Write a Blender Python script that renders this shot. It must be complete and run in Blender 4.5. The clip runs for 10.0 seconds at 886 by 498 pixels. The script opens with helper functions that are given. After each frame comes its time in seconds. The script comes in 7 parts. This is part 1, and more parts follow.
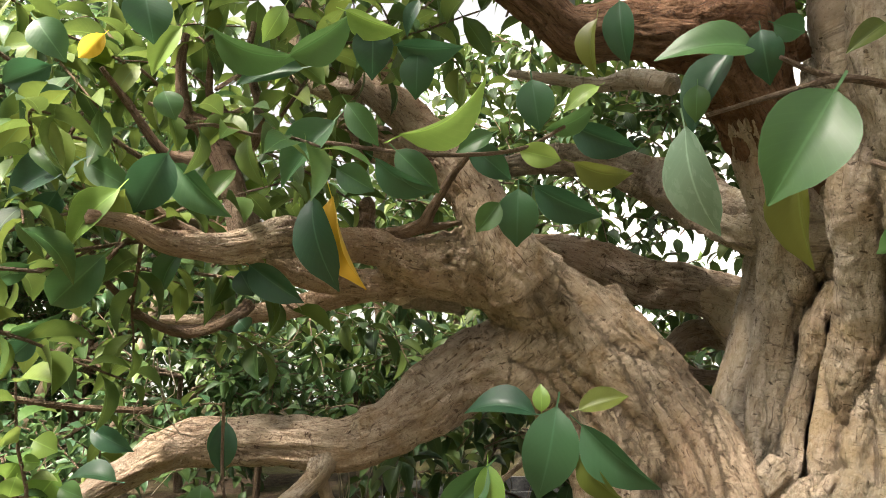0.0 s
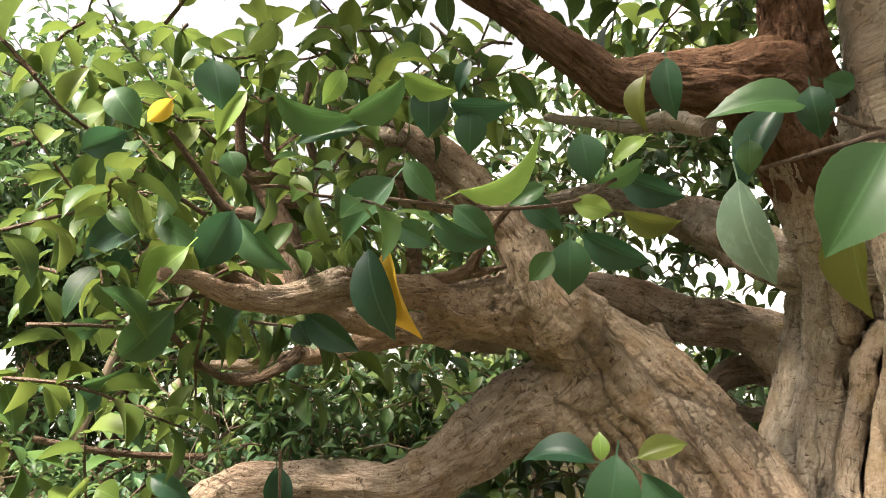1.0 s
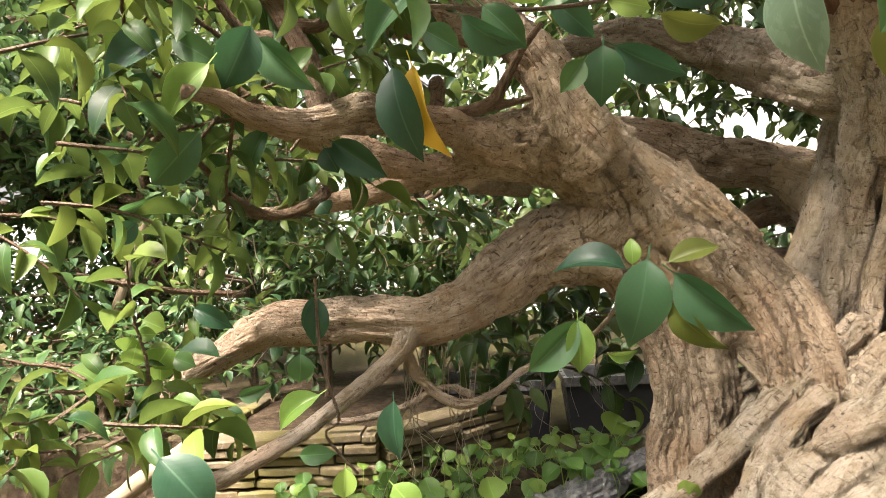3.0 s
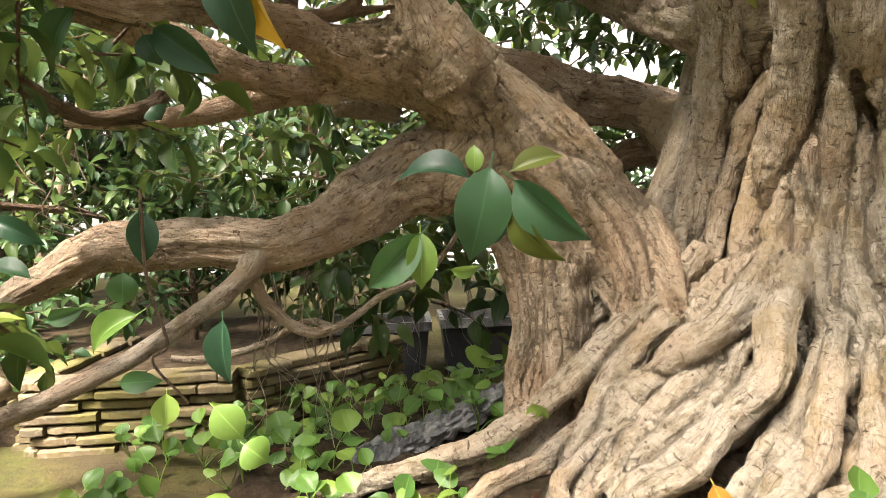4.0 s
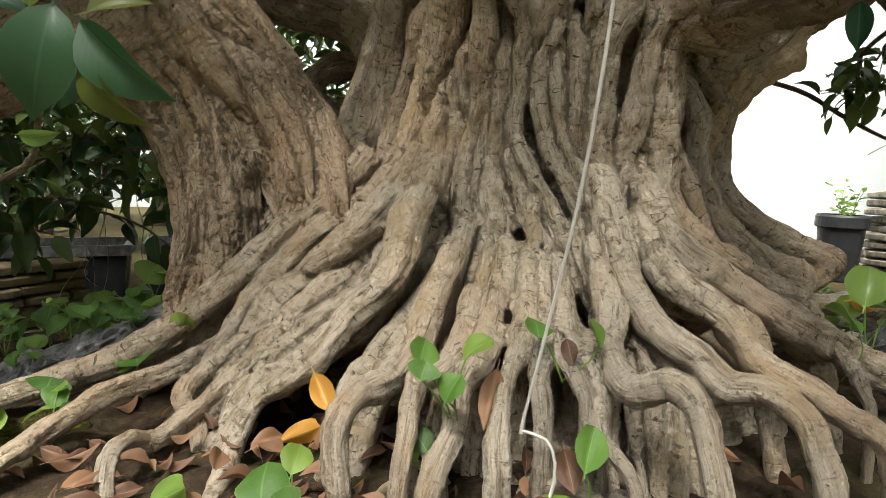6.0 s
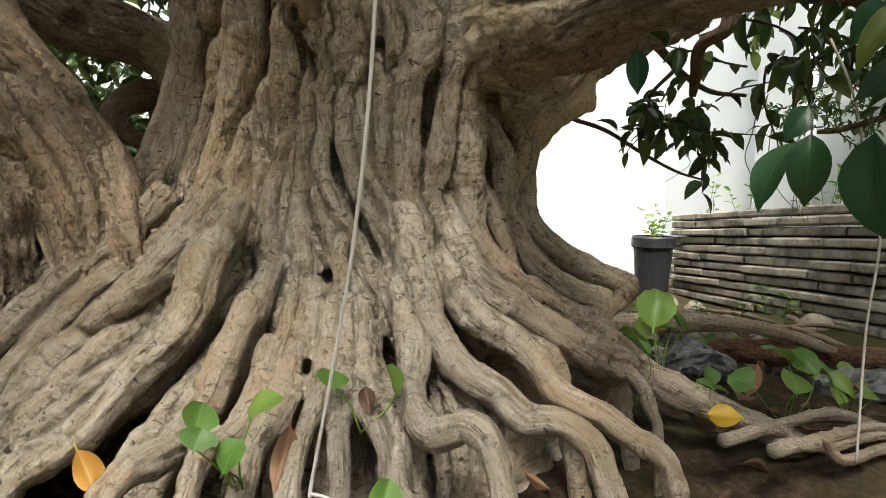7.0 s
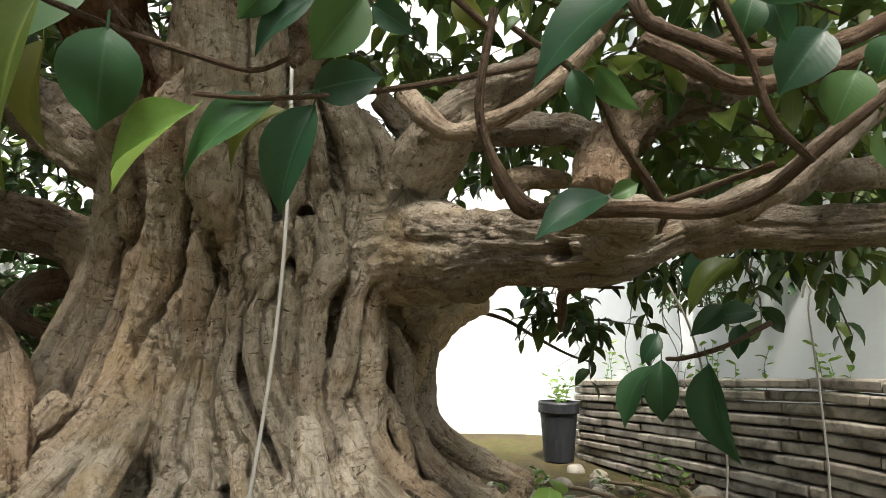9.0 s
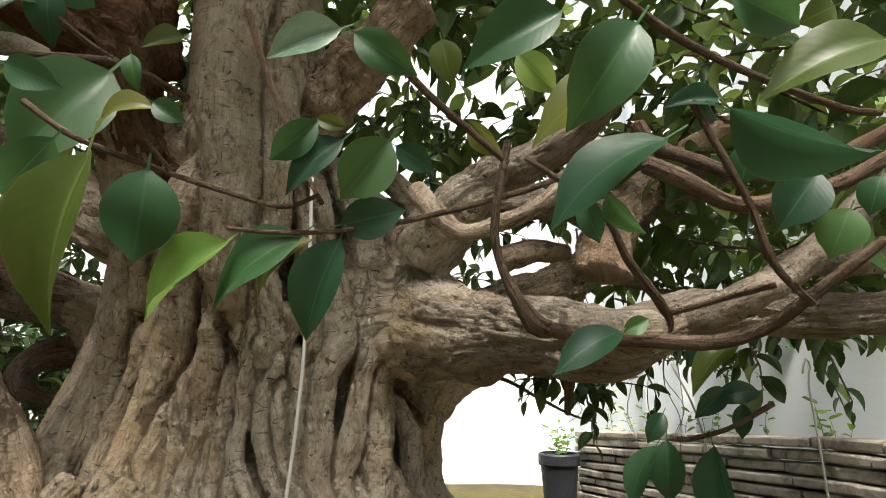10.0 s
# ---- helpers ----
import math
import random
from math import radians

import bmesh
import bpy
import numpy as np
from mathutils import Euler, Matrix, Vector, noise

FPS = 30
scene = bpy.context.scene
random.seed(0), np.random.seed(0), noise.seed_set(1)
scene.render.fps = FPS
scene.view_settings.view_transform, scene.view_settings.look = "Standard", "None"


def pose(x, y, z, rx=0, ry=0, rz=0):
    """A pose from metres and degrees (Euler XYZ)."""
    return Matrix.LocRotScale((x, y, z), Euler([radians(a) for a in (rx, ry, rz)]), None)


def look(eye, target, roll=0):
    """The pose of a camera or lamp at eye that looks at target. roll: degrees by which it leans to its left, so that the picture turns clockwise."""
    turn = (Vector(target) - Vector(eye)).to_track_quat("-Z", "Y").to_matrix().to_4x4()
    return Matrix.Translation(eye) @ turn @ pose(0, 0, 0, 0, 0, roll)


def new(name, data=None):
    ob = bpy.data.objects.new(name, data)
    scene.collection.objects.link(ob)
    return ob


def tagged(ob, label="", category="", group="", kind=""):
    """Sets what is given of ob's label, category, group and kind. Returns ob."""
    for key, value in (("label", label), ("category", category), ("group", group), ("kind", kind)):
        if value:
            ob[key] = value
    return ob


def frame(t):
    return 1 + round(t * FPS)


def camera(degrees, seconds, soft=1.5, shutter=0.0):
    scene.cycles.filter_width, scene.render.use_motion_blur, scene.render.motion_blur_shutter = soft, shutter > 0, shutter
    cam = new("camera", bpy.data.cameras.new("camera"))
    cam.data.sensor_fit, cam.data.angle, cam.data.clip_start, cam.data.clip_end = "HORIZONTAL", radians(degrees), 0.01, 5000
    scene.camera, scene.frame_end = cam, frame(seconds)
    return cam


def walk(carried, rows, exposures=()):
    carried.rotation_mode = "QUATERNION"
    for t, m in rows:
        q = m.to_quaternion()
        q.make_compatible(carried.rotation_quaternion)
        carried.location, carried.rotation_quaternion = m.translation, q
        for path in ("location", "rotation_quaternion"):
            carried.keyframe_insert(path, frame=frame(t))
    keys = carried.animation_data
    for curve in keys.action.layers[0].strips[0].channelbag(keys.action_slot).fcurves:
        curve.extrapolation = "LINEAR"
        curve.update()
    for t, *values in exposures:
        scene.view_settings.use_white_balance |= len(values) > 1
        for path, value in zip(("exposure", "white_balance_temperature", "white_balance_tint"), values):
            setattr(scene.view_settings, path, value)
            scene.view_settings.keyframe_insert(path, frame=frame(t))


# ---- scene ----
from mathutils import kdtree

# ---- camera ----
cam = camera(72.4, 10.0, soft=0.6)
PATH = [
    (0, (0.078, -0.069, 0.411), (0.033, 1.91, 0.692), -1.3),
    (0.5, (0.062, -0.085, 0.419), (-0.025, 1.885, 0.754), -1.3),
    (1, (0.043, -0.09, 0.431), (-0.055, 1.873, 0.804), -2.0),
    (1.5, (0.023, -0.102, 0.416), (-0.173, 1.862, 0.739), -3.2),
    (2, (-0.004, -0.098, 0.386), (-0.295, 1.872, 0.568), -3.6),
    (2.2, (-0.004, -0.096, 0.369), (-0.306, 1.877, 0.498), -3.5),
    (3.3, (0.048, -0.064, 0.349), (-0.016, 1.935, 0.337), -3.0),
    (3.5, (0.065, -0.054, 0.335), (0.068, 1.945, 0.285), -2.6),
    (4, (0.086, -0.037, 0.305), (0.216, 1.956, 0.196), -1.9),
    (4.5, (0.133, -0.02, 0.272), (0.5, 1.941, 0.136), 0.8),
    (5, (0.173, -0.015, 0.257), (0.719, 1.903, 0.1), 0.7),
    (5.5, (0.201, -0.025, 0.242), (0.816, 1.868, 0.046), 1.4),
    (6, (0.25, -0.032, 0.237), (1.014, 1.799, -0.019), 1.7),
    (6.2, (0.271, -0.035, 0.24), (1.14, 1.747, -0.023), 2.6),
    (7.3, (0.306, -0.044, 0.255), (1.528, 1.537, 0.165), -0.3),
    (7.5, (0.307, -0.049, 0.26), (1.557, 1.513, 0.229), -0.6),
    (8, (0.31, -0.057, 0.274), (1.661, 1.415, 0.363), -0.6),
    (8.5, (0.302, -0.075, 0.295), (1.664, 1.378, 0.481), -0.2),
    (9, (0.281, -0.093, 0.319), (1.637, 1.342, 0.637), 1.0),
    (9.5, (0.267, -0.103, 0.341), (1.601, 1.332, 0.744), 0.1),
    (10, (0.255, -0.101, 0.361), (1.606, 1.308, 0.799), 0.7),
]
walk(cam, [(t, look(eye, target, roll)) for t, eye, target, roll in PATH], exposures=((0.0, 2.2, 6800, 13), (1.0, 2.2, 6850, 15), (2.0, 2.35, 6900, 17), (3.5, 2.35, 6900, 15), (4.5, 2.3, 6800, 13), (5.5, 2.1, 6500, 9), (6.0, 1.4, 6500, 9), (7.3, 1.3, 6500, 9), (10.0, 1.4, 6500, 10)))

# exposure follows the phone's own metering
# ---- world and light ----
world = bpy.data.worlds.new("sky")
scene.world = world
world.use_nodes = True
wn = world.node_tree.nodes
sky = wn.new("ShaderNodeTexSky")
sky.sky_type = "NISHITA"
sky.sun_disc = False
SUN_EL, SUN_AZ = radians(60), radians(222)
sky.sun_elevation, sky.sun_rotation = SUN_EL, SUN_AZ
sky.air_density, sky.dust_density, sky.ozone_density = 1.0, 9.0, 1.0
wn["Background"].inputs["Strength"].default_value = 0.10
haze = wn.new("ShaderNodeHueSaturation")  # thin white cloud
haze.inputs["Saturation"].default_value = 0.15
world.node_tree.links.new(sky.outputs["Color"], haze.inputs["Color"])
world.node_tree.links.new(haze.outputs["Color"], wn["Background"].inputs["Color"])
sun = new("sun", bpy.data.lights.new("sun", "SUN"))
sun.data.energy, sun.data.angle, sun.data.color = 5.0, radians(14), (1.0, 0.93, 0.82)
toward = Vector((math.sin(SUN_AZ) * math.cos(SUN_EL), math.cos(SUN_AZ) * math.cos(SUN_EL), math.sin(SUN_EL)))
sun.matrix_world = look(toward * 20, (0, 0, 0))


# ---- materials ----
class Nodes:
    """A short way to write a node material."""

    def __init__(self, name):
        self.m = bpy.data.materials.new(name)
        self.m.use_nodes = True
        self.t = self.m.node_tree
        self.p = self.t.nodes["Principled BSDF"]

    def n(self, kind, **sets):
        node = self.t.nodes.new("ShaderNode" + kind)
        for key, value in sets.items():
            setattr(node, key, value)
        return node

    def link(self, a, b):
        self.t.links.new(a, b)

    def coords(self, which="Object", scale=(1, 1, 1)):
        if which == "Position":
            src = self.n("NewGeometry").outputs["Position"]
        else:
            src = self.n("TexCoord").outputs[which]
        mp = self.n("Mapping")
        mp.inputs["Scale"].default_value = scale
        self.link(src, mp.inputs["Vector"])
        return mp.outputs["Vector"]

    def noise(self, vec, scale, detail=4.0, rough=0.55, warp=0.0):
        t = self.n("TexNoise")
        t.inputs["Scale"].default_value, t.inputs["Detail"].default_value = scale, detail
        t.inputs["Roughness"].default_value, t.inputs["Distortion"].default_value = rough, warp
        self.link(vec, t.inputs["Vector"])
        return t.outputs["Fac"]

    def voronoi(self, vec, scale, feature="F1"):
        t = self.n("TexVoronoi", feature=feature)
        t.inputs["Scale"].default_value = scale
        self.link(vec, t.inputs["Vector"])
        return t.outputs["Distance"]

    def ramp(self, fac, stops):
        r = self.n("ValToRGB")
        els = r.color_ramp.elements
        while len(els) < len(stops):
            els.new(0.5)
        for e, (pos, col) in zip(els, stops):
            e.position = pos
            e.color = (*col, 1) if len(col) == 3 else col
        self.link(fac, r.inputs["Fac"])
        return r.outputs["Color"]

    def mix(self, fac, a, b, blend="MIX"):
        m = self.n("Mix", data_type="RGBA", blend_type=blend)
        for value, slot in ((fac, m.inputs["Factor"]), (a, m.inputs["A"]), (b, m.inputs["B"])):
            if hasattr(value, "links"):
                self.link(value, slot)
            elif isinstance(value, (int, float)):
                slot.default_value = value
            else:
                slot.default_value = (*value, 1)
        return m.outputs["Result"]

    def bump(self, height, strength, distance, before=None):
        b = self.n("Bump")
        b.inputs["Strength"].default_value, b.inputs["Distance"].default_value = strength, distance
        self.link(height, b.inputs["Height"])
        if before is not None:
            self.link(before, b.inputs["Normal"])
        return b.outputs["Normal"]

    def done(self, colour, rough=0.8, normal=None, spec=0.3, metal=0.0):
        if hasattr(colour, "links"):
            self.link(colour, self.p.inputs["Base Color"])
        else:
            self.p.inputs["Base Color"].default_value = (*colour, 1)
        if hasattr(rough, "links"):
            self.link(rough, self.p.inputs["Roughness"])
        else:
            self.p.inputs["Roughness"].default_value = rough
        self.p.inputs["Specular IOR Level"].default_value = spec
        self.p.inputs["Metallic"].default_value = metal
        if normal is not None:
            self.link(normal, self.p.inputs["Normal"])
        return self.m


def grey(v):
    return (v, v, v)


def bark(name, light, mid, dark, calm=0.0, moss=0.0, rough=0.72, grain=(26, 9, 1)):
    """Fig bark: tone drifts along the grain, thin dark fissures, hair-fine cross rings, lenticels. calm: 0 rugged, 1 smooth and pale."""
    k = Nodes(name)
    wild = 1.0 - calm
    along, even = k.coords("UV", grain), k.coords("Object")
    cross, hair = k.coords("UV", (14, 95, 1)), k.coords("UV", (34, 330, 1))
    streak = k.noise(along, 1.0, 6, 0.6, 1.3)
    patch = k.noise(even, 8.0, 5, 0.6, 0.8)
    fine = k.noise(even, 260.0, 5, 0.72)
    wrinkle = k.noise(cross, 1.0, 4, 0.6, 1.4)
    ring = k.noise(hair, 1.0, 3, 0.6, 0.8)
    wob = k.n("TexNoise")
    wob.inputs["Scale"].default_value, wob.inputs["Detail"].default_value = 30.0, 3.0
    k.link(even, wob.inputs["Vector"])
    shift = k.n("VectorMath", operation="MULTIPLY_ADD")
    k.link(wob.outputs["Color"], shift.inputs[0])
    shift.inputs[1].default_value = (1.6, 1.6, 1.6)
    k.link(along, shift.inputs[2])
    crack = k.n("TexVoronoi", feature="DISTANCE_TO_EDGE")
    crack.inputs["Scale"].default_value = 0.5
    k.link(shift.outputs[0], crack.inputs["Vector"])
    gap = k.ramp(crack.outputs["Distance"], [(0.0, grey(0.0)), (0.05, grey(0.7)), (0.16 + 0.1 * wild, grey(1.0))])
    where = k.ramp(k.noise(even, 14.0, 3, 0.5), [(0.42 + 0.15 * calm, grey(0)), (0.53 + 0.15 * calm, grey(0.95))])
    relief = k.mix(where, (1, 1, 1), gap) if calm < 0.65 else k.mix(0.0, (1, 1, 1), gap)
    col = k.ramp(streak, [(0.28, dark), (0.41, mid), (0.56, light)])
    col = k.mix(k.ramp(patch, [(0.36, grey(0)), (0.68, grey(0.45))]), col, mid)
    col = k.mix(k.ramp(k.noise(even, 21.0, 4, 0.7, 1.0), [(0.58, grey(0)), (0.74, grey(0.12 + 0.35 * wild))]), col, dark)
    warm = tuple(c * q for c, q in zip(mid, (1.12, 0.92, 0.80)))
    col = k.mix(k.ramp(k.noise(even, 5.0, 4, 0.6, 0.6), [(0.46, grey(0)), (0.64, grey(0.55))]), col, warm)
    col = k.mix(k.ramp(relief, [(0.0, grey(0.95 if calm < 0.65 else 0.0)), (0.5, grey(0))]), col, dark)
    col = k.mix(k.ramp(fine, [(0.36, grey(0.15 + 0.3 * wild)), (0.46, grey(0))]), col, dark)
    col = k.mix(k.ramp(wrinkle, [(0.34, grey(0.5)), (0.44, grey(0))]), col, dark)
    col = k.mix(k.ramp(ring, [(0.28, grey(0.3)), (0.36, grey(0))]), col, dark)
    fibre = k.noise(k.coords("UV", (grain[0] * 4.2, grain[1] * 2.6, 1)), 1.0, 5, 0.65, 1.0)
    col = k.mix(k.ramp(fibre, [(0.34, grey(0.75 if calm < 0.7 else 0.5)), (0.42, grey(0))]), col, dark)
    pale = tuple(min(0.72, c * 1.35) for c in light)
    col = k.mix(k.ramp(fibre, [(0.56, grey(0)), (0.70, grey(0.45))]), col, pale)
    col = k.mix(k.ramp(k.noise(even, 420.0, 3, 0.6), [(0.60, grey(0)), (0.72, grey(0.35))]), col, pale)
    dash = k.noise(k.coords("UV", (60, 30, 1)), 1.0, 3, 0.5, 0.6)
    col = k.mix(k.ramp(dash, [(0.31, grey(1.25 - 0.85 * calm)), (0.36, grey(0))]), col, dark)
    nick = k.noise(k.coords("UV", (22, 130, 1)), 1.0, 3, 0.55, 0.5)
    col = k.mix(k.ramp(nick, [(0.31, grey(0.85)), (0.36, grey(0))]), col, dark)
    ochre = (mid[0] * 1.0, mid[1] * 0.88, mid[2] * 0.66)
    col = k.mix(k.ramp(k.noise(even, 9.0, 5, 0.6, 1.2), [(0.53, grey(0)), (0.68, grey(0.6))]), col, ochre)
    speck = k.voronoi(even, 110.0)
    col = k.mix(k.ramp(speck, [(0.0, grey(0.7)), (0.14, grey(0))]), col, dark)
    if moss:
        green = k.noise(even, 13.0, 6, 0.7, 1.5)
        col = k.mix(k.ramp(green, [(0.55, grey(0)), (0.72, grey(moss))]), col, (0.20, 0.16, 0.05))
    n0 = k.bump(relief, 0.8 if calm < 0.65 else 0.2, 0.006)
    knob = k.noise(even, 48.0, 5, 0.65, 0.8)
    n1 = k.bump(knob, 0.8, 0.011, k.bump(streak, 0.5 + 0.3 * wild, 0.006, n0))
    n2 = k.bump(nick, 0.8, 0.006, k.bump(wrinkle, 0.9, 0.006, n1))
    n3 = k.bump(ring, 0.4, 0.0012, n2)
    n4 = k.bump(fine, 0.9, 0.002, k.bump(dash, 0.7, 0.006, k.bump(fibre, 0.9, 0.005, n3)))
    return k.done(col, k.ramp(patch, [(0.3, grey(rough - 0.14)), (0.7, grey(rough + 0.08))]), n4, 0.12)


bark_trunk = bark("bark_trunk", (0.55, 0.485, 0.395), (0.385, 0.325, 0.24), (0.085, 0.062, 0.04), calm=0.75, moss=0.4, grain=(15, 22, 1))
bark_stem = bark("bark_stem", (0.52, 0.425, 0.32), (0.35, 0.27, 0.19), (0.09, 0.06, 0.04), calm=0.7, moss=0.3, grain=(15, 24, 1))
bark_root = bark("bark_root", (0.53, 0.475, 0.39), (0.38, 0.32, 0.245), (0.11, 0.082, 0.056), calm=1.0, moss=0.15)
bark_limb = bark("bark_limb", (0.55, 0.45, 0.345), (0.36, 0.27, 0.195), (0.085, 0.052, 0.034), calm=0.6, moss=0.15, grain=(15, 24, 1))
bark_grey = bark("bark_grey", (0.44, 0.38, 0.31), (0.27, 0.22, 0.17), (0.085, 0.065, 0.048), calm=0.8, moss=0.2, grain=(15, 24, 1))
# pale bare wood; the brightness of a sun patch is put into its colour
bare_sunlit_wood = bark("bare_sunlit_wood", (0.72, 0.60, 0.43), (0.62, 0.49, 0.32), (0.30, 0.21, 0.12), calm=0.8, grain=(15, 12, 1))
bark_dark = bark("bark_dark", (0.26, 0.165, 0.105), (0.15, 0.085, 0.052), (0.06, 0.034, 0.022), grain=(16, 18, 1))
bark_twig = bark("bark_twig", (0.28, 0.21, 0.155), (0.17, 0.118, 0.08), (0.07, 0.045, 0.03), calm=0.5)
bark_far = bark("bark_far", (0.20, 0.15, 0.105), (0.13, 0.092, 0.062), (0.06, 0.042, 0.03))


def leaf_material(name, a, b, c, island=False, rough=0.40, through_light=0.30):
    """Leathery leaf: colour varies from leaf to leaf, pale midrib and side veins, some light passes through."""
    k = Nodes(name)
    rnd = k.n("NewGeometry").outputs["Random Per Island"] if island else k.n("ObjectInfo").outputs["Random"]
    col = k.ramp(rnd, [(0.05, a), (0.5, b), (0.95, c)])
    uv = k.n("TexCoord").outputs["UV"]
    sep = k.n("SeparateXYZ")
    k.link(uv, sep.inputs["Vector"])
    off = k.n("Math", operation="SUBTRACT")
    k.link(sep.outputs["X"], off.inputs[0])
    off.inputs[1].default_value = 0.5
    absx = k.n("Math", operation="ABSOLUTE")
    k.link(off.outputs[0], absx.inputs[0])
    rib = k.ramp(absx.outputs[0], [(0.008, grey(0.55)), (0.03, grey(0))])
    side = k.n("Math", operation="MULTIPLY_ADD")
    k.link(absx.outputs[0], side.inputs[0])
    side.inputs[1].default_value = -0.55
    k.link(sep.outputs["Y"], side.inputs[2])
    wave = k.n("Math", operation="MULTIPLY")
    k.link(side.outputs[0], wave.inputs[0])
    wave.inputs[1].default_value = 75.0
    sine = k.n("Math", operation="SINE")
    k.link(wave.outputs[0], sine.inputs[0])
    vein = k.ramp(sine.outputs[0], [(0.88, grey(0)), (1.0, grey(0.07))])
    obj = k.coords("Object", (1, 1, 1))
    blot = k.noise(obj, 5.0 if not island else 40.0, 4, 0.6, 0.5)
    pale = tuple(min(0.6, v * 1.9 + 0.03) for v in b)
    col = k.mix(k.ramp(blot, [(0.45, grey(0)), (0.75, grey(0.35))]), col, c)
    col = k.mix(rib, col, pale)
    col = k.mix(vein, col, pale)
    edge = k.ramp(absx.outputs[0], [(0.47, grey(0)), (0.5, grey(0.4))])
    col = k.mix(edge, col, pale)
    nrm = k.bump(sine.outputs[0], 0.04, 0.0004)
    k.done(col, k.ramp(blot, [(0.3, grey(rough - 0.06)), (0.7, grey(rough + 0.12))]), nrm, 0.25 if island else 0.5)
    tr = k.n("BsdfTranslucent")
    bright = k.mix(0.5, col, tuple(min(1, v * 1.6) for v in c))
    k.link(bright, tr.inputs["Color"])
    mx = k.n("MixShader")
    mx.inputs["Fac"].default_value = through_light
    k.link(k.p.outputs[0], mx.inputs[1])
    k.link(tr.outputs[0], mx.inputs[2])
    k.link(mx.outputs[0], k.t.nodes["Material Output"].inputs["Surface"])
    return k.m


LEAF = {
    "dark": leaf_material("leaf_dark", (0.016, 0.056, 0.029), (0.022, 0.072, 0.034), (0.036, 0.10, 0.04)),
    "mid": leaf_material("leaf_mid", (0.026, 0.085, 0.033), (0.042, 0.112, 0.037), (0.068, 0.145, 0.042)),
    "light": leaf_material("leaf_light", (0.12, 0.23, 0.045), (0.17, 0.29, 0.055), (0.24, 0.35, 0.08), through_light=0.4),
    "olive": leaf_material("leaf_olive", (0.06, 0.10, 0.018), (0.09, 0.125, 0.022), (0.14, 0.155, 0.03), through_light=0.4),
    "pale": leaf_material("leaf_pale", (0.16, 0.25, 0.17), (0.19, 0.28, 0.20), (0.22, 0.32, 0.22), rough=0.22),
    "yellow": leaf_material("leaf_yellow", (0.55, 0.34, 0.02), (0.62, 0.36, 0.03), (0.66, 0.42, 0.05), through_light=0.4),
}
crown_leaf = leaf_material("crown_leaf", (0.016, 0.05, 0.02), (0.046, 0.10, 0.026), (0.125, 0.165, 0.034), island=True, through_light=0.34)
# darker copy of the crown leaf: shade is put into its colour, shrubs too
shade_toned_leaf = leaf_material("shade_toned_leaf", (0.012, 0.036, 0.016), (0.026, 0.062, 0.02), (0.09, 0.125, 0.028), island=True, through_light=0.2)
needle_leaf = leaf_material("needle_leaf", (0.025, 0.065, 0.03), (0.04, 0.09, 0.035), (0.08, 0.13, 0.04), island=True)
herb_leaf = leaf_material("herb_leaf", (0.045, 0.12, 0.024), (0.08, 0.18, 0.032), (0.17, 0.26, 0.045), rough=0.45, through_light=0.3)
dry_leaf = leaf_material("dry_leaf", (0.06, 0.030, 0.018), (0.13, 0.068, 0.038), (0.26, 0.145, 0.08), rough=0.6, through_light=0.15)
orange_leaf = leaf_material("orange_leaf", (0.50, 0.24, 0.04), (0.55, 0.30, 0.06), (0.6, 0.34, 0.08), rough=0.5)


def soil_material():
    k = Nodes("soil")
    pos = k.coords("Position")
    a, b = k.noise(pos, 60, 8, 0.7), k.noise(pos, 9, 5, 0.6)
    col = k.ramp(a, [(0.3, (0.02, 0.014, 0.009)), (0.5, (0.055, 0.038, 0.024)), (0.75, (0.13, 0.095, 0.06))])
    col = k.mix(k.ramp(b, [(0.5, grey(0)), (0.7, grey(0.5))]), col, (0.06, 0.065, 0.02))
    nrm = k.bump(a, 0.9, 0.012, k.bump(k.noise(pos, 320, 4, 0.7), 0.7, 0.003))
    return k.done(col, 0.95, nrm, 0.15)


def moss_material():
    k = Nodes("mossy_earth")
    pos = k.coords("Position")
    a, b, c = k.noise(pos, 3.2, 6, 0.62, 0.5), k.noise(pos, 40, 7, 0.7), k.noise(pos, 300, 4, 0.7)
    col = k.ramp(a, [(0.35, (0.055, 0.042, 0.024)), (0.5, (0.085, 0.072, 0.027)), (0.68, (0.065, 0.08, 0.018))])
    col = k.mix(k.ramp(b, [(0.42, grey(0.6)), (0.6, grey(0))]), col, (0.05, 0.04, 0.022))
    col = k.mix(k.ramp(c, [(0.6, grey(0)), (0.75, grey(0.4))]), col, (0.16, 0.135, 0.08))
    nrm = k.bump(b, 0.8, 0.012, k.bump(c, 0.8, 0.003))
    return k.done(col, 0.95, nrm, 0.15)


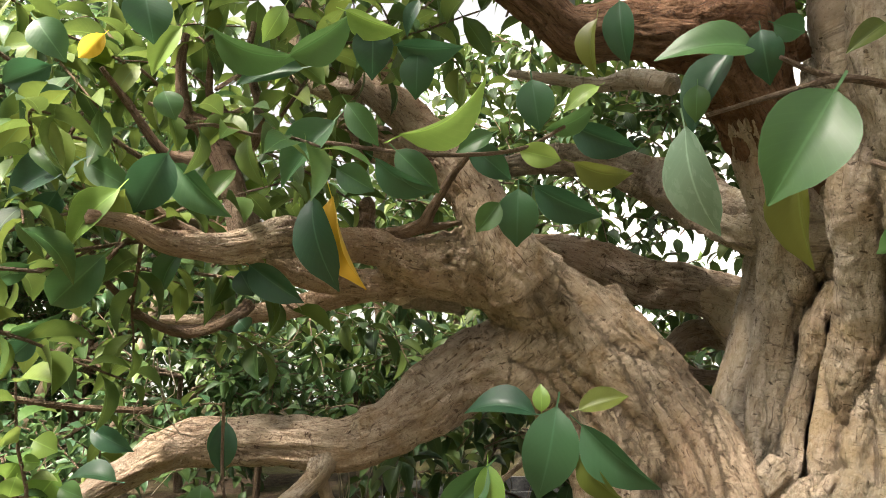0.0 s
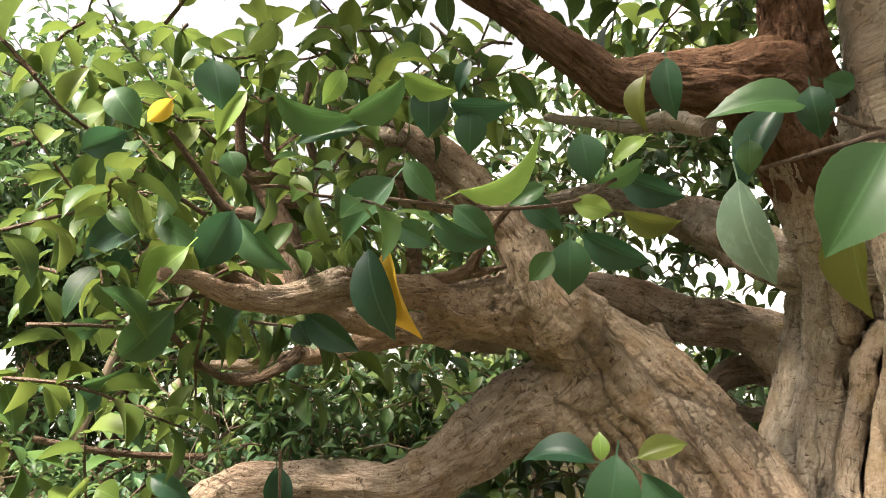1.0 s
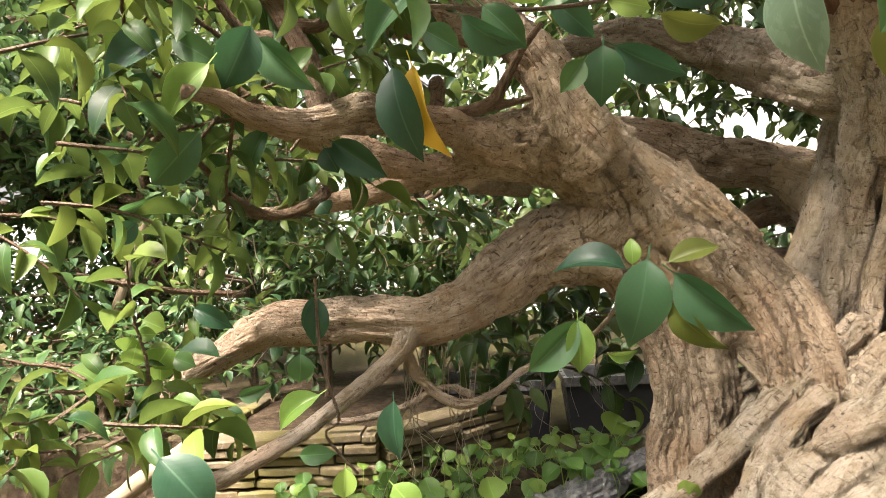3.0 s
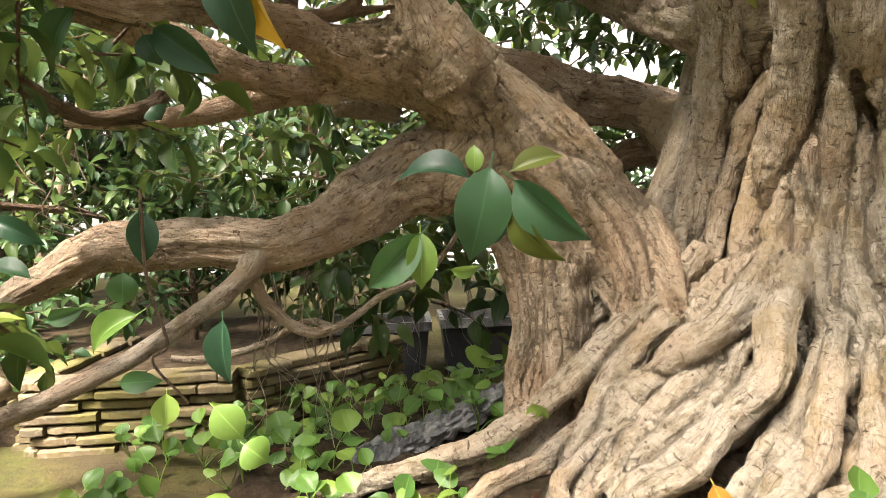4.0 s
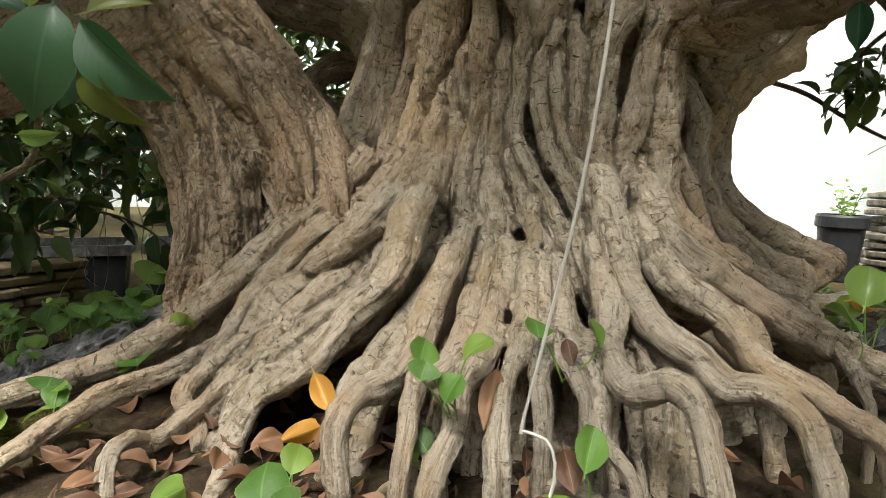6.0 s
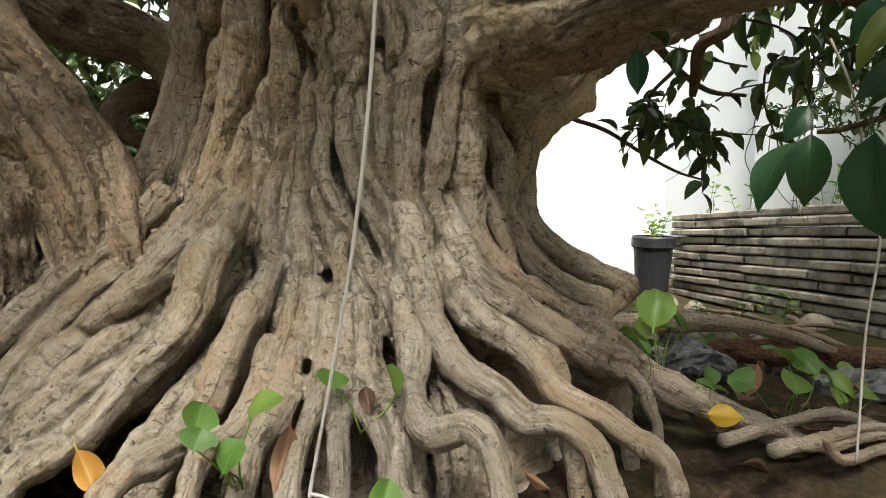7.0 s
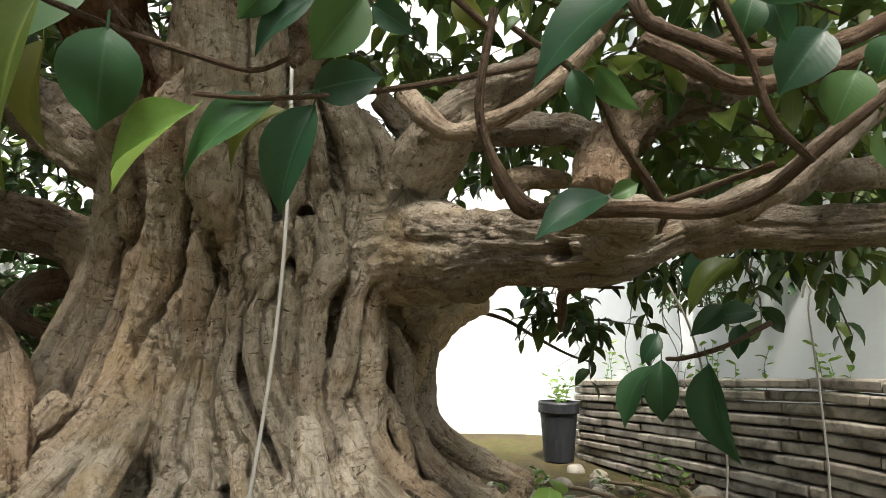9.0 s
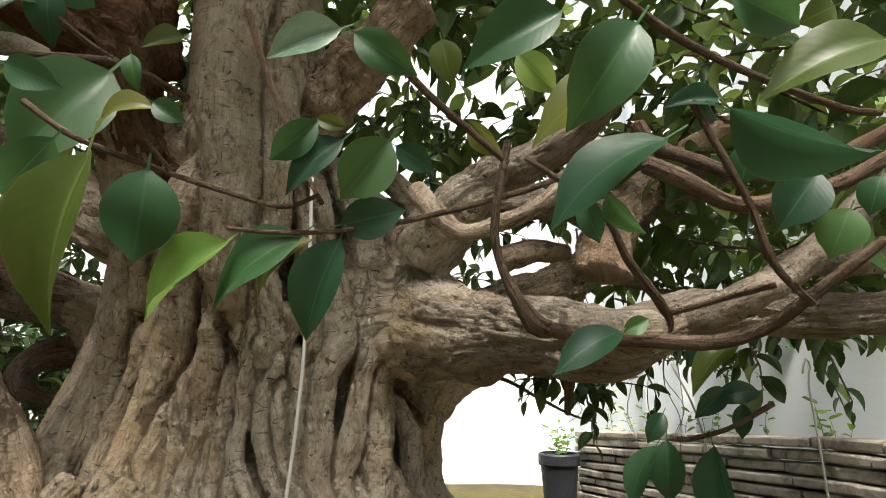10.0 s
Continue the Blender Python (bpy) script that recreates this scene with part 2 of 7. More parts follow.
def tile_material(name, tones, lichen, green):
    """Weathered clay: dark lichen, pale worn edges, one tone for each piece."""
    k = Nodes(name)
    pos = k.coords("Position")
    rnd = k.n("ObjectInfo").outputs["Random"]
    col = k.ramp(rnd, [(0.33 * i, t) for i, t in enumerate(tones)])
    a, b, c = k.noise(pos, 14, 7, 0.68, 0.6), k.noise(pos, 70, 6, 0.7), k.noise(pos, 420, 3, 0.7)
    col = k.mix(k.ramp(a, [(0.45, grey(0)), (0.62, grey(lichen))]), col, (0.07, 0.062, 0.052))
    col = k.mix(k.ramp(b, [(0.55, grey(0)), (0.72, grey(0.6))]), col, (0.42, 0.39, 0.33))
    col = k.mix(k.ramp(k.noise(pos, 8, 4, 0.6), [(0.58 - green * 0.15, grey(0)), (0.72 - green * 0.15, grey(0.5 + 0.3 * green))]), col, (0.13, 0.115, 0.035))
    nrm = k.bump(b, 0.7, 0.006, k.bump(c, 0.6, 0.0015))
    return k.done(col, 0.93, nrm, 0.2)


def wall_material():
    k = Nodes("white_limewash")
    pos = k.coords("Position")
    a, b = k.noise(pos, 1.7, 6, 0.6, 0.4), k.noise(pos, 30, 6, 0.65)
    col = k.ramp(a, [(0.35, (0.58, 0.62, 0.65)), (0.6, (0.66, 0.70, 0.72))])
    col = k.mix(k.ramp(k.noise(k.coords("Position", (9, 9, 0.7)), 1.0, 5, 0.6), [(0.60, grey(0)), (0.78, grey(0.3))]), col, (0.52, 0.49, 0.42))
    return k.done(col, 0.85, k.bump(b, 0.3, 0.004), 0.2)


def plastic_material(name, colour, rough=0.38, dust=(0.32, 0.30, 0.26)):
    k = Nodes(name)
    pos = k.coords("Position")
    a, b = k.noise(pos, 45, 6, 0.65, 0.7), k.noise(pos, 12, 4, 0.6)
    col = k.mix(k.ramp(a, [(0.5, grey(0)), (0.72, grey(0.75))]), colour, dust)
    return k.done(col, k.ramp(a, [(0.35, grey(rough - 0.12)), (0.7, grey(rough + 0.35))]), k.bump(b, 0.5, 0.006, k.bump(a, 0.3, 0.002)), 0.5)


def rope_material():
    k = Nodes("white_cord")
    w = k.n("TexWave", wave_type="BANDS", bands_direction="DIAGONAL")
    w.inputs["Scale"].default_value = 1.0
    k.link(k.coords("UV", (3, 420, 1)), w.inputs["Vector"])
    col = k.ramp(w.outputs["Fac"], [(0.2, (0.44, 0.43, 0.41)), (0.6, (0.50, 0.49, 0.46))])
    col = k.mix(k.ramp(k.noise(k.coords("Object"), 18, 5, 0.6), [(0.5, grey(0)), (0.75, grey(0.45))]), col, (0.34, 0.29, 0.2))
    return k.done(col, 0.7, k.bump(w.outputs["Fac"], 0.05, 0.0003), 0.3)


def weathered_wood():
    k = Nodes("weathered_pole")
    a = k.noise(k.coords("UV", (30, 6, 1)), 1.0, 6, 0.65)
    col = k.ramp(a, [(0.3, (0.10, 0.075, 0.05)), (0.55, (0.27, 0.21, 0.145)), (0.75, (0.40, 0.33, 0.24))])
    return k.done(col, 0.85, k.bump(a, 0.5, 0.002), 0.2)


def cushion_moss():
    k = Nodes("cushion_moss")
    pos = k.coords("Position")
    a, b = k.noise(pos, 260, 5, 0.7), k.noise(pos, 35, 4, 0.6)
    col = k.ramp(a, [(0.35, (0.025, 0.03, 0.008)), (0.52, (0.085, 0.085, 0.02)), (0.7, (0.17, 0.15, 0.04))])
    col = k.mix(k.ramp(b, [(0.5, grey(0)), (0.66, grey(0.7))]), col, (0.05, 0.035, 0.02))
    return k.done(col, 0.95, k.bump(a, 1.0, 0.006), 0.1)


green_moss = cushion_moss()
soil, moss, limewash = soil_material(), moss_material(), wall_material()
tile = tile_material("weathered_tile", ((0.30, 0.265, 0.22), (0.37, 0.335, 0.28), (0.44, 0.405, 0.345), (0.34, 0.315, 0.275)), 0.75, 0.0)
ochre_tile = tile_material("mossy_ochre_tile", ((0.13, 0.098, 0.055), (0.17, 0.13, 0.078), (0.22, 0.175, 0.11), (0.145, 0.118, 0.072)), 0.55, 1.0)
black_plastic = plastic_material("black_plastic", (0.014, 0.016, 0.02), 0.45, (0.04, 0.042, 0.046))
grey_plastic = plastic_material("grey_plastic_sheet", (0.11, 0.112, 0.118), 0.3, (0.38, 0.37, 0.345))
cord, pole_wood = rope_material(), weathered_wood()


# ---- geometry helpers ----
def mesh_object(name, verts, faces, material, parent=None, uvs=None, smooth=True):
    me = bpy.data.meshes.new(name)
    me.from_pydata([tuple(v) for v in verts], [], [tuple(f) for f in faces])
    me.materials.append(material)
    if uvs is not None:
        layer = me.uv_layers.new(name="UVMap")
        idx = np.empty(len(me.loops), dtype=np.int32)
        me.loops.foreach_get("vertex_index", idx)
        layer.data.foreach_set("uv", np.asarray(uvs, dtype=np.float32)[idx].ravel())
    if smooth:
        me.polygons.foreach_set("use_smooth", np.ones(len(me.polygons), dtype=bool))
    me.update()
    ob = new(name, me)
    if parent is not None:
        ob.parent = parent
    return ob


def part(name, bm, material, parent, label="", smooth=False):
    me = bpy.data.meshes.new(name)
    bm.to_mesh(me)
    bm.free()
    me.materials.append(material)
    if smooth:
        me.polygons.foreach_set("use_smooth", np.ones(len(me.polygons), dtype=bool))
    ob = new(name, me)
    ob.parent = parent
    return tagged(ob, label)


def spline(points, step):
    """Smooth samples along control points (x, y, z, radius)."""
    p = np.array(points, dtype=float)
    p = np.vstack([2 * p[0] - p[1], p, 2 * p[-1] - p[-2]])
    out = []
    for i in range(1, len(p) - 2):
        a, b, c, d = p[i - 1], p[i], p[i + 1], p[i + 2]
        count = max(2, int(np.linalg.norm(c[:3] - b[:3]) / step))
        for s in np.linspace(0, 1, count, endpoint=False):
            out.append(0.5 * (2 * b + (c - a) * s + (2 * a - 5 * b + 4 * c - d) * s**2 + (3 * b - a - 3 * c + d) * s**3))
    out.append(p[-2])
    out = np.array(out)
    out[:, 3] = np.maximum(out[:, 3], 0.0006)
    return out


def cloud(p):
    """Smooth noise, about -1 to 1, for many points at once."""
    table = np.random.RandomState(4).permutation(256)
    table = np.concatenate([table, table, table])
    c = np.floor(p).astype(int)
    f = p - c
    c &= 255
    u = f * f * f * (f * (f * 6 - 15) + 10)
    total = np.zeros(len(p))
    for dx in (0, 1):
        for dy in (0, 1):
            for dz in (0, 1):
                h = table[table[table[c[:, 0] + dx] + c[:, 1] + dy] + c[:, 2] + dz]
                g = np.stack([np.cos(h * 2.4), np.sin(h * 2.4), np.cos(h * 1.7 + 1)], 1)
                w = np.where(dx, u[:, 0], 1 - u[:, 0]) * np.where(dy, u[:, 1], 1 - u[:, 1]) * np.where(dz, u[:, 2], 1 - u[:, 2])
                total += w * np.sum(g * (f - (dx, dy, dz)), axis=1)
    return total


def tube(points, sides=None, step=None, lumps=0.10, ridges=0.05, seed=0, cap=True, gnarl=0.0):
    """A gnarled tapering tube: vertices, faces, uv (turns around, metres along)."""
    rmax = max(q[3] for q in points)
    rs = random.Random(seed)
    step = step or min(0.012, max(0.004, rmax * 0.35))
    c = spline(points, step)
    m = len(c)
    sides = sides or int(min(44, max(8, 2 * math.pi * rmax / 0.006)))
    tang = np.gradient(c[:, :3], axis=0)
    tang /= np.linalg.norm(tang, axis=1)[:, None] + 1e-9
    side = np.cross(tang[0], (0.3, 0.2, 0.93))
    sidev = np.empty((m, 3))
    for i in range(m):
        side = side - tang[i] * (side @ tang[i])
        side /= np.linalg.norm(side)
        sidev[i] = side
    other = np.cross(tang, sidev)
    run = np.concatenate([[0.0], np.cumsum(np.linalg.norm(np.diff(c[:, :3], axis=0), axis=1))])
    total = float(run[-1])
    knobs = [(rs.uniform(0.05, 0.95) * total, rs.uniform(0, 6.28), rs.uniform(0.12, 0.34), rs.uniform(0.5, 1.0)) for _ in range(int(total / (rmax * 3.2)))] if gnarl else []
    count = 3 + seed % 4
    w = sides + 1
    a = np.tile(2 * math.pi * np.arange(w) / sides, m)
    row = np.repeat(np.arange(m), w)
    d = sidev[row] * np.cos(a)[:, None] + other[row] * np.sin(a)[:, None]
    r, t = c[row, 3], run[row]
    k = np.ones(m * w)
    if lumps:
        q = (c[row, :3] + d * r[:, None]) / max(0.012, rmax) * 0.9 + (seed * 3.1, 0, 0)
        k += lumps * cloud(q) + lumps * 0.5 * cloud(q * 2.7)
    if ridges:
        k += ridges * np.sin(count * a + t * 14 + seed + 1.5 * cloud(np.stack([t * 9, 0 * t + seed + 0.3, 0 * t], 1)))
    if gnarl:
        q = np.stack([np.cos(a) * 1.7 + seed, np.sin(a) * 1.7, t * 0.42 / rmax], 1)
        k += gnarl * (0.16 * cloud(q) - 0.16 * np.maximum(0.0, 1 - abs(cloud(q * 1.9)) / 0.16) - 0.07 * np.maximum(0.0, 1 - abs(cloud(q * 4.3)) / 0.2))
        for at, turn, rise, wide in knobs:
            e = (t - at) / (wide * rmax)
            g = (a - turn + math.pi) % (2 * math.pi) - math.pi
            k += rise * np.exp(-e * e - (g / 0.8) ** 2)
    verts = list(c[row, :3] + d * (r * k)[:, None])
    uvs = list(zip(a / (2 * math.pi) * max(1, round(rmax / 0.012)) * 0.25, t))
    faces = [(i * w + j, i * w + j + 1, (i + 1) * w + j + 1, (i + 1) * w + j) for i in range(m - 1) for j in range(sides)]
    if cap:
        for i, flip in ((0, True), (m - 1, False)):
            verts.append(c[i, :3] + tang[i] * c[i, 3] * (-0.35 if flip else 0.35))
            uvs.append((0, total if i else 0))
            e = len(verts) - 1
            for j in range(sides):
                p, q = i * w + j, i * w + j + 1
                faces.append((q, p, e) if flip else (p, q, e))
    return verts, faces, uvs


def joined(pieces):
    """Several (verts, faces, uvs) as one."""
    V, F, U, o = [], [], [], 0
    for v, f, u in pieces:
        V += list(v)
        U += list(u)
        F += [tuple(i + o for i in q) for q in f]
        o += len(v)
    return V, F, U


def empty(name, place, label, category, group="", kind=""):
    ob = new(name)
    ob.empty_display_size = 0.05
    ob.location = place
    return tagged(ob, label, category, group, kind)


def blade(rows, cols, fold, bend, shape, curl=0.0, notch=0.0):
    """A leaf 1 long along y and 1 wide, with a short stalk: verts, faces, uvs."""
    V, U, F = [], [], []
    for i in range(rows + 1):
        s = i / rows
        if shape == "oval":
            w = 0.5 * (math.sin(math.pi * min(1, s**0.86)) ** 0.78) * (1.0 if s < 0.8 else 1.0 - 0.55 * (s - 0.8) / 0.2) if 0 < s < 1 else 0.012
        elif shape == "round":
            w = 0.5 * math.sqrt(max(0, 1 - (2 * s - 1) ** 2)) * (1 + 0.05 * math.sin(s * 40)) + 0.01
        else:
            w = 0.5 * (math.sin(math.pi * s**0.7) ** 0.9) + 0.008
        for j in range(cols + 1):
            x = (2 * j / cols - 1) * w
            z = fold * abs(x) - bend * (s - 0.35) ** 2 + curl * math.sin(3.2 * s + 2.5 * x) * abs(x)
            y = s - (notch * (1 - abs(2 * x)) * max(0, 0.25 - s) if notch else 0)
            V.append((x, y, z))
            U.append((j / cols, s))
    for i in range(rows):
        for j in range(cols):
            a = i * (cols + 1) + j
            F.append((a, a + 1, a + cols + 2, a + cols + 1))
    o = len(V)
    z0 = -bend * 0.35**2
    for x, y in ((-0.018, -0.16), (0.018, -0.16), (0.018, 0.03), (-0.018, 0.03)):
        V.append((x, y, z0 + 0.02))
        U.append((0.5, 0.0))
    F.append((o, o + 1, o + 2, o + 3))
    return V, F, U


FINE = [blade(9, 6, f, b, "oval", c) for f, b, c in ((0.26, 0.35, 0.08), (0.18, 0.6, -0.12), (0.32, 0.25, 0.15), (0.12, 0.45, 0.15), (0.28, 0.75, 0.0))]
PLAIN = [blade(5, 2, f, b, "oval") for f, b in ((0.35, 0.4), (0.2, 0.7), (0.5, 0.25), (0.1, 0.5))]
NEEDLE = [blade(3, 2, 0.3, 0.3, "lance")]
ROUND = [blade(8, 6, f, b, "round", c, 0.12) for f, b, c in ((0.2, 0.3, 0.25), (0.05, 0.5, -0.35), (0.3, -0.2, 0.2))]
DRY = [blade(8, 6, f, b, "oval", c) for f, b, c in ((0.25, -0.3, 0.3), (-0.2, -0.45, -0.4), (0.4, 0.25, 0.3))]
meshes_of = {}


def blade_mesh(kind, shapes, i, material):
    key = (kind, i, material.name)
    if key not in meshes_of:
        v, f, u = shapes[i]
        ob = mesh_object(kind, v, f, material, None, u)
        meshes_of[key] = ob.data
        bpy.data.objects.remove(ob)
    return meshes_of[key]


def leaf_matrix(base, tip, width, normal):
    b, t = Vector(base), Vector(tip)
    y = t - b
    n = Vector(normal)
    n = (n - y * (n.dot(y) / y.length_squared)).normalized()
    x = y.normalized().cross(n)
    m = Matrix((x * width, y, n * y.length)).transposed().to_4x4()
    m.translation = b
    return m


def place_blade(name, shapes, i, material, m, parent):
    ob = new(name, blade_mesh(name, shapes, i, material))
    ob.parent = parent
    ob.matrix_basis = m
    return ob


def many_blades(shapes, matrices, rng):
    """Many leaves as one mesh."""
    V, F, U, o = [], [], [], 0
    arr = [(np.array(v), np.array([q for q in f if len(q) == 4]), u) for v, f, u in shapes]
    for m in matrices:
        v, f, u = arr[rng.randrange(len(arr))]
        mm = np.array(m)
        V.append(v @ mm[:3, :3].T + mm[:3, 3])
        F.append(f + o)
        U += u
        o += len(v)
    return np.vstack(V), np.vstack(F), U


def shoots(rng, centre, radii, count, length, size, droop=0.25, per=8, heading=None):
    """Leafy shoots filling an ellipsoid: thin twig tubes and leaf poses."""
    twigs, poses = [], []
    for _ in range(count):
        while True:
            q = Vector((rng.uniform(-1, 1), rng.uniform(-1, 1), rng.uniform(-1, 1)))
            if q.length < 1:
                break
        start = Vector((centre[0] + q.x * radii[0], centre[1] + q.y * radii[1], centre[2] + q.z * radii[2]))
        d = Vector((rng.uniform(-1, 1), rng.uniform(-1, 1), rng.uniform(-0.5, 0.8)))
        if heading is not None:
            d = d * 0.7 + Vector(heading)
        d.normalize()
        ln = length * rng.uniform(0.6, 1.3)
        pts, p, dd = [], start.copy(), d.copy()
        for i in range(5):
            pts.append((p.x, p.y, p.z, 0.0022 - 0.0003 * i))
            dd = (dd + Vector((rng.uniform(-0.3, 0.3), rng.uniform(-0.3, 0.3), rng.uniform(-0.25, 0.25) - droop * 0.3))).normalized()
            p = p + dd * ln / 4
        twigs.append(tube(pts, 4, ln / 6, 0, 0, 0, False))
        a = rng.uniform(0, 6.28)
        for i in range(per):
            f = 0.15 + 0.85 * i / (per - 1) * 3.99 / 4
            seg = min(3, int(f * 4))
            b = Vector(pts[seg][:3]).lerp(Vector(pts[seg + 1][:3]), f * 4 - seg)
            ax = (Vector(pts[seg + 1][:3]) - Vector(pts[seg][:3])).normalized()
            a += 2.4 + rng.uniform(-0.4, 0.4)
            s = ax.orthogonal().normalized()
            out = Matrix.Rotation(a, 3, ax) @ s
            y = (out * 0.85 + ax * 0.55 + Vector((0, 0, -droop - rng.uniform(0, 0.35)))).normalized()
            ln2 = size * rng.uniform(0.65, 1.2)
            n = (Vector((rng.uniform(-0.6, 0.6), rng.uniform(-0.6, 0.6), 1)) - y * 0).normalized()
            if abs(n.dot(y)) > 0.95:
                n = Vector((1, 0, 0.2))
            poses.append(leaf_matrix(b, b + y * ln2, ln2 * rng.uniform(0.38, 0.54), n))
    return twigs, poses


# ---- ground ----
def height(x, y):
    h = -0.05 + 0.012 * noise.noise(Vector((x * 2.1, y * 2.1, 0))) + 0.004 * noise.noise(Vector((x * 9, y * 9, 3)))
    h += 0.075 * max(0.0, min(1.0, (x - 1.2) / 0.5)) * max(0.0, min(1.0, (1.0 - y) / 0.9)) * (1 if x < 8 else 0)
    return h


def sheet(name, xs, ys, fn, material):
    V = [(x, y, fn(x, y)) for y in ys for x in xs]
    w = len(xs)
    F = [(j * w + i, j * w + i + 1, (j + 1) * w + i + 1, (j + 1) * w + i) for j in range(len(ys) - 1) for i in range(w - 1)]
    return mesh_object(name, V, F, material)


span = [math.sinh(s) / math.sinh(4.6) * 60 for s in np.linspace(-4.6, 4.6, 190)]
ground = sheet("ground", [x + 0.5 for x in span], [y + 0.7 for y in span], height, moss)
tagged(ground, "mossy brown garden earth, trodden and damp", "ground", kind="structure")


def bed_top(x, y):
    d = math.hypot((x - 0.66) / 0.92, (y - 0.62) / 0.62)
    edge = 1.0 + 0.12 * noise.noise(Vector((math.atan2(y - 0.62, x - 0.66) * 2, 4, 0)))
    k = max(0.0, min(1.0, (edge - d) / 0.12))
    h = -0.022 + 0.014 * noise.noise(Vector((x * 14, y * 14, 1))) + 0.006 * noise.noise(Vector((x * 45, y * 45, 2)))
    return (h + 0.02 * max(0, 0.5 - d)) * k + (-0.11) * (1 - k)


bed = sheet("soil_bed", list(np.linspace(-0.4, 1.7, 240)), list(np.linspace(-0.1, 1.35, 170)), bed_top, soil)
tagged(bed, "dark crumbly soil bed under the roots", "soil", kind="structure")

# ---- the fig tree ----
tree = empty("fig_tree", (0.67, 0.67, -0.02), "old fig tree with ribbed pale trunk, gnarled limbs, glossy leaves", "tree")
tree_inv = Matrix.Translation((-0.67, -0.67, 0.02))
strands, stem_strands, root_count, limb_count = [], [], [0], [0]


def local(verts):
    return [(v[0] - 0.67, v[1] - 0.67, v[2] + 0.02) for v in verts]


def strand(points):
    """A strand of the trunk; its ends run on into the body or the soil."""
    (x, y, z, r), (u, v, w, q) = points[0], points[-1]
    up = 0.05 if z < 0.6 else 0.1
    points = [(x + (0.62 - x) * 0.22, y + (0.62 - y) * 0.22, z + up, r * 0.8)] + points
    if w > 0.12:
        points.append((u + (0.67 - u) * 0.15, v + (0.67 - v) * 0.15, w - 0.05, q * 0.8))
    else:
        points.append((u - (0.67 - u) * 0.12, v - (0.67 - v) * 0.12, min(w - 0.04, -0.04), q * 0.8))
    strands.append(points)


def stem_strand(points):
    stem_strands.append(points)


def root(points):
    """A root leg that arches out of the trunk and goes down into the soil."""
    end = points[-1]
    if end[2] > -0.04:
        prev = points[-2]
        points = points + [(end[0] + (end[0] - prev[0]) * 0.3, end[1] + (end[1] - prev[1]) * 0.3, -0.06, end[3] * 0.95)]
    a = points[0]
    points = [(a[0] + (0.67 - a[0]) * 0.16, a[1] + (0.67 - a[1]) * 0.16, a[2] + 0.05, a[3] * 0.7)] + points
    root_count[0] += 1
    v, f, u = tube(points, lumps=0.2, ridges=0.04, seed=root_count[0], gnarl=0.7, sides=26, step=0.004)
    mesh_object("root", local(v), f, bark_root, tree, u)


def limb(points, material=None, name="limb", dents=(), sun_patches=()):
    """dents: (x, y, z, radius, depth) of knot holes; last argument: (x, y, z, radius) of pale patches that paint
    sunlight on the limb.
    """
    limb_count[0] += 1
    if dents:
        v, f, u = tube(points, lumps=0.20, ridges=0.03, seed=limb_count[0], sides=96, step=0.0028, gnarl=0.8)
        v = np.array(v)
        c = spline(points, 0.004)[:, :3]
        for x, y, z, r, depth in dents:
            d = np.linalg.norm(v - (x, y, z), axis=1)
            near = c[np.argmin(np.linalg.norm(c - (x, y, z), axis=1))]
            way = near - np.array((x, y, z))
            way /= np.linalg.norm(way)
            k = d / r
            push = np.where(k < 1, np.sqrt(np.maximum(0, 1 - k**2)), 0) * depth - 0.22 * r * np.exp(-((k - 1.35) / 0.4) ** 2)
            v = v + way * push[:, None]
    else:
        big = max(q[3] for q in points)
        v, f, u = tube(points, lumps=0.24 if big > 0.022 else 0.14, ridges=0.04 if big > 0.022 else 0.0, seed=limb_count[0], gnarl=1.0 if big > 0.022 else 0.4, sides=int(min(60, max(12, 6.3 * big / 0.0042))), step=max(0.0045, big * 0.12))
    ob = mesh_object(name, local(v), f, material or bark_limb, tree, u)
    for x, y, z, r in sun_patches:
        v = np.array(v)
        c = spline(points, 0.004)[:, :3]
        far = np.linalg.norm(v - (x, y, z), axis=1) / r + 0.45 * cloud(v * 55)
        keep = [q for q in f if all(far[i] < 1 for i in q)]
        used = sorted({i for q in keep for i in q})
        slot = {i: n for n, i in enumerate(used)}
        out = [v[i] - c[np.argmin(np.linalg.norm(c - v[i], axis=1))] for i in used]
        skin = [v[i] + o / np.linalg.norm(o) * 0.0012 for i, o in zip(used, out)]
        patch = mesh_object("bare_patch", [(p[0] + 0.0, p[1] + 0.0, p[2] + 0.0) for p in local(skin)], [tuple(slot[i] for i in q) for q in keep], bare_sunlit_wood, tree, [u[i] for i in used])
        tagged(patch, "pale patch painted as a sun spot on the limb")
    return ob


def twig(points):
    limb_count[0] += 1
    v, f, u = tube(points, lumps=0.14, ridges=0.03, seed=limb_count[0], sides=None if points[0][3] > 0.008 else 8)
    mesh_object("twig", local(v), f, bark_twig, tree, u)


leaf_count = [0]


def leaf(base, tip, width, normal, kind):
    leaf_count[0] += 1
    m = leaf_matrix(base, tip, width, normal)
    place_blade("leaf", FINE, leaf_count[0] % len(FINE), LEAF[kind], tree_inv @ m, tree)


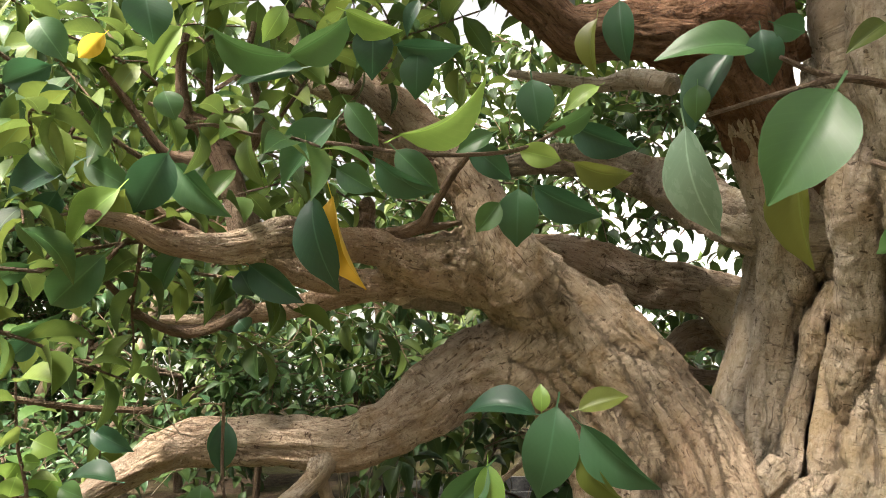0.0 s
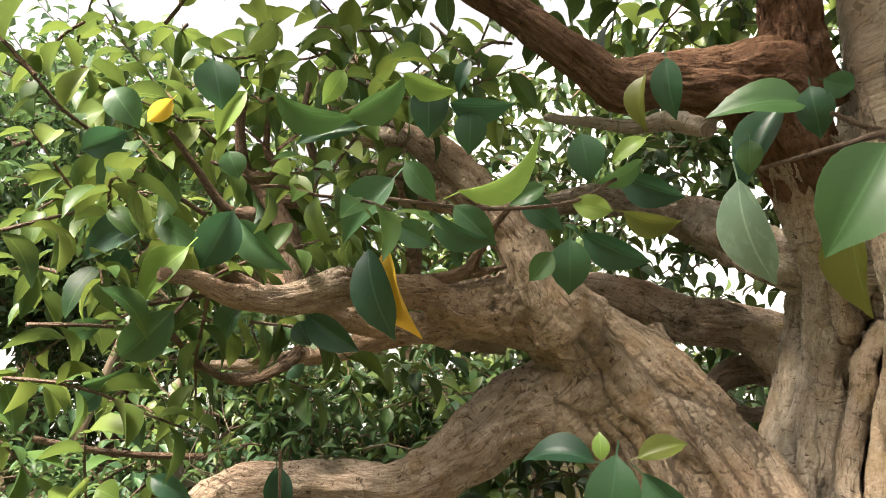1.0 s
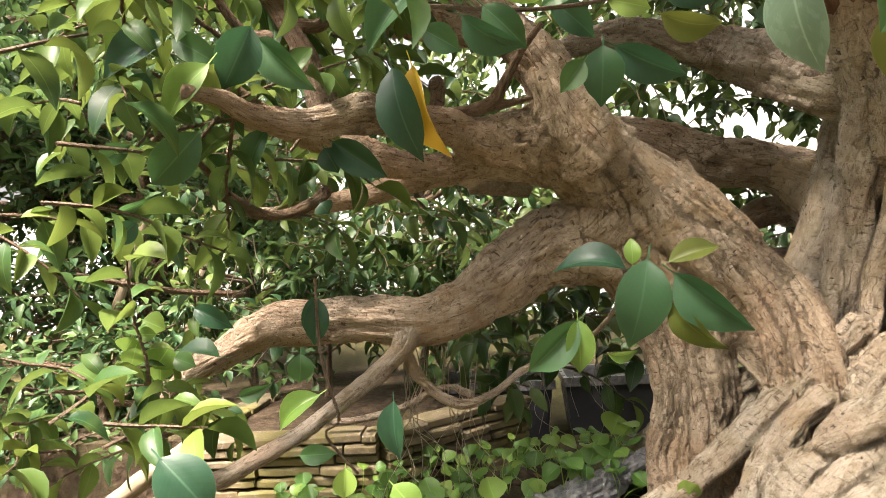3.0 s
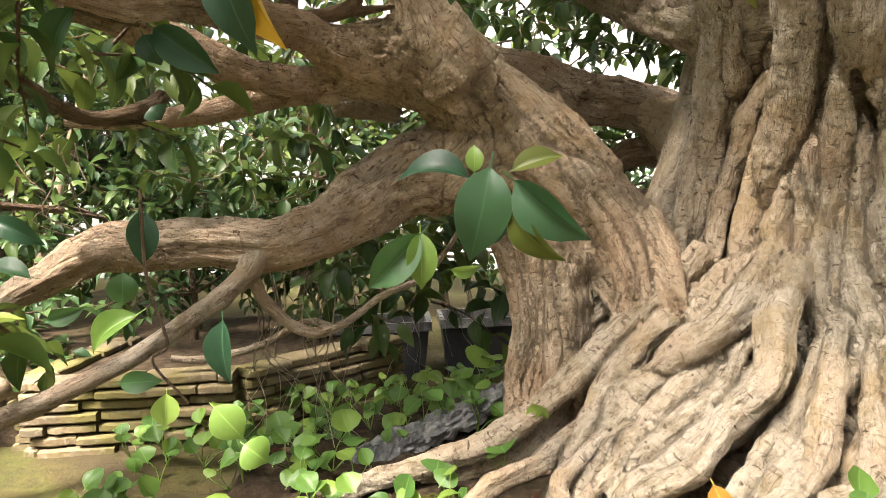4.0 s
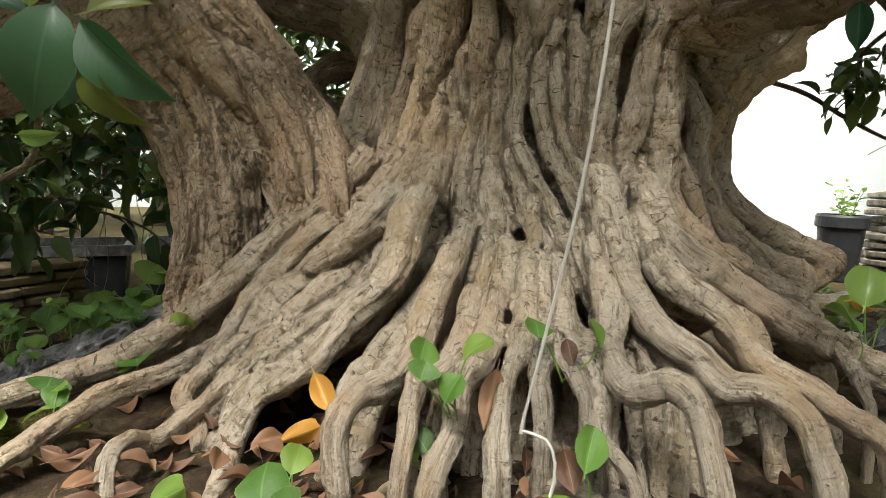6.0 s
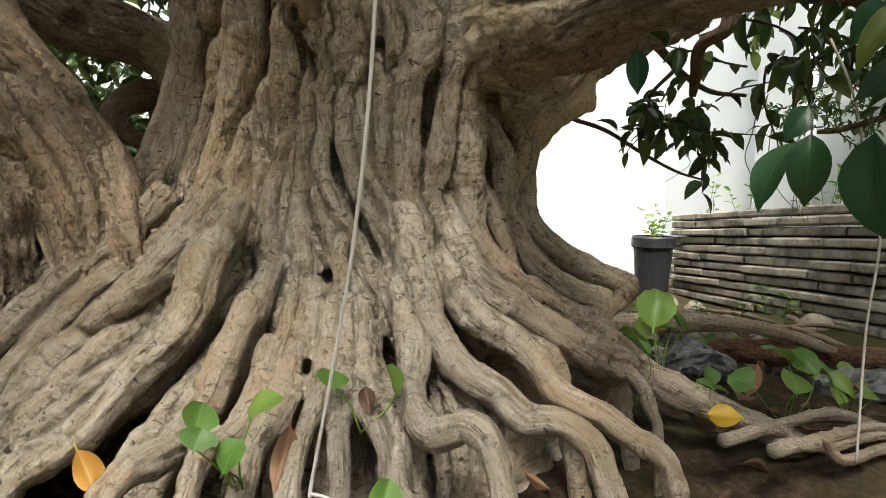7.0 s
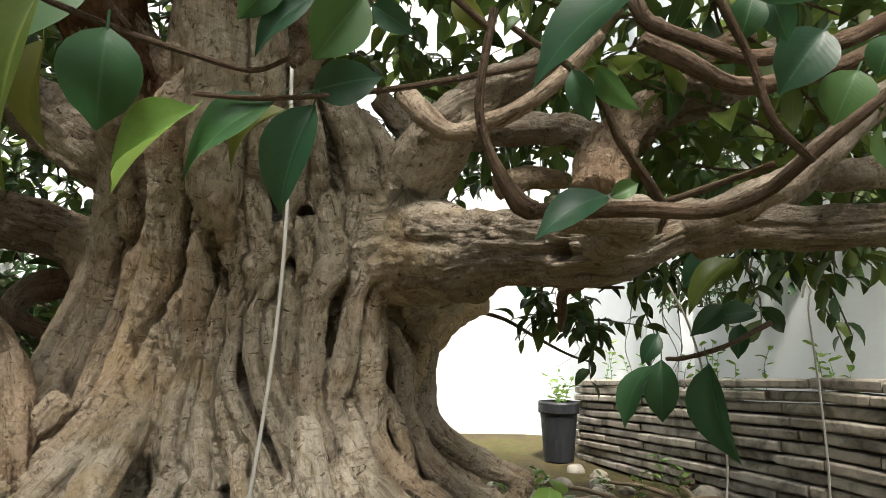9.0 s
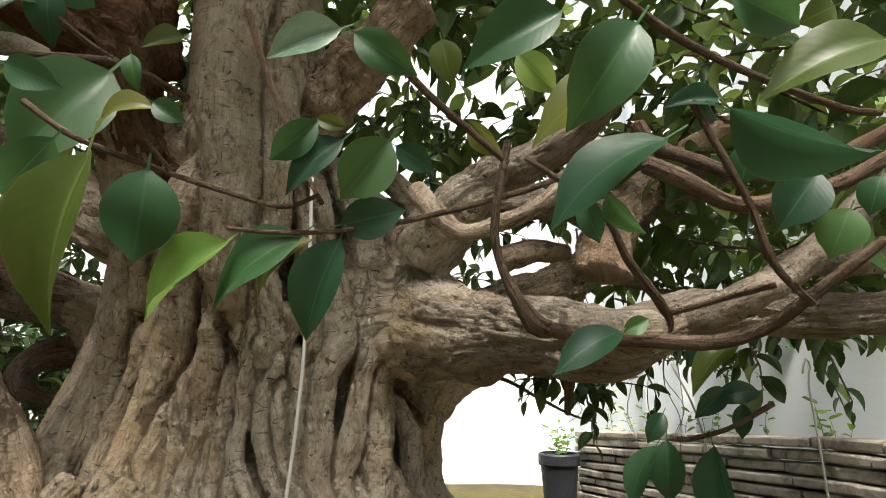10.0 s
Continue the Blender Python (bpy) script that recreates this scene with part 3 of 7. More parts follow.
def fused(name, pieces, lines, voxel, label, material, hollows=(), split=1.0, cut=0.006, hard=999):
    """Many strands grown together into one skin; grain, flutes and fissures follow the nearest strand."""
    V, F, _ = joined([(v, f, [(0, 0)] * len(v)) for v, f in pieces])
    raw = mesh_object("raw_skin", V, F, material)
    rm = raw.modifiers.new("skin", "REMESH")
    rm.mode, rm.voxel_size = "VOXEL", voxel
    sm = raw.modifiers.new("soften", "SMOOTH")
    sm.factor, sm.iterations = 0.4, 1
    bpy.context.view_layer.update()
    me = bpy.data.meshes.new_from_object(raw.evaluated_get(bpy.context.evaluated_depsgraph_get()))
    bpy.data.objects.remove(raw)
    n = len(me.vertices)
    co, no = np.empty(n * 3), np.empty(n * 3)
    me.vertices.foreach_get("co", co)
    me.vertices.foreach_get("normal", no)
    co, no = co.reshape(-1, 3), no.reshape(-1, 3)
    mid, spine = [], []
    for k, pts in enumerate(lines):
        c = spline(pts, 0.012)
        tang = np.gradient(c[:, :3], axis=0)
        tang /= np.linalg.norm(tang, axis=1)[:, None] + 1e-9
        run = np.concatenate([[0], np.cumsum(np.linalg.norm(np.diff(c[:, :3], axis=0), axis=1))])
        side = np.cross(tang[0], (0.61, 0.77, 0.2))
        for i in range(len(c)):
            side = side - tang[i] * (side @ tang[i])
            side /= np.linalg.norm(side) + 1e-9
            mid.append(c[i])
            spine.append((k, run[i], *tang[i], *side))
    mid, spine = np.array(mid), np.array(spine)
    tree_of = kdtree.KDTree(len(mid))
    for i, c in enumerate(mid):
        tree_of.insert(c[:3], i)
    tree_of.balance()
    pick, seam = np.empty(n, dtype=int), np.empty(n)
    for i in range(0, n, 60000):
        part_co = co[i:i + 60000]
        near = np.array([[h[1] for h in tree_of.find_n(v, 14)] for v in part_co])
        rel = part_co[:, None, :] - mid[near, :3]
        lead = np.sum(rel * spine[near, 2:5], axis=2)
        over = np.maximum(0, abs(lead) - 0.009)
        dist = np.sqrt(np.maximum(0, np.sum(rel * rel, axis=2) - lead**2 + over**2)) - mid[near, 3]
        best = np.argmin(dist, axis=1)
        rows = np.arange(len(near))
        mine = spine[near[rows, best], 0]
        rest = np.where(spine[near, 0] == mine[:, None], 1.0, dist)
        pick[i:i + 60000] = near[rows, best]
        other = spine[near[rows, np.argmin(rest, axis=1)], 0]
        seam[i:i + 60000] = np.where(np.maximum(mine, other) < hard, rest.min(axis=1) - dist[rows, best], 1.0)
    fr = spine[pick]
    rel = co - mid[pick, :3]
    tang, side = fr[:, 2:5], fr[:, 5:8]
    along = fr[:, 1] + np.sum(rel * tang, axis=1)
    turn = np.arctan2(np.sum(rel * np.cross(tang, side), axis=1), np.sum(rel * side, axis=1))
    own, rad = fr[:, 0], mid[pick, 3]
    w = 0.3 * cloud(co * 30)
    c, e, k = np.cos(turn) * rad / 0.012, np.sin(turn) * rad / 0.012, own * 5.3
    n1 = cloud(np.stack([c * 0.8 + k + w, e * 0.8, along * 9], 1))
    n2 = cloud(np.stack([c * 2.1 + k, e * 2.1 + w, along * 24], 1))
    push = split * (-0.0025 * np.exp(-abs(n1) / 0.03) - 0.001 * np.exp(-abs(n2) / 0.05)) + 0.003 * n1
    push -= cut * np.exp(-((seam / 0.0035) ** 2))
    push += 0.0035 * cloud(co * 26) + 0.0016 * cloud(co * 75)
    co = co + no * push[:, None]
    for x, y, z, r, depth, wx, wy in hollows:
        far = np.linalg.norm(co - np.array((x, y, z)), axis=1) / r
        co = co + np.array((wx, wy, 0.0)) * (depth * np.exp(-(far**2) * 1.6) - 0.25 * r * np.exp(-(((far - 1.4) / 0.45) ** 2)))[:, None]
    me.vertices.foreach_set("co", np.array(local(co)).ravel())
    layer = me.uv_layers.new(name="UVMap")
    idx = np.empty(len(me.loops), dtype=np.int32)
    me.loops.foreach_get("vertex_index", idx)
    uv = np.stack([turn * rad * 3.2 + own * 0.731, along + own * 0.377], 1)
    layer.data.foreach_set("uv", uv[idx].astype(np.float32).ravel())
    me.materials.clear()
    me.materials.append(material)
    me.polygons.foreach_set("use_smooth", np.ones(len(me.polygons), dtype=bool))
    me.update()
    ob = new(name, me)
    ob.parent = tree
    return tagged(ob, label)


# strands of the trunk, each (x, y, z, radius) from crown to root
strand([(0.484, 0.661, 0.541, 0.0125), (0.494, 0.683, 0.502, 0.0175), (0.504, 0.702, 0.464, 0.0226), (0.508, 0.715, 0.454, 0.0203), (0.503, 0.728, 0.42, 0.0235), (0.488, 0.742, 0.38, 0.0259), (0.481, 0.749, 0.34, 0.0283), (0.471, 0.75, 0.299, 0.0281), (0.462, 0.747, 0.265, 0.0264), (0.441, 0.744, 0.233, 0.0231), (0.414, 0.743, 0.205, 0.0215), (0.347, 0.751, 0.151, 0.0215), (0.314, 0.746, 0.117, 0.0214), (0.292, 0.731, 0.087, 0.0211), (0.269, 0.71, 0.053, 0.0185), (0.248, 0.697, 0.023, 0.0162), (0.209, 0.696, 0.004, 0.0194), (0.172, 0.701, -0.012, 0.0213), (0.132, 0.699, -0.022, 0.0215)])
strand([(0.507, 0.68, 0.411, 0.0148), (0.509, 0.69, 0.381, 0.0164), (0.504, 0.701, 0.35, 0.015), (0.494, 0.709, 0.318, 0.0165), (0.483, 0.704, 0.288, 0.0134), (0.468, 0.687, 0.252, 0.0116), (0.453, 0.665, 0.222, 0.0098), (0.437, 0.648, 0.194, 0.0136), (0.42, 0.639, 0.17, 0.0161)])
strand([(0.496, 0.555, 0.557, 0.0289), (0.502, 0.568, 0.518, 0.029), (0.508, 0.586, 0.471, 0.0239), (0.512, 0.598, 0.442, 0.0254), (0.518, 0.612, 0.411, 0.027), (0.522, 0.627, 0.379, 0.0293), (0.52, 0.639, 0.353, 0.0276), (0.516, 0.643, 0.326, 0.0194)])
strand([(0.514, 0.659, 0.355, 0.0185), (0.506, 0.662, 0.321, 0.0156), (0.497, 0.661, 0.289, 0.0169), (0.48, 0.652, 0.252, 0.0159), (0.465, 0.635, 0.217, 0.0161), (0.453, 0.613, 0.185, 0.0176), (0.443, 0.591, 0.154, 0.0183), (0.428, 0.578, 0.131, 0.0186)])
strand([(0.523, 0.628, 0.334, 0.0177), (0.519, 0.63, 0.301, 0.017), (0.51, 0.629, 0.276, 0.0182), (0.501, 0.622, 0.246, 0.02), (0.493, 0.609, 0.217, 0.0234), (0.486, 0.591, 0.184, 0.0253), (0.481, 0.571, 0.159, 0.0259), (0.478, 0.555, 0.137, 0.023)])
strand([(0.526, 0.608, 0.339, 0.01), (0.531, 0.607, 0.306, 0.0113), (0.528, 0.605, 0.276, 0.0119), (0.518, 0.599, 0.246, 0.0098), (0.512, 0.592, 0.223, 0.009), (0.506, 0.586, 0.2, 0.0077)])
strand([(0.532, 0.556, 0.423, 0.0115), (0.535, 0.563, 0.405, 0.0141), (0.542, 0.573, 0.373, 0.0186), (0.544, 0.579, 0.345, 0.0168), (0.547, 0.583, 0.317, 0.0149), (0.544, 0.586, 0.287, 0.013), (0.533, 0.588, 0.258, 0.0129), (0.527, 0.581, 0.229, 0.0147), (0.519, 0.566, 0.195, 0.0144), (0.512, 0.546, 0.169, 0.0127), (0.502, 0.526, 0.146, 0.0112), (0.492, 0.511, 0.123, 0.0098)])
strand([(0.527, 0.598, 0.358, 0.0093), (0.531, 0.6, 0.329, 0.0099), (0.536, 0.599, 0.303, 0.0086)])
strand([(0.55, 0.577, 0.293, 0.009), (0.546, 0.576, 0.264, 0.0096), (0.541, 0.569, 0.234, 0.0101), (0.535, 0.557, 0.206, 0.0106), (0.532, 0.539, 0.179, 0.0109), (0.523, 0.521, 0.155, 0.0095), (0.509, 0.51, 0.131, 0.0093)])
strand([(0.558, 0.556, 0.35, 0.0095), (0.559, 0.563, 0.31, 0.0102), (0.559, 0.567, 0.281, 0.0115), (0.555, 0.567, 0.252, 0.0133), (0.551, 0.561, 0.223, 0.0181), (0.547, 0.546, 0.195, 0.0232), (0.541, 0.524, 0.164, 0.0248), (0.539, 0.5, 0.141, 0.0257), (0.532, 0.483, 0.123, 0.0235)])
strand([(0.53, 0.516, 0.541, 0.0087), (0.544, 0.525, 0.502, 0.0101), (0.542, 0.531, 0.459, 0.0107), (0.548, 0.534, 0.44, 0.0107), (0.554, 0.535, 0.419, 0.01), (0.561, 0.535, 0.398, 0.0081)])
strand([(0.558, 0.521, 0.46, 0.0076), (0.564, 0.523, 0.446, 0.0094), (0.568, 0.527, 0.425, 0.0119), (0.564, 0.532, 0.403, 0.0094)])
strand([(0.558, 0.496, 0.555, 0.012), (0.568, 0.506, 0.522, 0.0134), (0.577, 0.518, 0.462, 0.0189), (0.587, 0.521, 0.437, 0.0225), (0.594, 0.524, 0.41, 0.0249), (0.587, 0.529, 0.394, 0.0249)])
strand([(0.574, 0.529, 0.393, 0.0125), (0.571, 0.536, 0.371, 0.0119), (0.571, 0.542, 0.349, 0.0113), (0.574, 0.546, 0.321, 0.0107), (0.57, 0.551, 0.292, 0.0107), (0.572, 0.547, 0.263, 0.0119), (0.58, 0.533, 0.24, 0.0117), (0.586, 0.515, 0.217, 0.0109), (0.591, 0.494, 0.193, 0.0106), (0.594, 0.472, 0.173, 0.0115), (0.595, 0.449, 0.151, 0.0134), (0.594, 0.426, 0.129, 0.0136), (0.593, 0.408, 0.107, 0.0128)])
strand([(0.564, 0.545, 0.252, 0.0075), (0.569, 0.536, 0.229, 0.0098), (0.572, 0.52, 0.201, 0.0126), (0.572, 0.498, 0.177, 0.014), (0.57, 0.473, 0.153, 0.0136), (0.567, 0.447, 0.131, 0.0126), (0.565, 0.426, 0.108, 0.0107)])
strand([(0.593, 0.516, 0.393, 0.0136), (0.59, 0.523, 0.371, 0.0142), (0.589, 0.526, 0.346, 0.013), (0.588, 0.529, 0.321, 0.0124), (0.594, 0.527, 0.292, 0.0135), (0.599, 0.52, 0.263, 0.0134), (0.608, 0.507, 0.24, 0.0127), (0.615, 0.492, 0.217, 0.0137), (0.619, 0.473, 0.19, 0.0152), (0.621, 0.451, 0.164, 0.0159), (0.62, 0.427, 0.141, 0.0166), (0.619, 0.403, 0.119, 0.0156), (0.623, 0.379, 0.101, 0.0137), (0.635, 0.355, 0.084, 0.0126)])
strand([(0.598, 0.513, 0.343, 0.0098), (0.603, 0.514, 0.309, 0.0104), (0.608, 0.512, 0.28, 0.011), (0.615, 0.503, 0.254, 0.0109), (0.622, 0.492, 0.228, 0.0096), (0.632, 0.477, 0.194, 0.0083)])
strand([(0.618, 0.494, 0.443, 0.0088), (0.626, 0.496, 0.416, 0.0118), (0.624, 0.495, 0.399, 0.0093)])
strand([(0.604, 0.493, 0.541, 0.0122), (0.614, 0.501, 0.493, 0.0129), (0.612, 0.509, 0.449, 0.0101), (0.6, 0.505, 0.442, 0.0125), (0.604, 0.508, 0.416, 0.01)])
strand([(0.647, 0.489, 0.469, 0.0186), (0.652, 0.49, 0.442, 0.0209), (0.659, 0.484, 0.416, 0.0219), (0.647, 0.491, 0.389, 0.0229), (0.64, 0.494, 0.361, 0.0202), (0.639, 0.495, 0.332, 0.0189), (0.64, 0.496, 0.303, 0.0177), (0.639, 0.497, 0.274, 0.0176), (0.643, 0.491, 0.245, 0.0187), (0.648, 0.478, 0.216, 0.0185), (0.65, 0.46, 0.189, 0.017), (0.651, 0.439, 0.163, 0.0167), (0.657, 0.416, 0.138, 0.0164), (0.673, 0.392, 0.122, 0.0152), (0.693, 0.372, 0.113, 0.0135), (0.714, 0.348, 0.098, 0.0113)])
strand([(0.615, 0.5, 0.36, 0.011), (0.618, 0.504, 0.332, 0.0128), (0.619, 0.505, 0.303, 0.0122), (0.62, 0.505, 0.28, 0.011), (0.623, 0.502, 0.254, 0.0085)])
strand([(0.621, 0.483, 0.563, 0.0123), (0.635, 0.492, 0.515, 0.0137), (0.643, 0.495, 0.471, 0.0143), (0.653, 0.491, 0.433, 0.0135)])
strand([(0.66, 0.478, 0.575, 0.0224), (0.679, 0.48, 0.542, 0.0238), (0.688, 0.484, 0.504, 0.0251), (0.686, 0.484, 0.463, 0.022), (0.677, 0.486, 0.429, 0.0177)])
strand([(0.717, 0.475, 0.551, 0.0188), (0.722, 0.477, 0.51, 0.0179), (0.719, 0.472, 0.474, 0.0169), (0.711, 0.469, 0.431, 0.0152), (0.703, 0.469, 0.397, 0.015)])
strand([(0.687, 0.478, 0.48, 0.0184), (0.686, 0.479, 0.451, 0.0188), (0.681, 0.476, 0.421, 0.0153), (0.681, 0.472, 0.391, 0.0113)])
strand([(0.682, 0.46, 0.395, 0.0099), (0.678, 0.467, 0.37, 0.0111), (0.677, 0.473, 0.344, 0.0142), (0.676, 0.477, 0.321, 0.0154), (0.672, 0.482, 0.292, 0.0154), (0.668, 0.484, 0.263, 0.0135), (0.671, 0.478, 0.233, 0.0135), (0.682, 0.464, 0.209, 0.0146), (0.693, 0.446, 0.181, 0.0157), (0.705, 0.425, 0.159, 0.0161), (0.722, 0.403, 0.136, 0.0167), (0.749, 0.384, 0.114, 0.017), (0.797, 0.382, 0.088, 0.0181), (0.878, 0.387, 0.047, 0.0201), (0.965, 0.368, 0.018, 0.0173)])
strand([(0.767, 0.486, 0.589, 0.0201), (0.775, 0.487, 0.545, 0.0206), (0.77, 0.482, 0.498, 0.0201), (0.755, 0.474, 0.451, 0.0188), (0.739, 0.472, 0.414, 0.0169)])
strand([(0.702, 0.457, 0.397, 0.0126), (0.7, 0.468, 0.364, 0.0164), (0.706, 0.476, 0.329, 0.0208), (0.709, 0.482, 0.293, 0.0234), (0.709, 0.482, 0.257, 0.0234), (0.709, 0.474, 0.22, 0.0201), (0.721, 0.454, 0.19, 0.0163), (0.74, 0.431, 0.167, 0.0162), (0.762, 0.411, 0.148, 0.0157), (0.786, 0.391, 0.13, 0.0146), (0.808, 0.369, 0.116, 0.0116)])
strand([(0.688, 0.468, 0.233, 0.0099), (0.691, 0.453, 0.198, 0.0109), (0.685, 0.437, 0.171, 0.0119), (0.687, 0.414, 0.145, 0.014), (0.698, 0.385, 0.121, 0.0138)])
strand([(0.737, 0.479, 0.257, 0.0092), (0.744, 0.468, 0.228, 0.0104), (0.745, 0.455, 0.204, 0.009), (0.744, 0.44, 0.18, 0.0083), (0.744, 0.426, 0.162, 0.0075)])
strand([(0.758, 0.485, 0.314, 0.0148), (0.765, 0.486, 0.282, 0.0135), (0.77, 0.484, 0.253, 0.0136), (0.773, 0.475, 0.224, 0.0135), (0.777, 0.461, 0.198, 0.0147), (0.787, 0.445, 0.174, 0.016), (0.811, 0.425, 0.153, 0.0168), (0.838, 0.399, 0.135, 0.0149)])
strand([(0.818, 0.511, 0.326, 0.019), (0.824, 0.518, 0.292, 0.0192), (0.826, 0.519, 0.257, 0.0192), (0.826, 0.512, 0.227, 0.0191), (0.84, 0.5, 0.206, 0.0191), (0.87, 0.482, 0.182, 0.0187), (0.903, 0.454, 0.161, 0.0167), (0.925, 0.428, 0.145, 0.0137)])
strand([(0.603, 0.423, 0.149, 0.0119), (0.599, 0.408, 0.121, 0.0138), (0.6, 0.383, 0.097, 0.0135), (0.606, 0.359, 0.077, 0.0123)])
strand([(0.554, 0.469, 0.158, 0.0122), (0.56, 0.448, 0.13, 0.0109), (0.556, 0.431, 0.108, 0.0096)])
strand([(0.33, 0.756, 0.161, 0.02), (0.304, 0.788, 0.125, 0.0217), (0.273, 0.856, 0.074, 0.0246), (0.231, 0.922, 0.019, 0.0286), (0.175, 0.928, -0.014, 0.0311), (0.138, 0.88, -0.028, 0.0299), (0.11, 0.832, -0.034, 0.0269)])
strand([(0.428, 0.656, 0.19, 0.0164), (0.396, 0.663, 0.17, 0.0185), (0.366, 0.664, 0.148, 0.0192), (0.341, 0.657, 0.123, 0.019), (0.318, 0.645, 0.096, 0.0188), (0.3, 0.633, 0.071, 0.0179), (0.283, 0.622, 0.052, 0.0158), (0.267, 0.612, 0.032, 0.0144)])
strand([(0.441, 0.627, 0.196, 0.0132), (0.424, 0.626, 0.171, 0.0164), (0.399, 0.623, 0.152, 0.0182), (0.374, 0.618, 0.129, 0.0193), (0.345, 0.614, 0.107, 0.0192), (0.321, 0.606, 0.082, 0.0191), (0.304, 0.595, 0.057, 0.0177), (0.287, 0.584, 0.037, 0.0157)])
strand([(0.423, 0.589, 0.157, 0.0137), (0.404, 0.585, 0.129, 0.0155), (0.376, 0.582, 0.112, 0.0154), (0.353, 0.578, 0.093, 0.0153), (0.331, 0.573, 0.068, 0.0171), (0.306, 0.567, 0.046, 0.0152)])
strand([(0.429, 0.569, 0.148, 0.0121), (0.414, 0.562, 0.121, 0.012), (0.395, 0.558, 0.103, 0.0149), (0.366, 0.557, 0.084, 0.0166), (0.34, 0.555, 0.065, 0.0167), (0.314, 0.551, 0.045, 0.0143)])
strand([(0.442, 0.54, 0.129, 0.0187), (0.421, 0.538, 0.104, 0.0209), (0.39, 0.535, 0.079, 0.0208), (0.363, 0.533, 0.064, 0.0185), (0.337, 0.533, 0.048, 0.0156), (0.313, 0.534, 0.038, 0.0146), (0.294, 0.532, 0.024, 0.0146)])
strand([(0.459, 0.506, 0.122, 0.0107), (0.442, 0.501, 0.099, 0.0123), (0.42, 0.492, 0.077, 0.0143), (0.397, 0.482, 0.06, 0.0119), (0.38, 0.475, 0.045, 0.0118)])
strand([(0.482, 0.507, 0.135, 0.017), (0.473, 0.496, 0.11, 0.0178), (0.453, 0.483, 0.088, 0.0174), (0.425, 0.473, 0.066, 0.0171), (0.398, 0.466, 0.046, 0.0169)])
strand([(0.498, 0.47, 0.122, 0.0109), (0.491, 0.46, 0.101, 0.0129), (0.475, 0.451, 0.083, 0.0137), (0.46, 0.445, 0.069, 0.0146)])
strand([(0.515, 0.452, 0.118, 0.0181), (0.5, 0.442, 0.095, 0.0137), (0.486, 0.433, 0.077, 0.0114)])
strand([(0.531, 0.428, 0.111, 0.0126), (0.533, 0.42, 0.096, 0.0177), (0.514, 0.414, 0.081, 0.0103)])
strand([(0.552, 0.405, 0.106, 0.0134), (0.56, 0.389, 0.089, 0.0154), (0.566, 0.37, 0.074, 0.0122)])
strand([(0.601, 0.391, 0.116, 0.0127), (0.612, 0.373, 0.095, 0.0158), (0.619, 0.353, 0.079, 0.0126)])
strand([(0.591, 0.414, 0.132, 0.014), (0.596, 0.396, 0.11, 0.0138), (0.599, 0.377, 0.089, 0.0116)])
strand([(0.399, 0.684, 0.204, 0.0206), (0.328, 0.674, 0.144, 0.0182), (0.264, 0.678, 0.086, 0.017), (0.195, 0.674, 0.038, 0.0159), (0.119, 0.675, 0.011, 0.0148), (0.036, 0.679, -0.011, 0.0134), (-0.042, 0.681, -0.031, 0.0122)])
strand([(0.441, 0.569, 0.205, 0.0197), (0.402, 0.582, 0.162, 0.018), (0.356, 0.618, 0.12, 0.0171), (0.32, 0.625, 0.082, 0.0156), (0.274, 0.653, 0.039, 0.0144), (0.223, 0.601, 0.034, 0.0122), (0.17, 0.575, 0.024, 0.0114), (0.124, 0.546, 0.003, 0.0106), (0.085, 0.515, -0.013, 0.0098)])
strand([(0.452, 0.535, 0.196, 0.0214), (0.422, 0.501, 0.139, 0.0175), (0.383, 0.502, 0.103, 0.0146), (0.343, 0.493, 0.06, 0.0129), (0.3, 0.512, 0.03, 0.0131), (0.276, 0.488, 0, 0.0119), (0.265, 0.459, -0.02, 0.0108)])
strand([(0.511, 0.499, 0.764, 0.0349), (0.507, 0.503, 0.667, 0.037), (0.519, 0.502, 0.579, 0.0334), (0.526, 0.518, 0.496, 0.0303)])
strand([(0.551, 0.464, 0.709, 0.0219), (0.554, 0.472, 0.619, 0.0216), (0.561, 0.488, 0.541, 0.0216)])
stem_strand([(0.237, 0.77, 0.074, 0.0255), (0.254, 0.762, 0.155, 0.0288), (0.237, 0.777, 0.241, 0.0288), (0.204, 0.795, 0.311, 0.0323), (0.149, 0.819, 0.374, 0.0359)])
stem_strand([(0.293, 0.75, 0.108, 0.042), (0.294, 0.752, 0.172, 0.042), (0.284, 0.757, 0.263, 0.042), (0.245, 0.785, 0.348, 0.0395)])
stem_strand([(0.364, 0.684, 0.149, 0.0273), (0.367, 0.7, 0.21, 0.038), (0.352, 0.734, 0.286, 0.0461), (0.301, 0.779, 0.358, 0.051), (0.233, 0.83, 0.434, 0.056)])
stem_strand([(0.407, 0.664, 0.198, 0.0202), (0.403, 0.704, 0.266, 0.028), (0.381, 0.771, 0.33, 0.0261), (0.335, 0.814, 0.395, 0.0268), (0.302, 0.853, 0.468, 0.0274)])
stem_strand([(0.33, 0.785, 0.318, 0.0745), (0.266, 0.798, 0.401, 0.0714), (0.187, 0.789, 0.458, 0.0647), (0.132, 0.757, 0.494, 0.053), (0.079, 0.721, 0.507, 0.0405), (0.022, 0.702, 0.508, 0.031), (-0.02, 0.672, 0.519, 0.0215)])

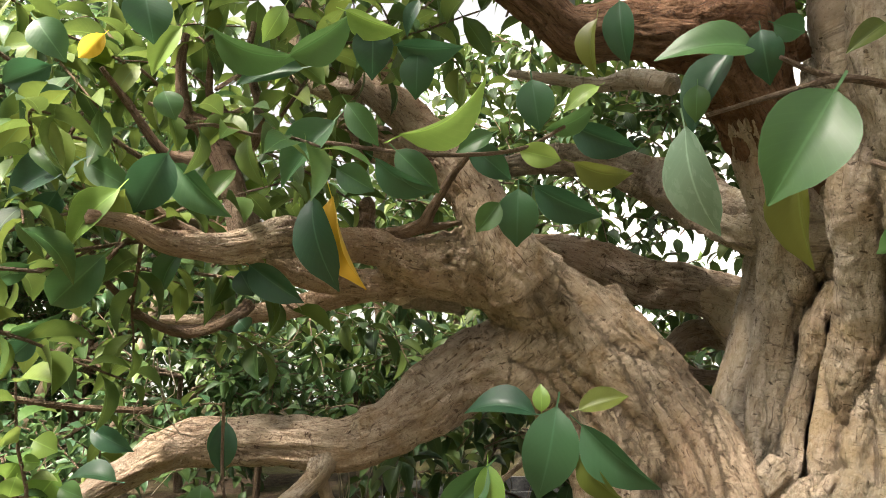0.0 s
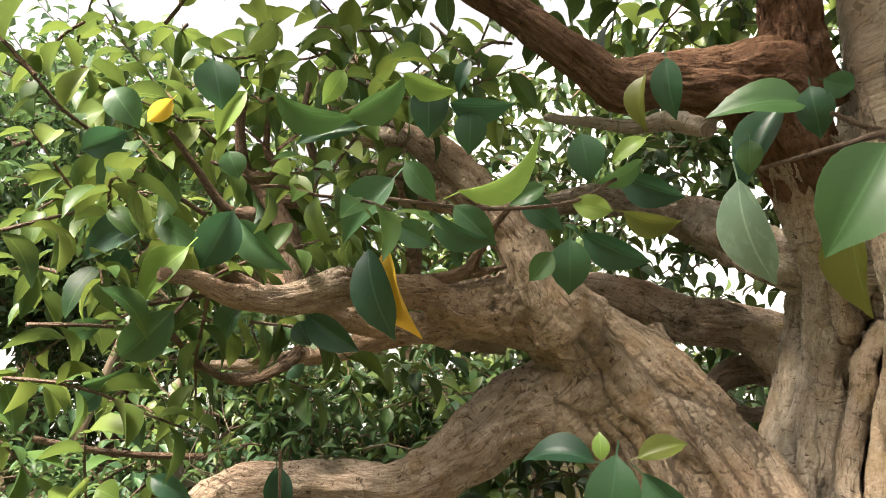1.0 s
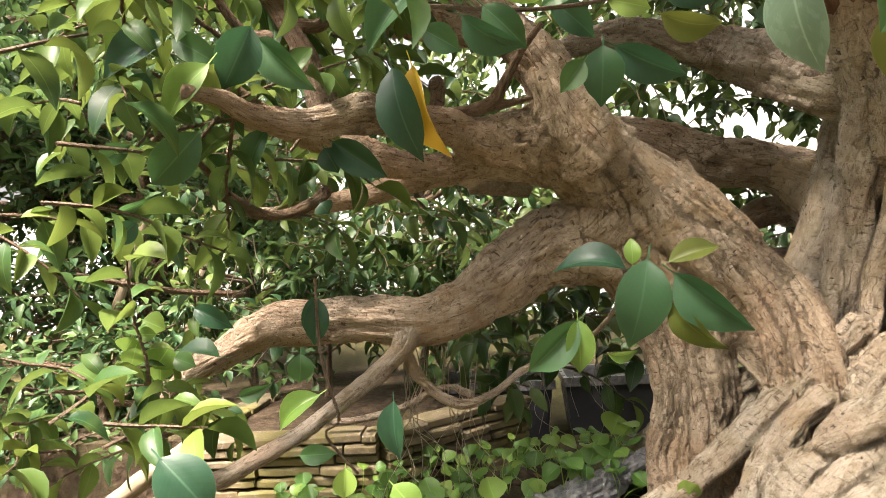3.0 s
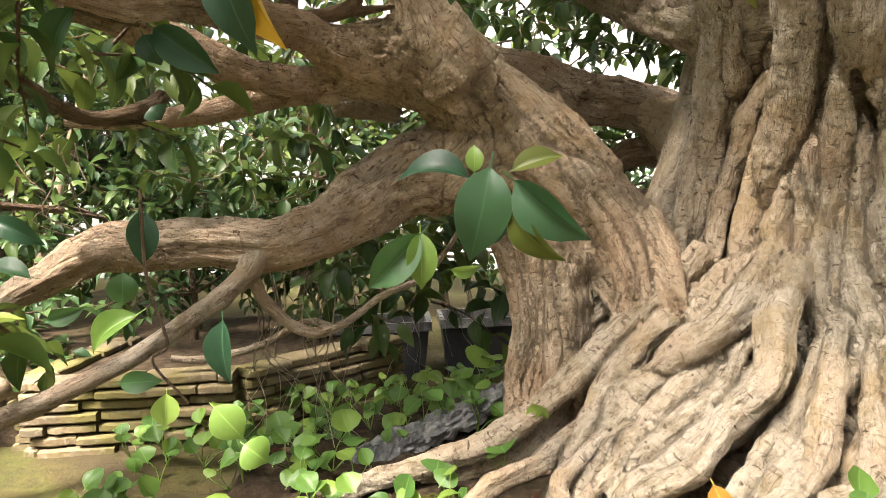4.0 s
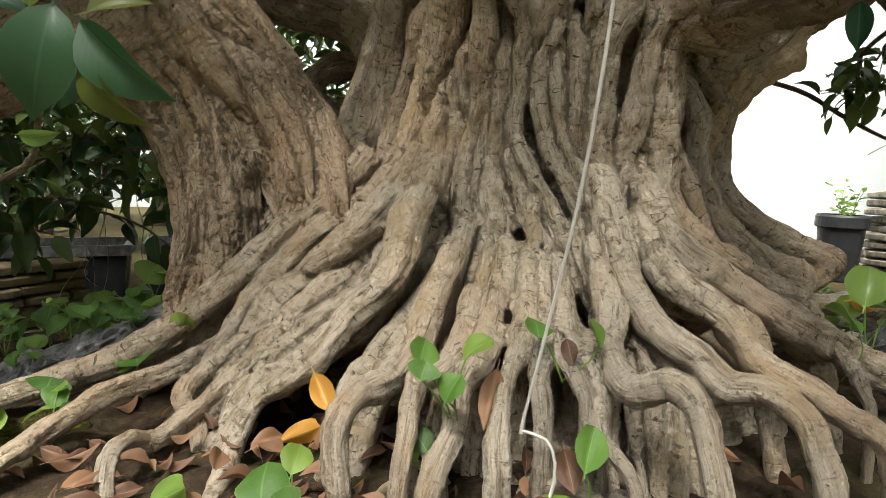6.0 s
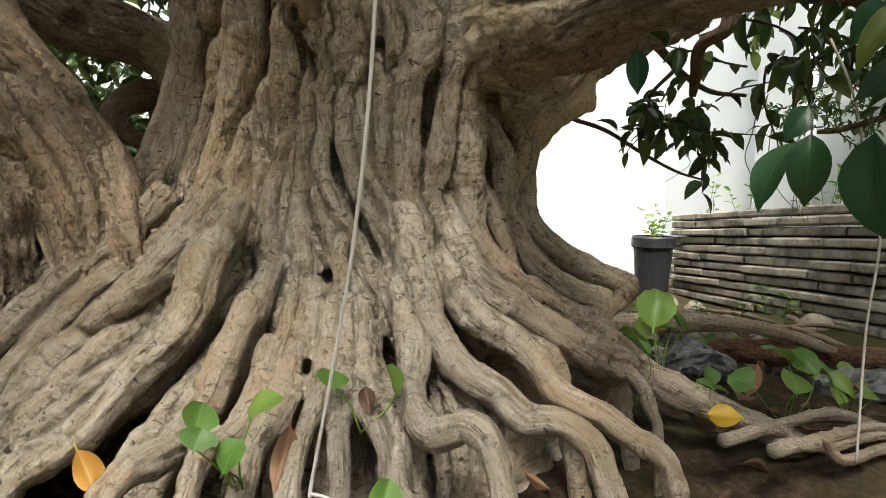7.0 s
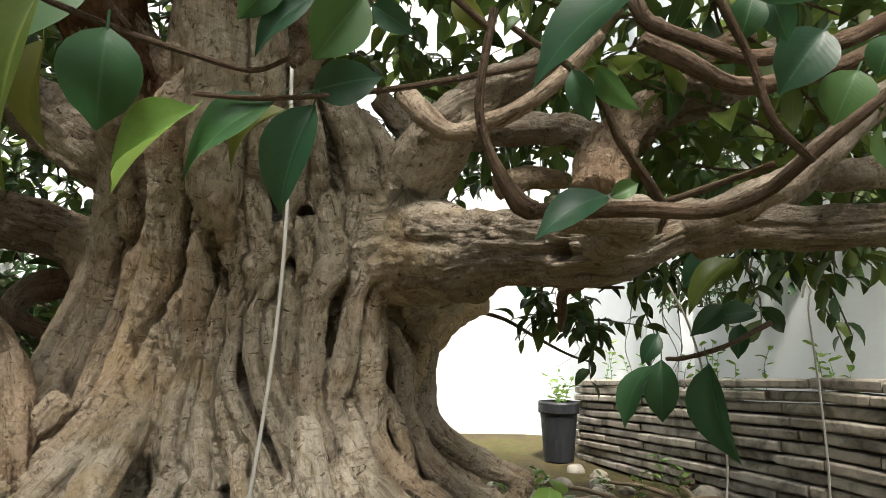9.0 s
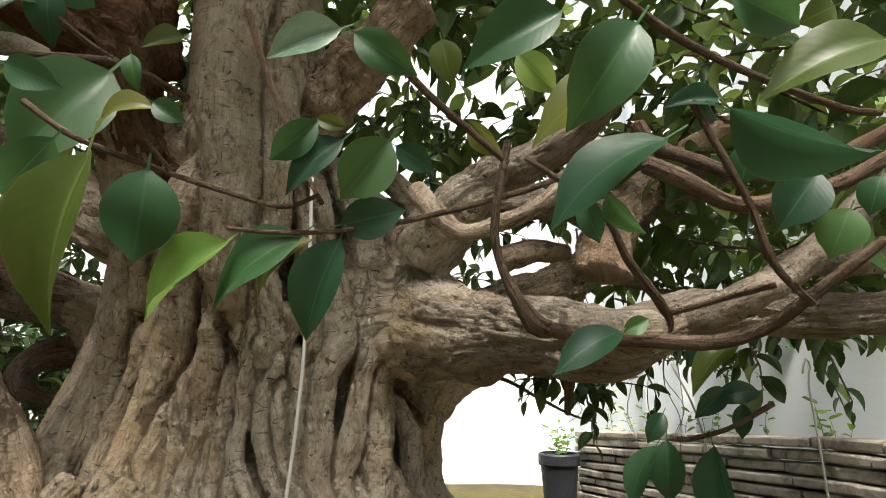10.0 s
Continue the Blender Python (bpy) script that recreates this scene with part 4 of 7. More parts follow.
# where roots leave the trunk
ROOT_HEADS = [[(0.475, 0.481, 0.162, 0.01), (0.438, 0.445, 0.112, 0.012), (0.424, 0.434, 0.091, 0.013)],
              [(0.479, 0.447, 0.134, 0.008), (0.443, 0.404, 0.084, 0.01), (0.415, 0.408, 0.066, 0.01)],
              [(0.5, 0.438, 0.144, 0.008), (0.468, 0.394, 0.094, 0.01), (0.442, 0.384, 0.067, 0.011)],
              [(0.527, 0.432, 0.157, 0.009), (0.5, 0.387, 0.107, 0.012), (0.481, 0.375, 0.084, 0.008)],
              [(0.536, 0.425, 0.154, 0.009), (0.511, 0.378, 0.104, 0.011), (0.498, 0.358, 0.074, 0.009)],
              [(0.551, 0.419, 0.155, 0.008), (0.528, 0.371, 0.105, 0.01), (0.547, 0.358, 0.097, 0.008)],
              [(0.545, 0.417, 0.151, 0.007), (0.521, 0.369, 0.101, 0.009), (0.519, 0.336, 0.079, 0.007)],
              [(0.59, 0.424, 0.179, 0.011), (0.575, 0.377, 0.129, 0.014), (0.559, 0.353, 0.098, 0.011)]]
ROOT_HEADS += [[(0.613, 0.458, 0.242, 0.012), (0.602, 0.418, 0.192, 0.015), (0.597, 0.383, 0.146, 0.015)],
              [(0.641, 0.431, 0.204, 0.012), (0.636, 0.385, 0.154, 0.015), (0.676, 0.35, 0.118, 0.015)],
              [(0.657, 0.446, 0.232, 0.013), (0.655, 0.403, 0.182, 0.016), (0.7, 0.375, 0.143, 0.017)],
              [(0.785, 0.379, 0.123, 0.006), (0.807, 0.324, 0.073, 0.008), (0.799, 0.304, 0.054, 0.007)],
              [(0.544, 0.368, 0.104, 0.006), (0.52, 0.311, 0.054, 0.007), (0.521, 0.298, 0.043, 0.006)],
              [(0.295, 0.548, 0.051, 0.006), (0.223, 0.525, 0.001, 0.008), (0.199, 0.504, 0.009, 0.008)],
              [(0.31, 0.59, 0.072, 0.008), (0.241, 0.575, 0.022, 0.01), (0.251, 0.535, -0.002, 0.008)]]

# where limbs leave the trunk and the leaning stem
TRUNK_LIMBS = [[(0.531, 0.713, 0.529, 0.04), (0.478, 0.749, 0.552, 0.0383), (0.438, 0.793, 0.586, 0.0374)], [(0.655, 0.858, 0.375, 0.0504), (0.611, 0.894, 0.401, 0.0548), (0.561, 0.929, 0.43, 0.0549)], [(0.571, 0.72, 0.525, 0.0624), (0.495, 0.671, 0.604, 0.0525), (0.432, 0.626, 0.677, 0.0502)], [(0.751, 0.468, 0.437, 0.0587), (0.716, 0.353, 0.414, 0.0441), (0.69, 0.268, 0.408, 0.0344)], [(0.711, 0.405, 0.515, 0.0349), (0.706, 0.346, 0.551, 0.0269), (0.722, 0.297, 0.579, 0.0232)], [(0.79, 0.555, 0.39, 0.0546), (0.851, 0.525, 0.415, 0.056), (0.898, 0.507, 0.441, 0.0498)], [(0.6, 0.543, 0.612, 0.0311), (0.607, 0.508, 0.662, 0.0341), (0.624, 0.463, 0.717, 0.037)]]
STEM_LIMBS = [[(0.248, 0.797, 0.362, 0.0516), (0.162, 0.807, 0.374, 0.0602), (0.081, 0.787, 0.353, 0.0529)], [(0.079, 0.721, 0.507, 0.0359), (0.016, 0.701, 0.507, 0.0294), (-0.022, 0.671, 0.52, 0.0222)], [(0.124, 0.77, 0.474, 0.0268), (0.04, 0.77, 0.483, 0.0199), (-0.05, 0.76, 0.483, 0.0219)], [(0.166, 0.718, 0.476, 0.044), (0.13, 0.701, 0.527, 0.0363), (0.1, 0.7, 0.594, 0.033)]]


def trunk_core():
    """The body under the strands, flaring to the roots."""
    zs = (-0.06, 0.0, 0.03, 0.06, 0.09, 0.12, 0.16, 0.2, 0.25, 0.3, 0.4, 0.5, 0.57, 0.65, 0.8, 1.0, 1.25)
    rs = (0.33, 0.30, 0.275, 0.25, 0.227, 0.207, 0.178, 0.154, 0.134, 0.125, 0.122, 0.12, 0.11, 0.09, 0.08, 0.07, 0.05)
    off = (0, 0, 0, 0, 0, 0, 0, 0, 0, 0, 0, -0.01, -0.045, -0.085, -0.105, -0.11, -0.11)
    V, F, n = [], [], 72
    levels = np.linspace(-0.06, 1.25, 90)
    for z in levels:
        r, o = np.interp(z, zs, rs), np.interp(z, zs, off)
        for j in range(n):
            a = 2 * math.pi * j / n
            k = r * (1 + 0.05 * noise.noise(Vector((math.cos(a) * 2, math.sin(a) * 2, z * 3))))
            V.append((0.67 + o + k * math.cos(a), 0.67 + o + k * math.sin(a), z))
    for i in range(len(levels) - 1):
        for j in range(n):
            F.append((i * n + j, i * n + (j + 1) % n, (i + 1) * n + (j + 1) % n, (i + 1) * n + j))
    F.append(tuple(range(n - 1, -1, -1)))
    F.append(tuple(range((len(levels) - 1) * n, len(levels) * n)))
    return V, F


def rear_strands(rng):
    """Strands round the back of the trunk, which no light path should find smooth."""
    out = []
    for a in np.arange(-20, 175, 14):
        t = radians(a)
        pts = []
        for z, r in ((0.62, 0.13), (0.56, 0.155), (0.4, 0.19), (0.25, 0.22), (0.12, 0.30), (0.04, 0.40), (-0.05, 0.50)):
            tt = t + rng.uniform(-0.05, 0.05)
            o = float(np.interp(z, (0.45, 0.62), (0, -0.06)))
            pts.append((0.67 + o + r * math.cos(tt), 0.67 + o + r * math.sin(tt), z, 0.026 if z > 0.1 else 0.018))
        out.append(pts)
    return out


def collar(pts, seed):
    """The flare by which a limb grows out of its stem, thinning until it lies under the limb's skin."""
    c = [(x, y, z, r * k) for (x, y, z, r), k in zip(pts, (1.22, 1.1, 0.82))]
    return tube(c, lumps=0.2, ridges=0.06, seed=seed, sides=24, step=0.008)[:2]


def grown(pts, seed, sides, cords):
    """A strand and the thinner cords that ride on its outer side: meshes, and the lines that they follow."""
    rg = random.Random(seed)
    out, lines = [tube([(x, y, z, r * 0.9) for x, y, z, r in pts], lumps=0.16, ridges=0.08, seed=seed, sides=sides, step=0.007)[:2]], [pts]
    c = spline(pts, 0.03)
    for n in range(cords):
        wide, ph = -1.7 + 3.4 * (n + rg.uniform(0.2, 0.8)) / cords, rg.uniform(0, 6)
        sub = []
        for i, (x, y, z, r) in enumerate(c):
            t = c[min(i + 1, len(c) - 1), :3] - c[max(i - 1, 0), :3]
            t /= np.linalg.norm(t) + 1e-9
            o = np.array((-0.15, -1.0, 0.1))
            o = o - t * (o @ t)
            o /= np.linalg.norm(o) + 1e-9
            s = np.cross(t, o)
            a = wide + 0.22 * math.sin(i * 0.8 + ph) + 0.06 * i
            p = np.array((x, y, z)) + (o * math.cos(a) + s * math.sin(a)) * r * 0.74
            sub.append((*p, r * (0.27 + 0.06 * math.sin(i * 0.9 + ph * 2))))
        out.append(tube(sub, lumps=0.14, ridges=0.05, seed=seed + n, sides=12, step=0.007)[:2])
        lines.append(sub)
    return out, lines


strand([(0.545, 0.70, 0.66, 0.030), (0.53, 0.735, 0.55, 0.032), (0.52, 0.75, 0.46, 0.034), (0.505, 0.765, 0.38, 0.036), (0.48, 0.775, 0.31, 0.036), (0.43, 0.775, 0.24, 0.03), (0.37, 0.76, 0.16, 0.026)])
strand([(0.55, 0.80, 0.60, 0.04), (0.53, 0.82, 0.45, 0.045), (0.50, 0.84, 0.33, 0.045), (0.46, 0.87, 0.2, 0.04), (0.40, 0.92, 0.05, 0.03), (0.36, 0.95, -0.05, 0.025)])
rng = random.Random(5)
pieces = [trunk_core()]
back = rear_strands(rng)
for i, pts in enumerate(strands):
    pieces.append(tube([(x, y, z, r * 0.97) for x, y, z, r in pts], lumps=0.16, ridges=0.07, seed=i, sides=20, step=0.006)[:2])
for i, pts in enumerate(back):
    pieces.append(tube(pts, lumps=0.14, ridges=0.08, seed=i, sides=14, step=0.02)[:2])
pieces += [collar(p, 70 + i) for i, p in enumerate(TRUNK_LIMBS + ROOT_HEADS)]
fused("trunk", pieces, strands + back + TRUNK_LIMBS + ROOT_HEADS, 0.003, "pale ribbed bark of fused roots", bark_trunk, hard=len(strands + back))
pieces, lines = [], []
for i, pts in enumerate(stem_strands):
    if pts[0][2] < 0.2:
        x, y, z, r = pts[0]
        pts = [(x - 0.005, y - 0.02, -0.06, r * 1.5), (x, y - 0.01, 0.03, r * 1.2)] + pts
    more, along = grown(pts, i + 50, 24, 6 if pts[-1][3] > 0.03 else 4)
    pieces += more
    lines += along
pieces += [collar(p, 90 + i) for i, p in enumerate(STEM_LIMBS)]
fused("leaning_stem", pieces, lines + STEM_LIMBS, 0.0034, "leaning side stem with a hollow knot", bark_stem, [(0.325, 0.705, 0.212, 0.022, 0.045, -0.05, 1.0), (0.066, 0.676, 0.502, 0.009, 0.022, 0.0, 1.0)], 1.6, 0.0045, len(lines))

# root legs
root([(0.438, 0.445, 0.112, 0.0122), (0.424, 0.434, 0.091, 0.0131), (0.397, 0.425, 0.067, 0.0127), (0.36, 0.4, 0.064, 0.0112), (0.342, 0.383, 0.044, 0.0103), (0.341, 0.362, 0.004, 0.0095)])
root([(0.443, 0.404, 0.084, 0.0103), (0.415, 0.408, 0.066, 0.0096), (0.391, 0.364, 0.05, 0.0078), (0.377, 0.342, 0.008, 0.0071)])
root([(0.468, 0.394, 0.094, 0.0103), (0.442, 0.384, 0.067, 0.0107), (0.421, 0.351, 0.047, 0.0094), (0.394, 0.33, 0.011, 0.0085)])
root([(0.5, 0.387, 0.107, 0.0116), (0.481, 0.375, 0.084, 0.0076), (0.46, 0.348, 0.065, 0.0067), (0.442, 0.32, 0.049, 0.0102), (0.437, 0.307, 0.015, 0.0096)])
root([(0.511, 0.378, 0.104, 0.0115), (0.498, 0.358, 0.074, 0.0088), (0.488, 0.335, 0.053, 0.0076)])
root([(0.528, 0.371, 0.105, 0.0101), (0.547, 0.358, 0.097, 0.0082), (0.535, 0.34, 0.076, 0.0075), (0.534, 0.327, 0.059, 0.0069)])
root([(0.521, 0.369, 0.101, 0.0091), (0.519, 0.336, 0.079, 0.0073), (0.518, 0.323, 0.058, 0.0063)])
root([(0.575, 0.377, 0.129, 0.0143), (0.559, 0.353, 0.098, 0.0114), (0.557, 0.32, 0.076, 0.0129), (0.57, 0.294, 0.088, 0.0123), (0.575, 0.274, 0.078, 0.0115), (0.571, 0.256, 0.054, 0.0107), (0.568, 0.242, 0.021, 0.0101)])
root([(0.602, 0.418, 0.192, 0.0155), (0.597, 0.383, 0.146, 0.0147), (0.605, 0.353, 0.113, 0.0146), (0.628, 0.332, 0.093, 0.0144), (0.644, 0.31, 0.072, 0.0136), (0.652, 0.281, 0.077, 0.0125), (0.661, 0.259, 0.067, 0.012), (0.658, 0.241, 0.047, 0.0112), (0.657, 0.226, 0.013, 0.0106)])
root([(0.636, 0.385, 0.154, 0.0151), (0.676, 0.35, 0.118, 0.0148), (0.689, 0.323, 0.085, 0.0131), (0.708, 0.289, 0.07, 0.0114), (0.717, 0.261, 0.056, 0.0105), (0.727, 0.232, 0.036, 0.0097)])
root([(0.655, 0.403, 0.182, 0.0157), (0.7, 0.375, 0.143, 0.0169), (0.76, 0.348, 0.103, 0.0188), (0.867, 0.363, 0.06, 0.0203), (0.899, 0.326, 0.041, 0.0174), (0.96, 0.296, 0.01, 0.0157), (1.026, 0.263, -0.022, 0.014)])
root([(0.807, 0.324, 0.073, 0.0078), (0.799, 0.304, 0.054, 0.0066), (0.795, 0.291, 0.031, 0.0054)])
root([(0.52, 0.311, 0.054, 0.007), (0.521, 0.298, 0.043, 0.0064), (0.53, 0.28, 0.02, 0.0055)])
root([(0.223, 0.525, 0.001, 0.0079), (0.199, 0.504, 0.009, 0.0079), (0.186, 0.476, 0.007, 0.0075), (0.185, 0.451, -0.015, 0.0071)])
root([(0.241, 0.575, 0.022, 0.0103), (0.251, 0.535, -0.002, 0.0082), (0.25, 0.51, -0.028, 0.0064)])

# limbs
limb([(0.248, 0.797, 0.362, 0.0516), (0.162, 0.807, 0.374, 0.0602), (0.081, 0.787, 0.353, 0.0529), (0.01, 0.756, 0.307, 0.0435), (-0.062, 0.725, 0.278, 0.0335), (-0.142, 0.725, 0.281, 0.0313), (-0.219, 0.735, 0.281, 0.031), (-0.286, 0.735, 0.277, 0.028), (-0.355, 0.745, 0.245, 0.0209), (-0.408, 0.744, 0.218, 0.0164), (-0.442, 0.743, 0.186, 0.0112), (-0.467, 0.743, 0.153, 0.0075)])
limb([(0.079, 0.721, 0.507, 0.0359), (0.016, 0.701, 0.507, 0.0294), (-0.022, 0.671, 0.52, 0.0222), (-0.069, 0.611, 0.516, 0.0203), (-0.108, 0.561, 0.516, 0.0199), (-0.152, 0.521, 0.502, 0.0146), (-0.18, 0.501, 0.502, 0.0128), (-0.198, 0.481, 0.505, 0.0109), (-0.218, 0.461, 0.517, 0.0086), (-0.243, 0.441, 0.52, 0.0069)], dents=[(0.068, 0.685, 0.5, 0.009, 0.014)])
limb([(0.124, 0.77, 0.474, 0.0268), (0.04, 0.77, 0.483, 0.0199), (-0.05, 0.76, 0.483, 0.0219), (-0.12, 0.741, 0.498, 0.0221), (-0.186, 0.721, 0.526, 0.0216), (-0.242, 0.702, 0.545, 0.021), (-0.282, 0.672, 0.555, 0.0181)])
limb([(0.071, 0.79, 0.483, 0.0188), (-0.009, 0.8, 0.485, 0.019), (-0.089, 0.8, 0.472, 0.019), (-0.153, 0.8, 0.456, 0.0167), (-0.209, 0.8, 0.449, 0.0143), (-0.277, 0.789, 0.44, 0.0094), (-0.342, 0.78, 0.442, 0.0062)])
limb([(-0.006, 0.85, 0.464, 0.0126), (0.045, 0.85, 0.464, 0.0176), (0.086, 0.849, 0.457, 0.0168)], bark_grey)
limb([(-0.095, 0.725, 0.28, 0.0204), (-0.094, 0.694, 0.254, 0.0161), (-0.113, 0.684, 0.232, 0.0124), (-0.164, 0.663, 0.194, 0.0108), (-0.217, 0.622, 0.16, 0.0102), (-0.274, 0.582, 0.135, 0.0102), (-0.327, 0.541, 0.12, 0.0101), (-0.386, 0.501, 0.107, 0.0099)], bark_grey)
limb([(-0.094, 0.694, 0.24, 0.0084), (-0.084, 0.703, 0.21, 0.0078), (-0.055, 0.712, 0.178, 0.0072), (-0.023, 0.712, 0.166, 0.0072), (0.014, 0.712, 0.179, 0.005), (0.058, 0.713, 0.209, 0.0043), (0.107, 0.664, 0.235, 0.0034), (0.137, 0.565, 0.282, 0.0026), (0.156, 0.526, 0.328, 0.0022)], bark_grey)
limb([(-0.02, 0.842, 0.149, 0.0059), (-0.069, 0.892, 0.15, 0.0053), (-0.152, 0.941, 0.106, 0.0065), (-0.237, 0.941, 0.089, 0.0065), (-0.288, 0.941, 0.093, 0.0056)], bark_grey)
limb([(0.166, 0.718, 0.476, 0.044), (0.13, 0.701, 0.527, 0.0363), (0.1, 0.7, 0.594, 0.033), (0.057, 0.708, 0.655, 0.0293), (0.003, 0.725, 0.718, 0.0248), (-0.046, 0.741, 0.763, 0.0183), (-0.086, 0.76, 0.824, 0.0165), (-0.14, 0.775, 0.906, 0.0144)])
limb([(0.075, 0.704, 0.626, 0.0223), (0.014, 0.725, 0.658, 0.0238), (-0.05, 0.739, 0.68, 0.0282), (-0.09, 0.743, 0.691, 0.03), (-0.12, 0.75, 0.69, 0.0199)])
limb([(-0.034, 0.741, 0.763, 0.0175), (-0.009, 0.735, 0.81, 0.0112), (-0.016, 0.729, 0.849, 0.0096)])
limb([(-0.053, 0.762, 0.764, 0.0245), (-0.123, 0.779, 0.782, 0.0167), (-0.16, 0.788, 0.814, 0.0127), (-0.155, 0.797, 0.928, 0.0113)])
limb([(0.531, 0.713, 0.529, 0.04), (0.478, 0.749, 0.552, 0.0383), (0.438, 0.793, 0.586, 0.0374), (0.393, 0.865, 0.643, 0.0381), (0.327, 0.88, 0.672, 0.029), (0.257, 0.886, 0.69, 0.0256), (0.185, 0.895, 0.685, 0.0203), (0.111, 0.905, 0.671, 0.0159)], bark_grey)
# the pale patch on this limb is a painted sun spot
limb([(0.655, 0.858, 0.375, 0.0504), (0.611, 0.894, 0.401, 0.0548), (0.561, 0.929, 0.43, 0.0549), (0.488, 0.942, 0.469, 0.0429), (0.392, 0.957, 0.491, 0.0438), (0.319, 0.961, 0.527, 0.0365), (0.25, 0.965, 0.554, 0.0243), (0.198, 0.973, 0.566, 0.0147)], bark_limb, dents=[(0.385, 0.917, 0.478, 0.017, 0.016)], sun_patches=[(0.50, 0.892, 0.44, 0.045)])
limb([(0.618, 0.977, 0.392, 0.0333), (0.528, 0.983, 0.403, 0.0288), (0.46, 0.983, 0.395, 0.0212), (0.435, 0.987, 0.358, 0.0163), (0.478, 0.992, 0.333, 0.0135), (0.555, 0.994, 0.326, 0.0115)])
limb([(0.571, 0.72, 0.525, 0.0624), (0.495, 0.671, 0.604, 0.0525), (0.432, 0.626, 0.677, 0.0502), (0.383, 0.593, 0.733, 0.0486), (0.31, 0.566, 0.735, 0.0375), (0.256, 0.55, 0.729, 0.0305), (0.203, 0.531, 0.721, 0.0255), (0.173, 0.518, 0.74, 0.0233), (0.138, 0.504, 0.764, 0.0212), (0.093, 0.498, 0.799, 0.0189), (0.024, 0.499, 0.847, 0.0175)], bark_dark)
limb([(0.376, 0.72, 0.74, 0.0153), (0.343, 0.784, 0.777, 0.0158), (0.298, 0.803, 0.778, 0.011), (0.232, 0.81, 0.792, 0.0086), (0.165, 0.816, 0.807, 0.0061)], bark_root)
limb([(0.453, 0.621, 0.716, 0.0402), (0.434, 0.594, 0.787, 0.036), (0.421, 0.57, 0.842, 0.032)], bark_dark)
limb([(0.751, 0.468, 0.437, 0.0587), (0.716, 0.353, 0.414, 0.0441), (0.69, 0.268, 0.408, 0.0344), (0.672, 0.203, 0.399, 0.032), (0.667, 0.153, 0.393, 0.0286), (0.697, 0.137, 0.399, 0.0236), (0.749, 0.126, 0.416, 0.0197), (0.809, 0.109, 0.426, 0.0194), (0.848, 0.072, 0.424, 0.0194), (0.872, 0.036, 0.425, 0.02), (0.9, -0.005, 0.429, 0.0196)], bark_grey, dents=[(0.636, 0.163, 0.388, 0.009, 0.022)])
limb([(0.735, 0.128, 0.41, 0.013), (0.751, 0.065, 0.434, 0.0122), (0.778, 0.05, 0.448, 0.012), (0.797, 0.026, 0.474, 0.012), (0.815, 0.002, 0.504, 0.012), (0.843, -0.03, 0.535, 0.0116)], bark_grey)
limb([(0.8, 0.135, 0.412, 0.0173), (0.827, 0.106, 0.428, 0.0173), (0.856, 0.086, 0.455, 0.0176), (0.886, 0.066, 0.479, 0.0154), (0.912, 0.042, 0.479, 0.0154), (0.949, 0.006, 0.485, 0.0154)], bark_grey)
limb([(0.711, 0.405, 0.515, 0.0349), (0.706, 0.346, 0.551, 0.0269), (0.722, 0.297, 0.579, 0.0232), (0.737, 0.251, 0.594, 0.0196), (0.746, 0.21, 0.617, 0.0162), (0.745, 0.178, 0.638, 0.0146)], bark_grey)
limb([(0.583, 0.273, 0.523, 0.0093), (0.573, 0.234, 0.49, 0.0094), (0.58, 0.216, 0.476, 0.0071), (0.594, 0.189, 0.481, 0.0066), (0.605, 0.162, 0.492, 0.0064), (0.62, 0.143, 0.512, 0.0064), (0.634, 0.123, 0.54, 0.006)])
limb([(0.781, 0.423, 0.577, 0.021), (0.823, 0.368, 0.582, 0.0207), (0.873, 0.32, 0.583, 0.0193), (0.908, 0.265, 0.557, 0.0235), (0.91, 0.228, 0.59, 0.0261), (0.927, 0.183, 0.596, 0.0241), (0.949, 0.129, 0.619, 0.0216), (0.971, 0.073, 0.652, 0.0179)], bark_grey)
limb([(0.793, 0.225, 0.473, 0.028), (0.813, 0.223, 0.524, 0.026), (0.855, 0.2, 0.573, 0.0179), (0.885, 0.163, 0.615, 0.0149), (0.904, 0.111, 0.641, 0.0127)])
limb([(0.829, 0.391, 0.516, 0.0175), (0.866, 0.367, 0.53, 0.0163), (0.913, 0.349, 0.533, 0.0109)])
limb([(0.589, 0.072, 0.524, 0.005), (0.598, 0.067, 0.511, 0.005), (0.616, 0.051, 0.502, 0.0044), (0.642, 0.029, 0.492, 0.0047), (0.676, 0.009, 0.501, 0.0055), (0.696, -0.011, 0.509, 0.0055), (0.718, -0.037, 0.526, 0.0052)], bark_twig)
limb([(0.79, 0.555, 0.39, 0.0546), (0.851, 0.525, 0.415, 0.056), (0.898, 0.507, 0.441, 0.0498), (0.989, 0.503, 0.485, 0.0452), (1.163, 0.502, 0.55, 0.0373)])
limb([(0.80, 0.53, 0.26, 0.026), (0.835, 0.522, 0.335, 0.032), (0.878, 0.512, 0.40, 0.034), (0.93, 0.51, 0.455, 0.036), (0.98, 0.51, 0.49, 0.034)], bare_sunlit_wood)
limb([(0.6, 0.543, 0.612, 0.0311), (0.607, 0.508, 0.662, 0.0341), (0.624, 0.463, 0.717, 0.037), (0.643, 0.422, 0.751, 0.0331), (0.668, 0.372, 0.796, 0.0294)])
limb([(0.559, 0.111, 0.395, 0.0105), (0.579, 0.096, 0.395, 0.0115), (0.599, 0.08, 0.394, 0.0135), (0.668, 0.152, 0.395, 0.018)], bark_grey)

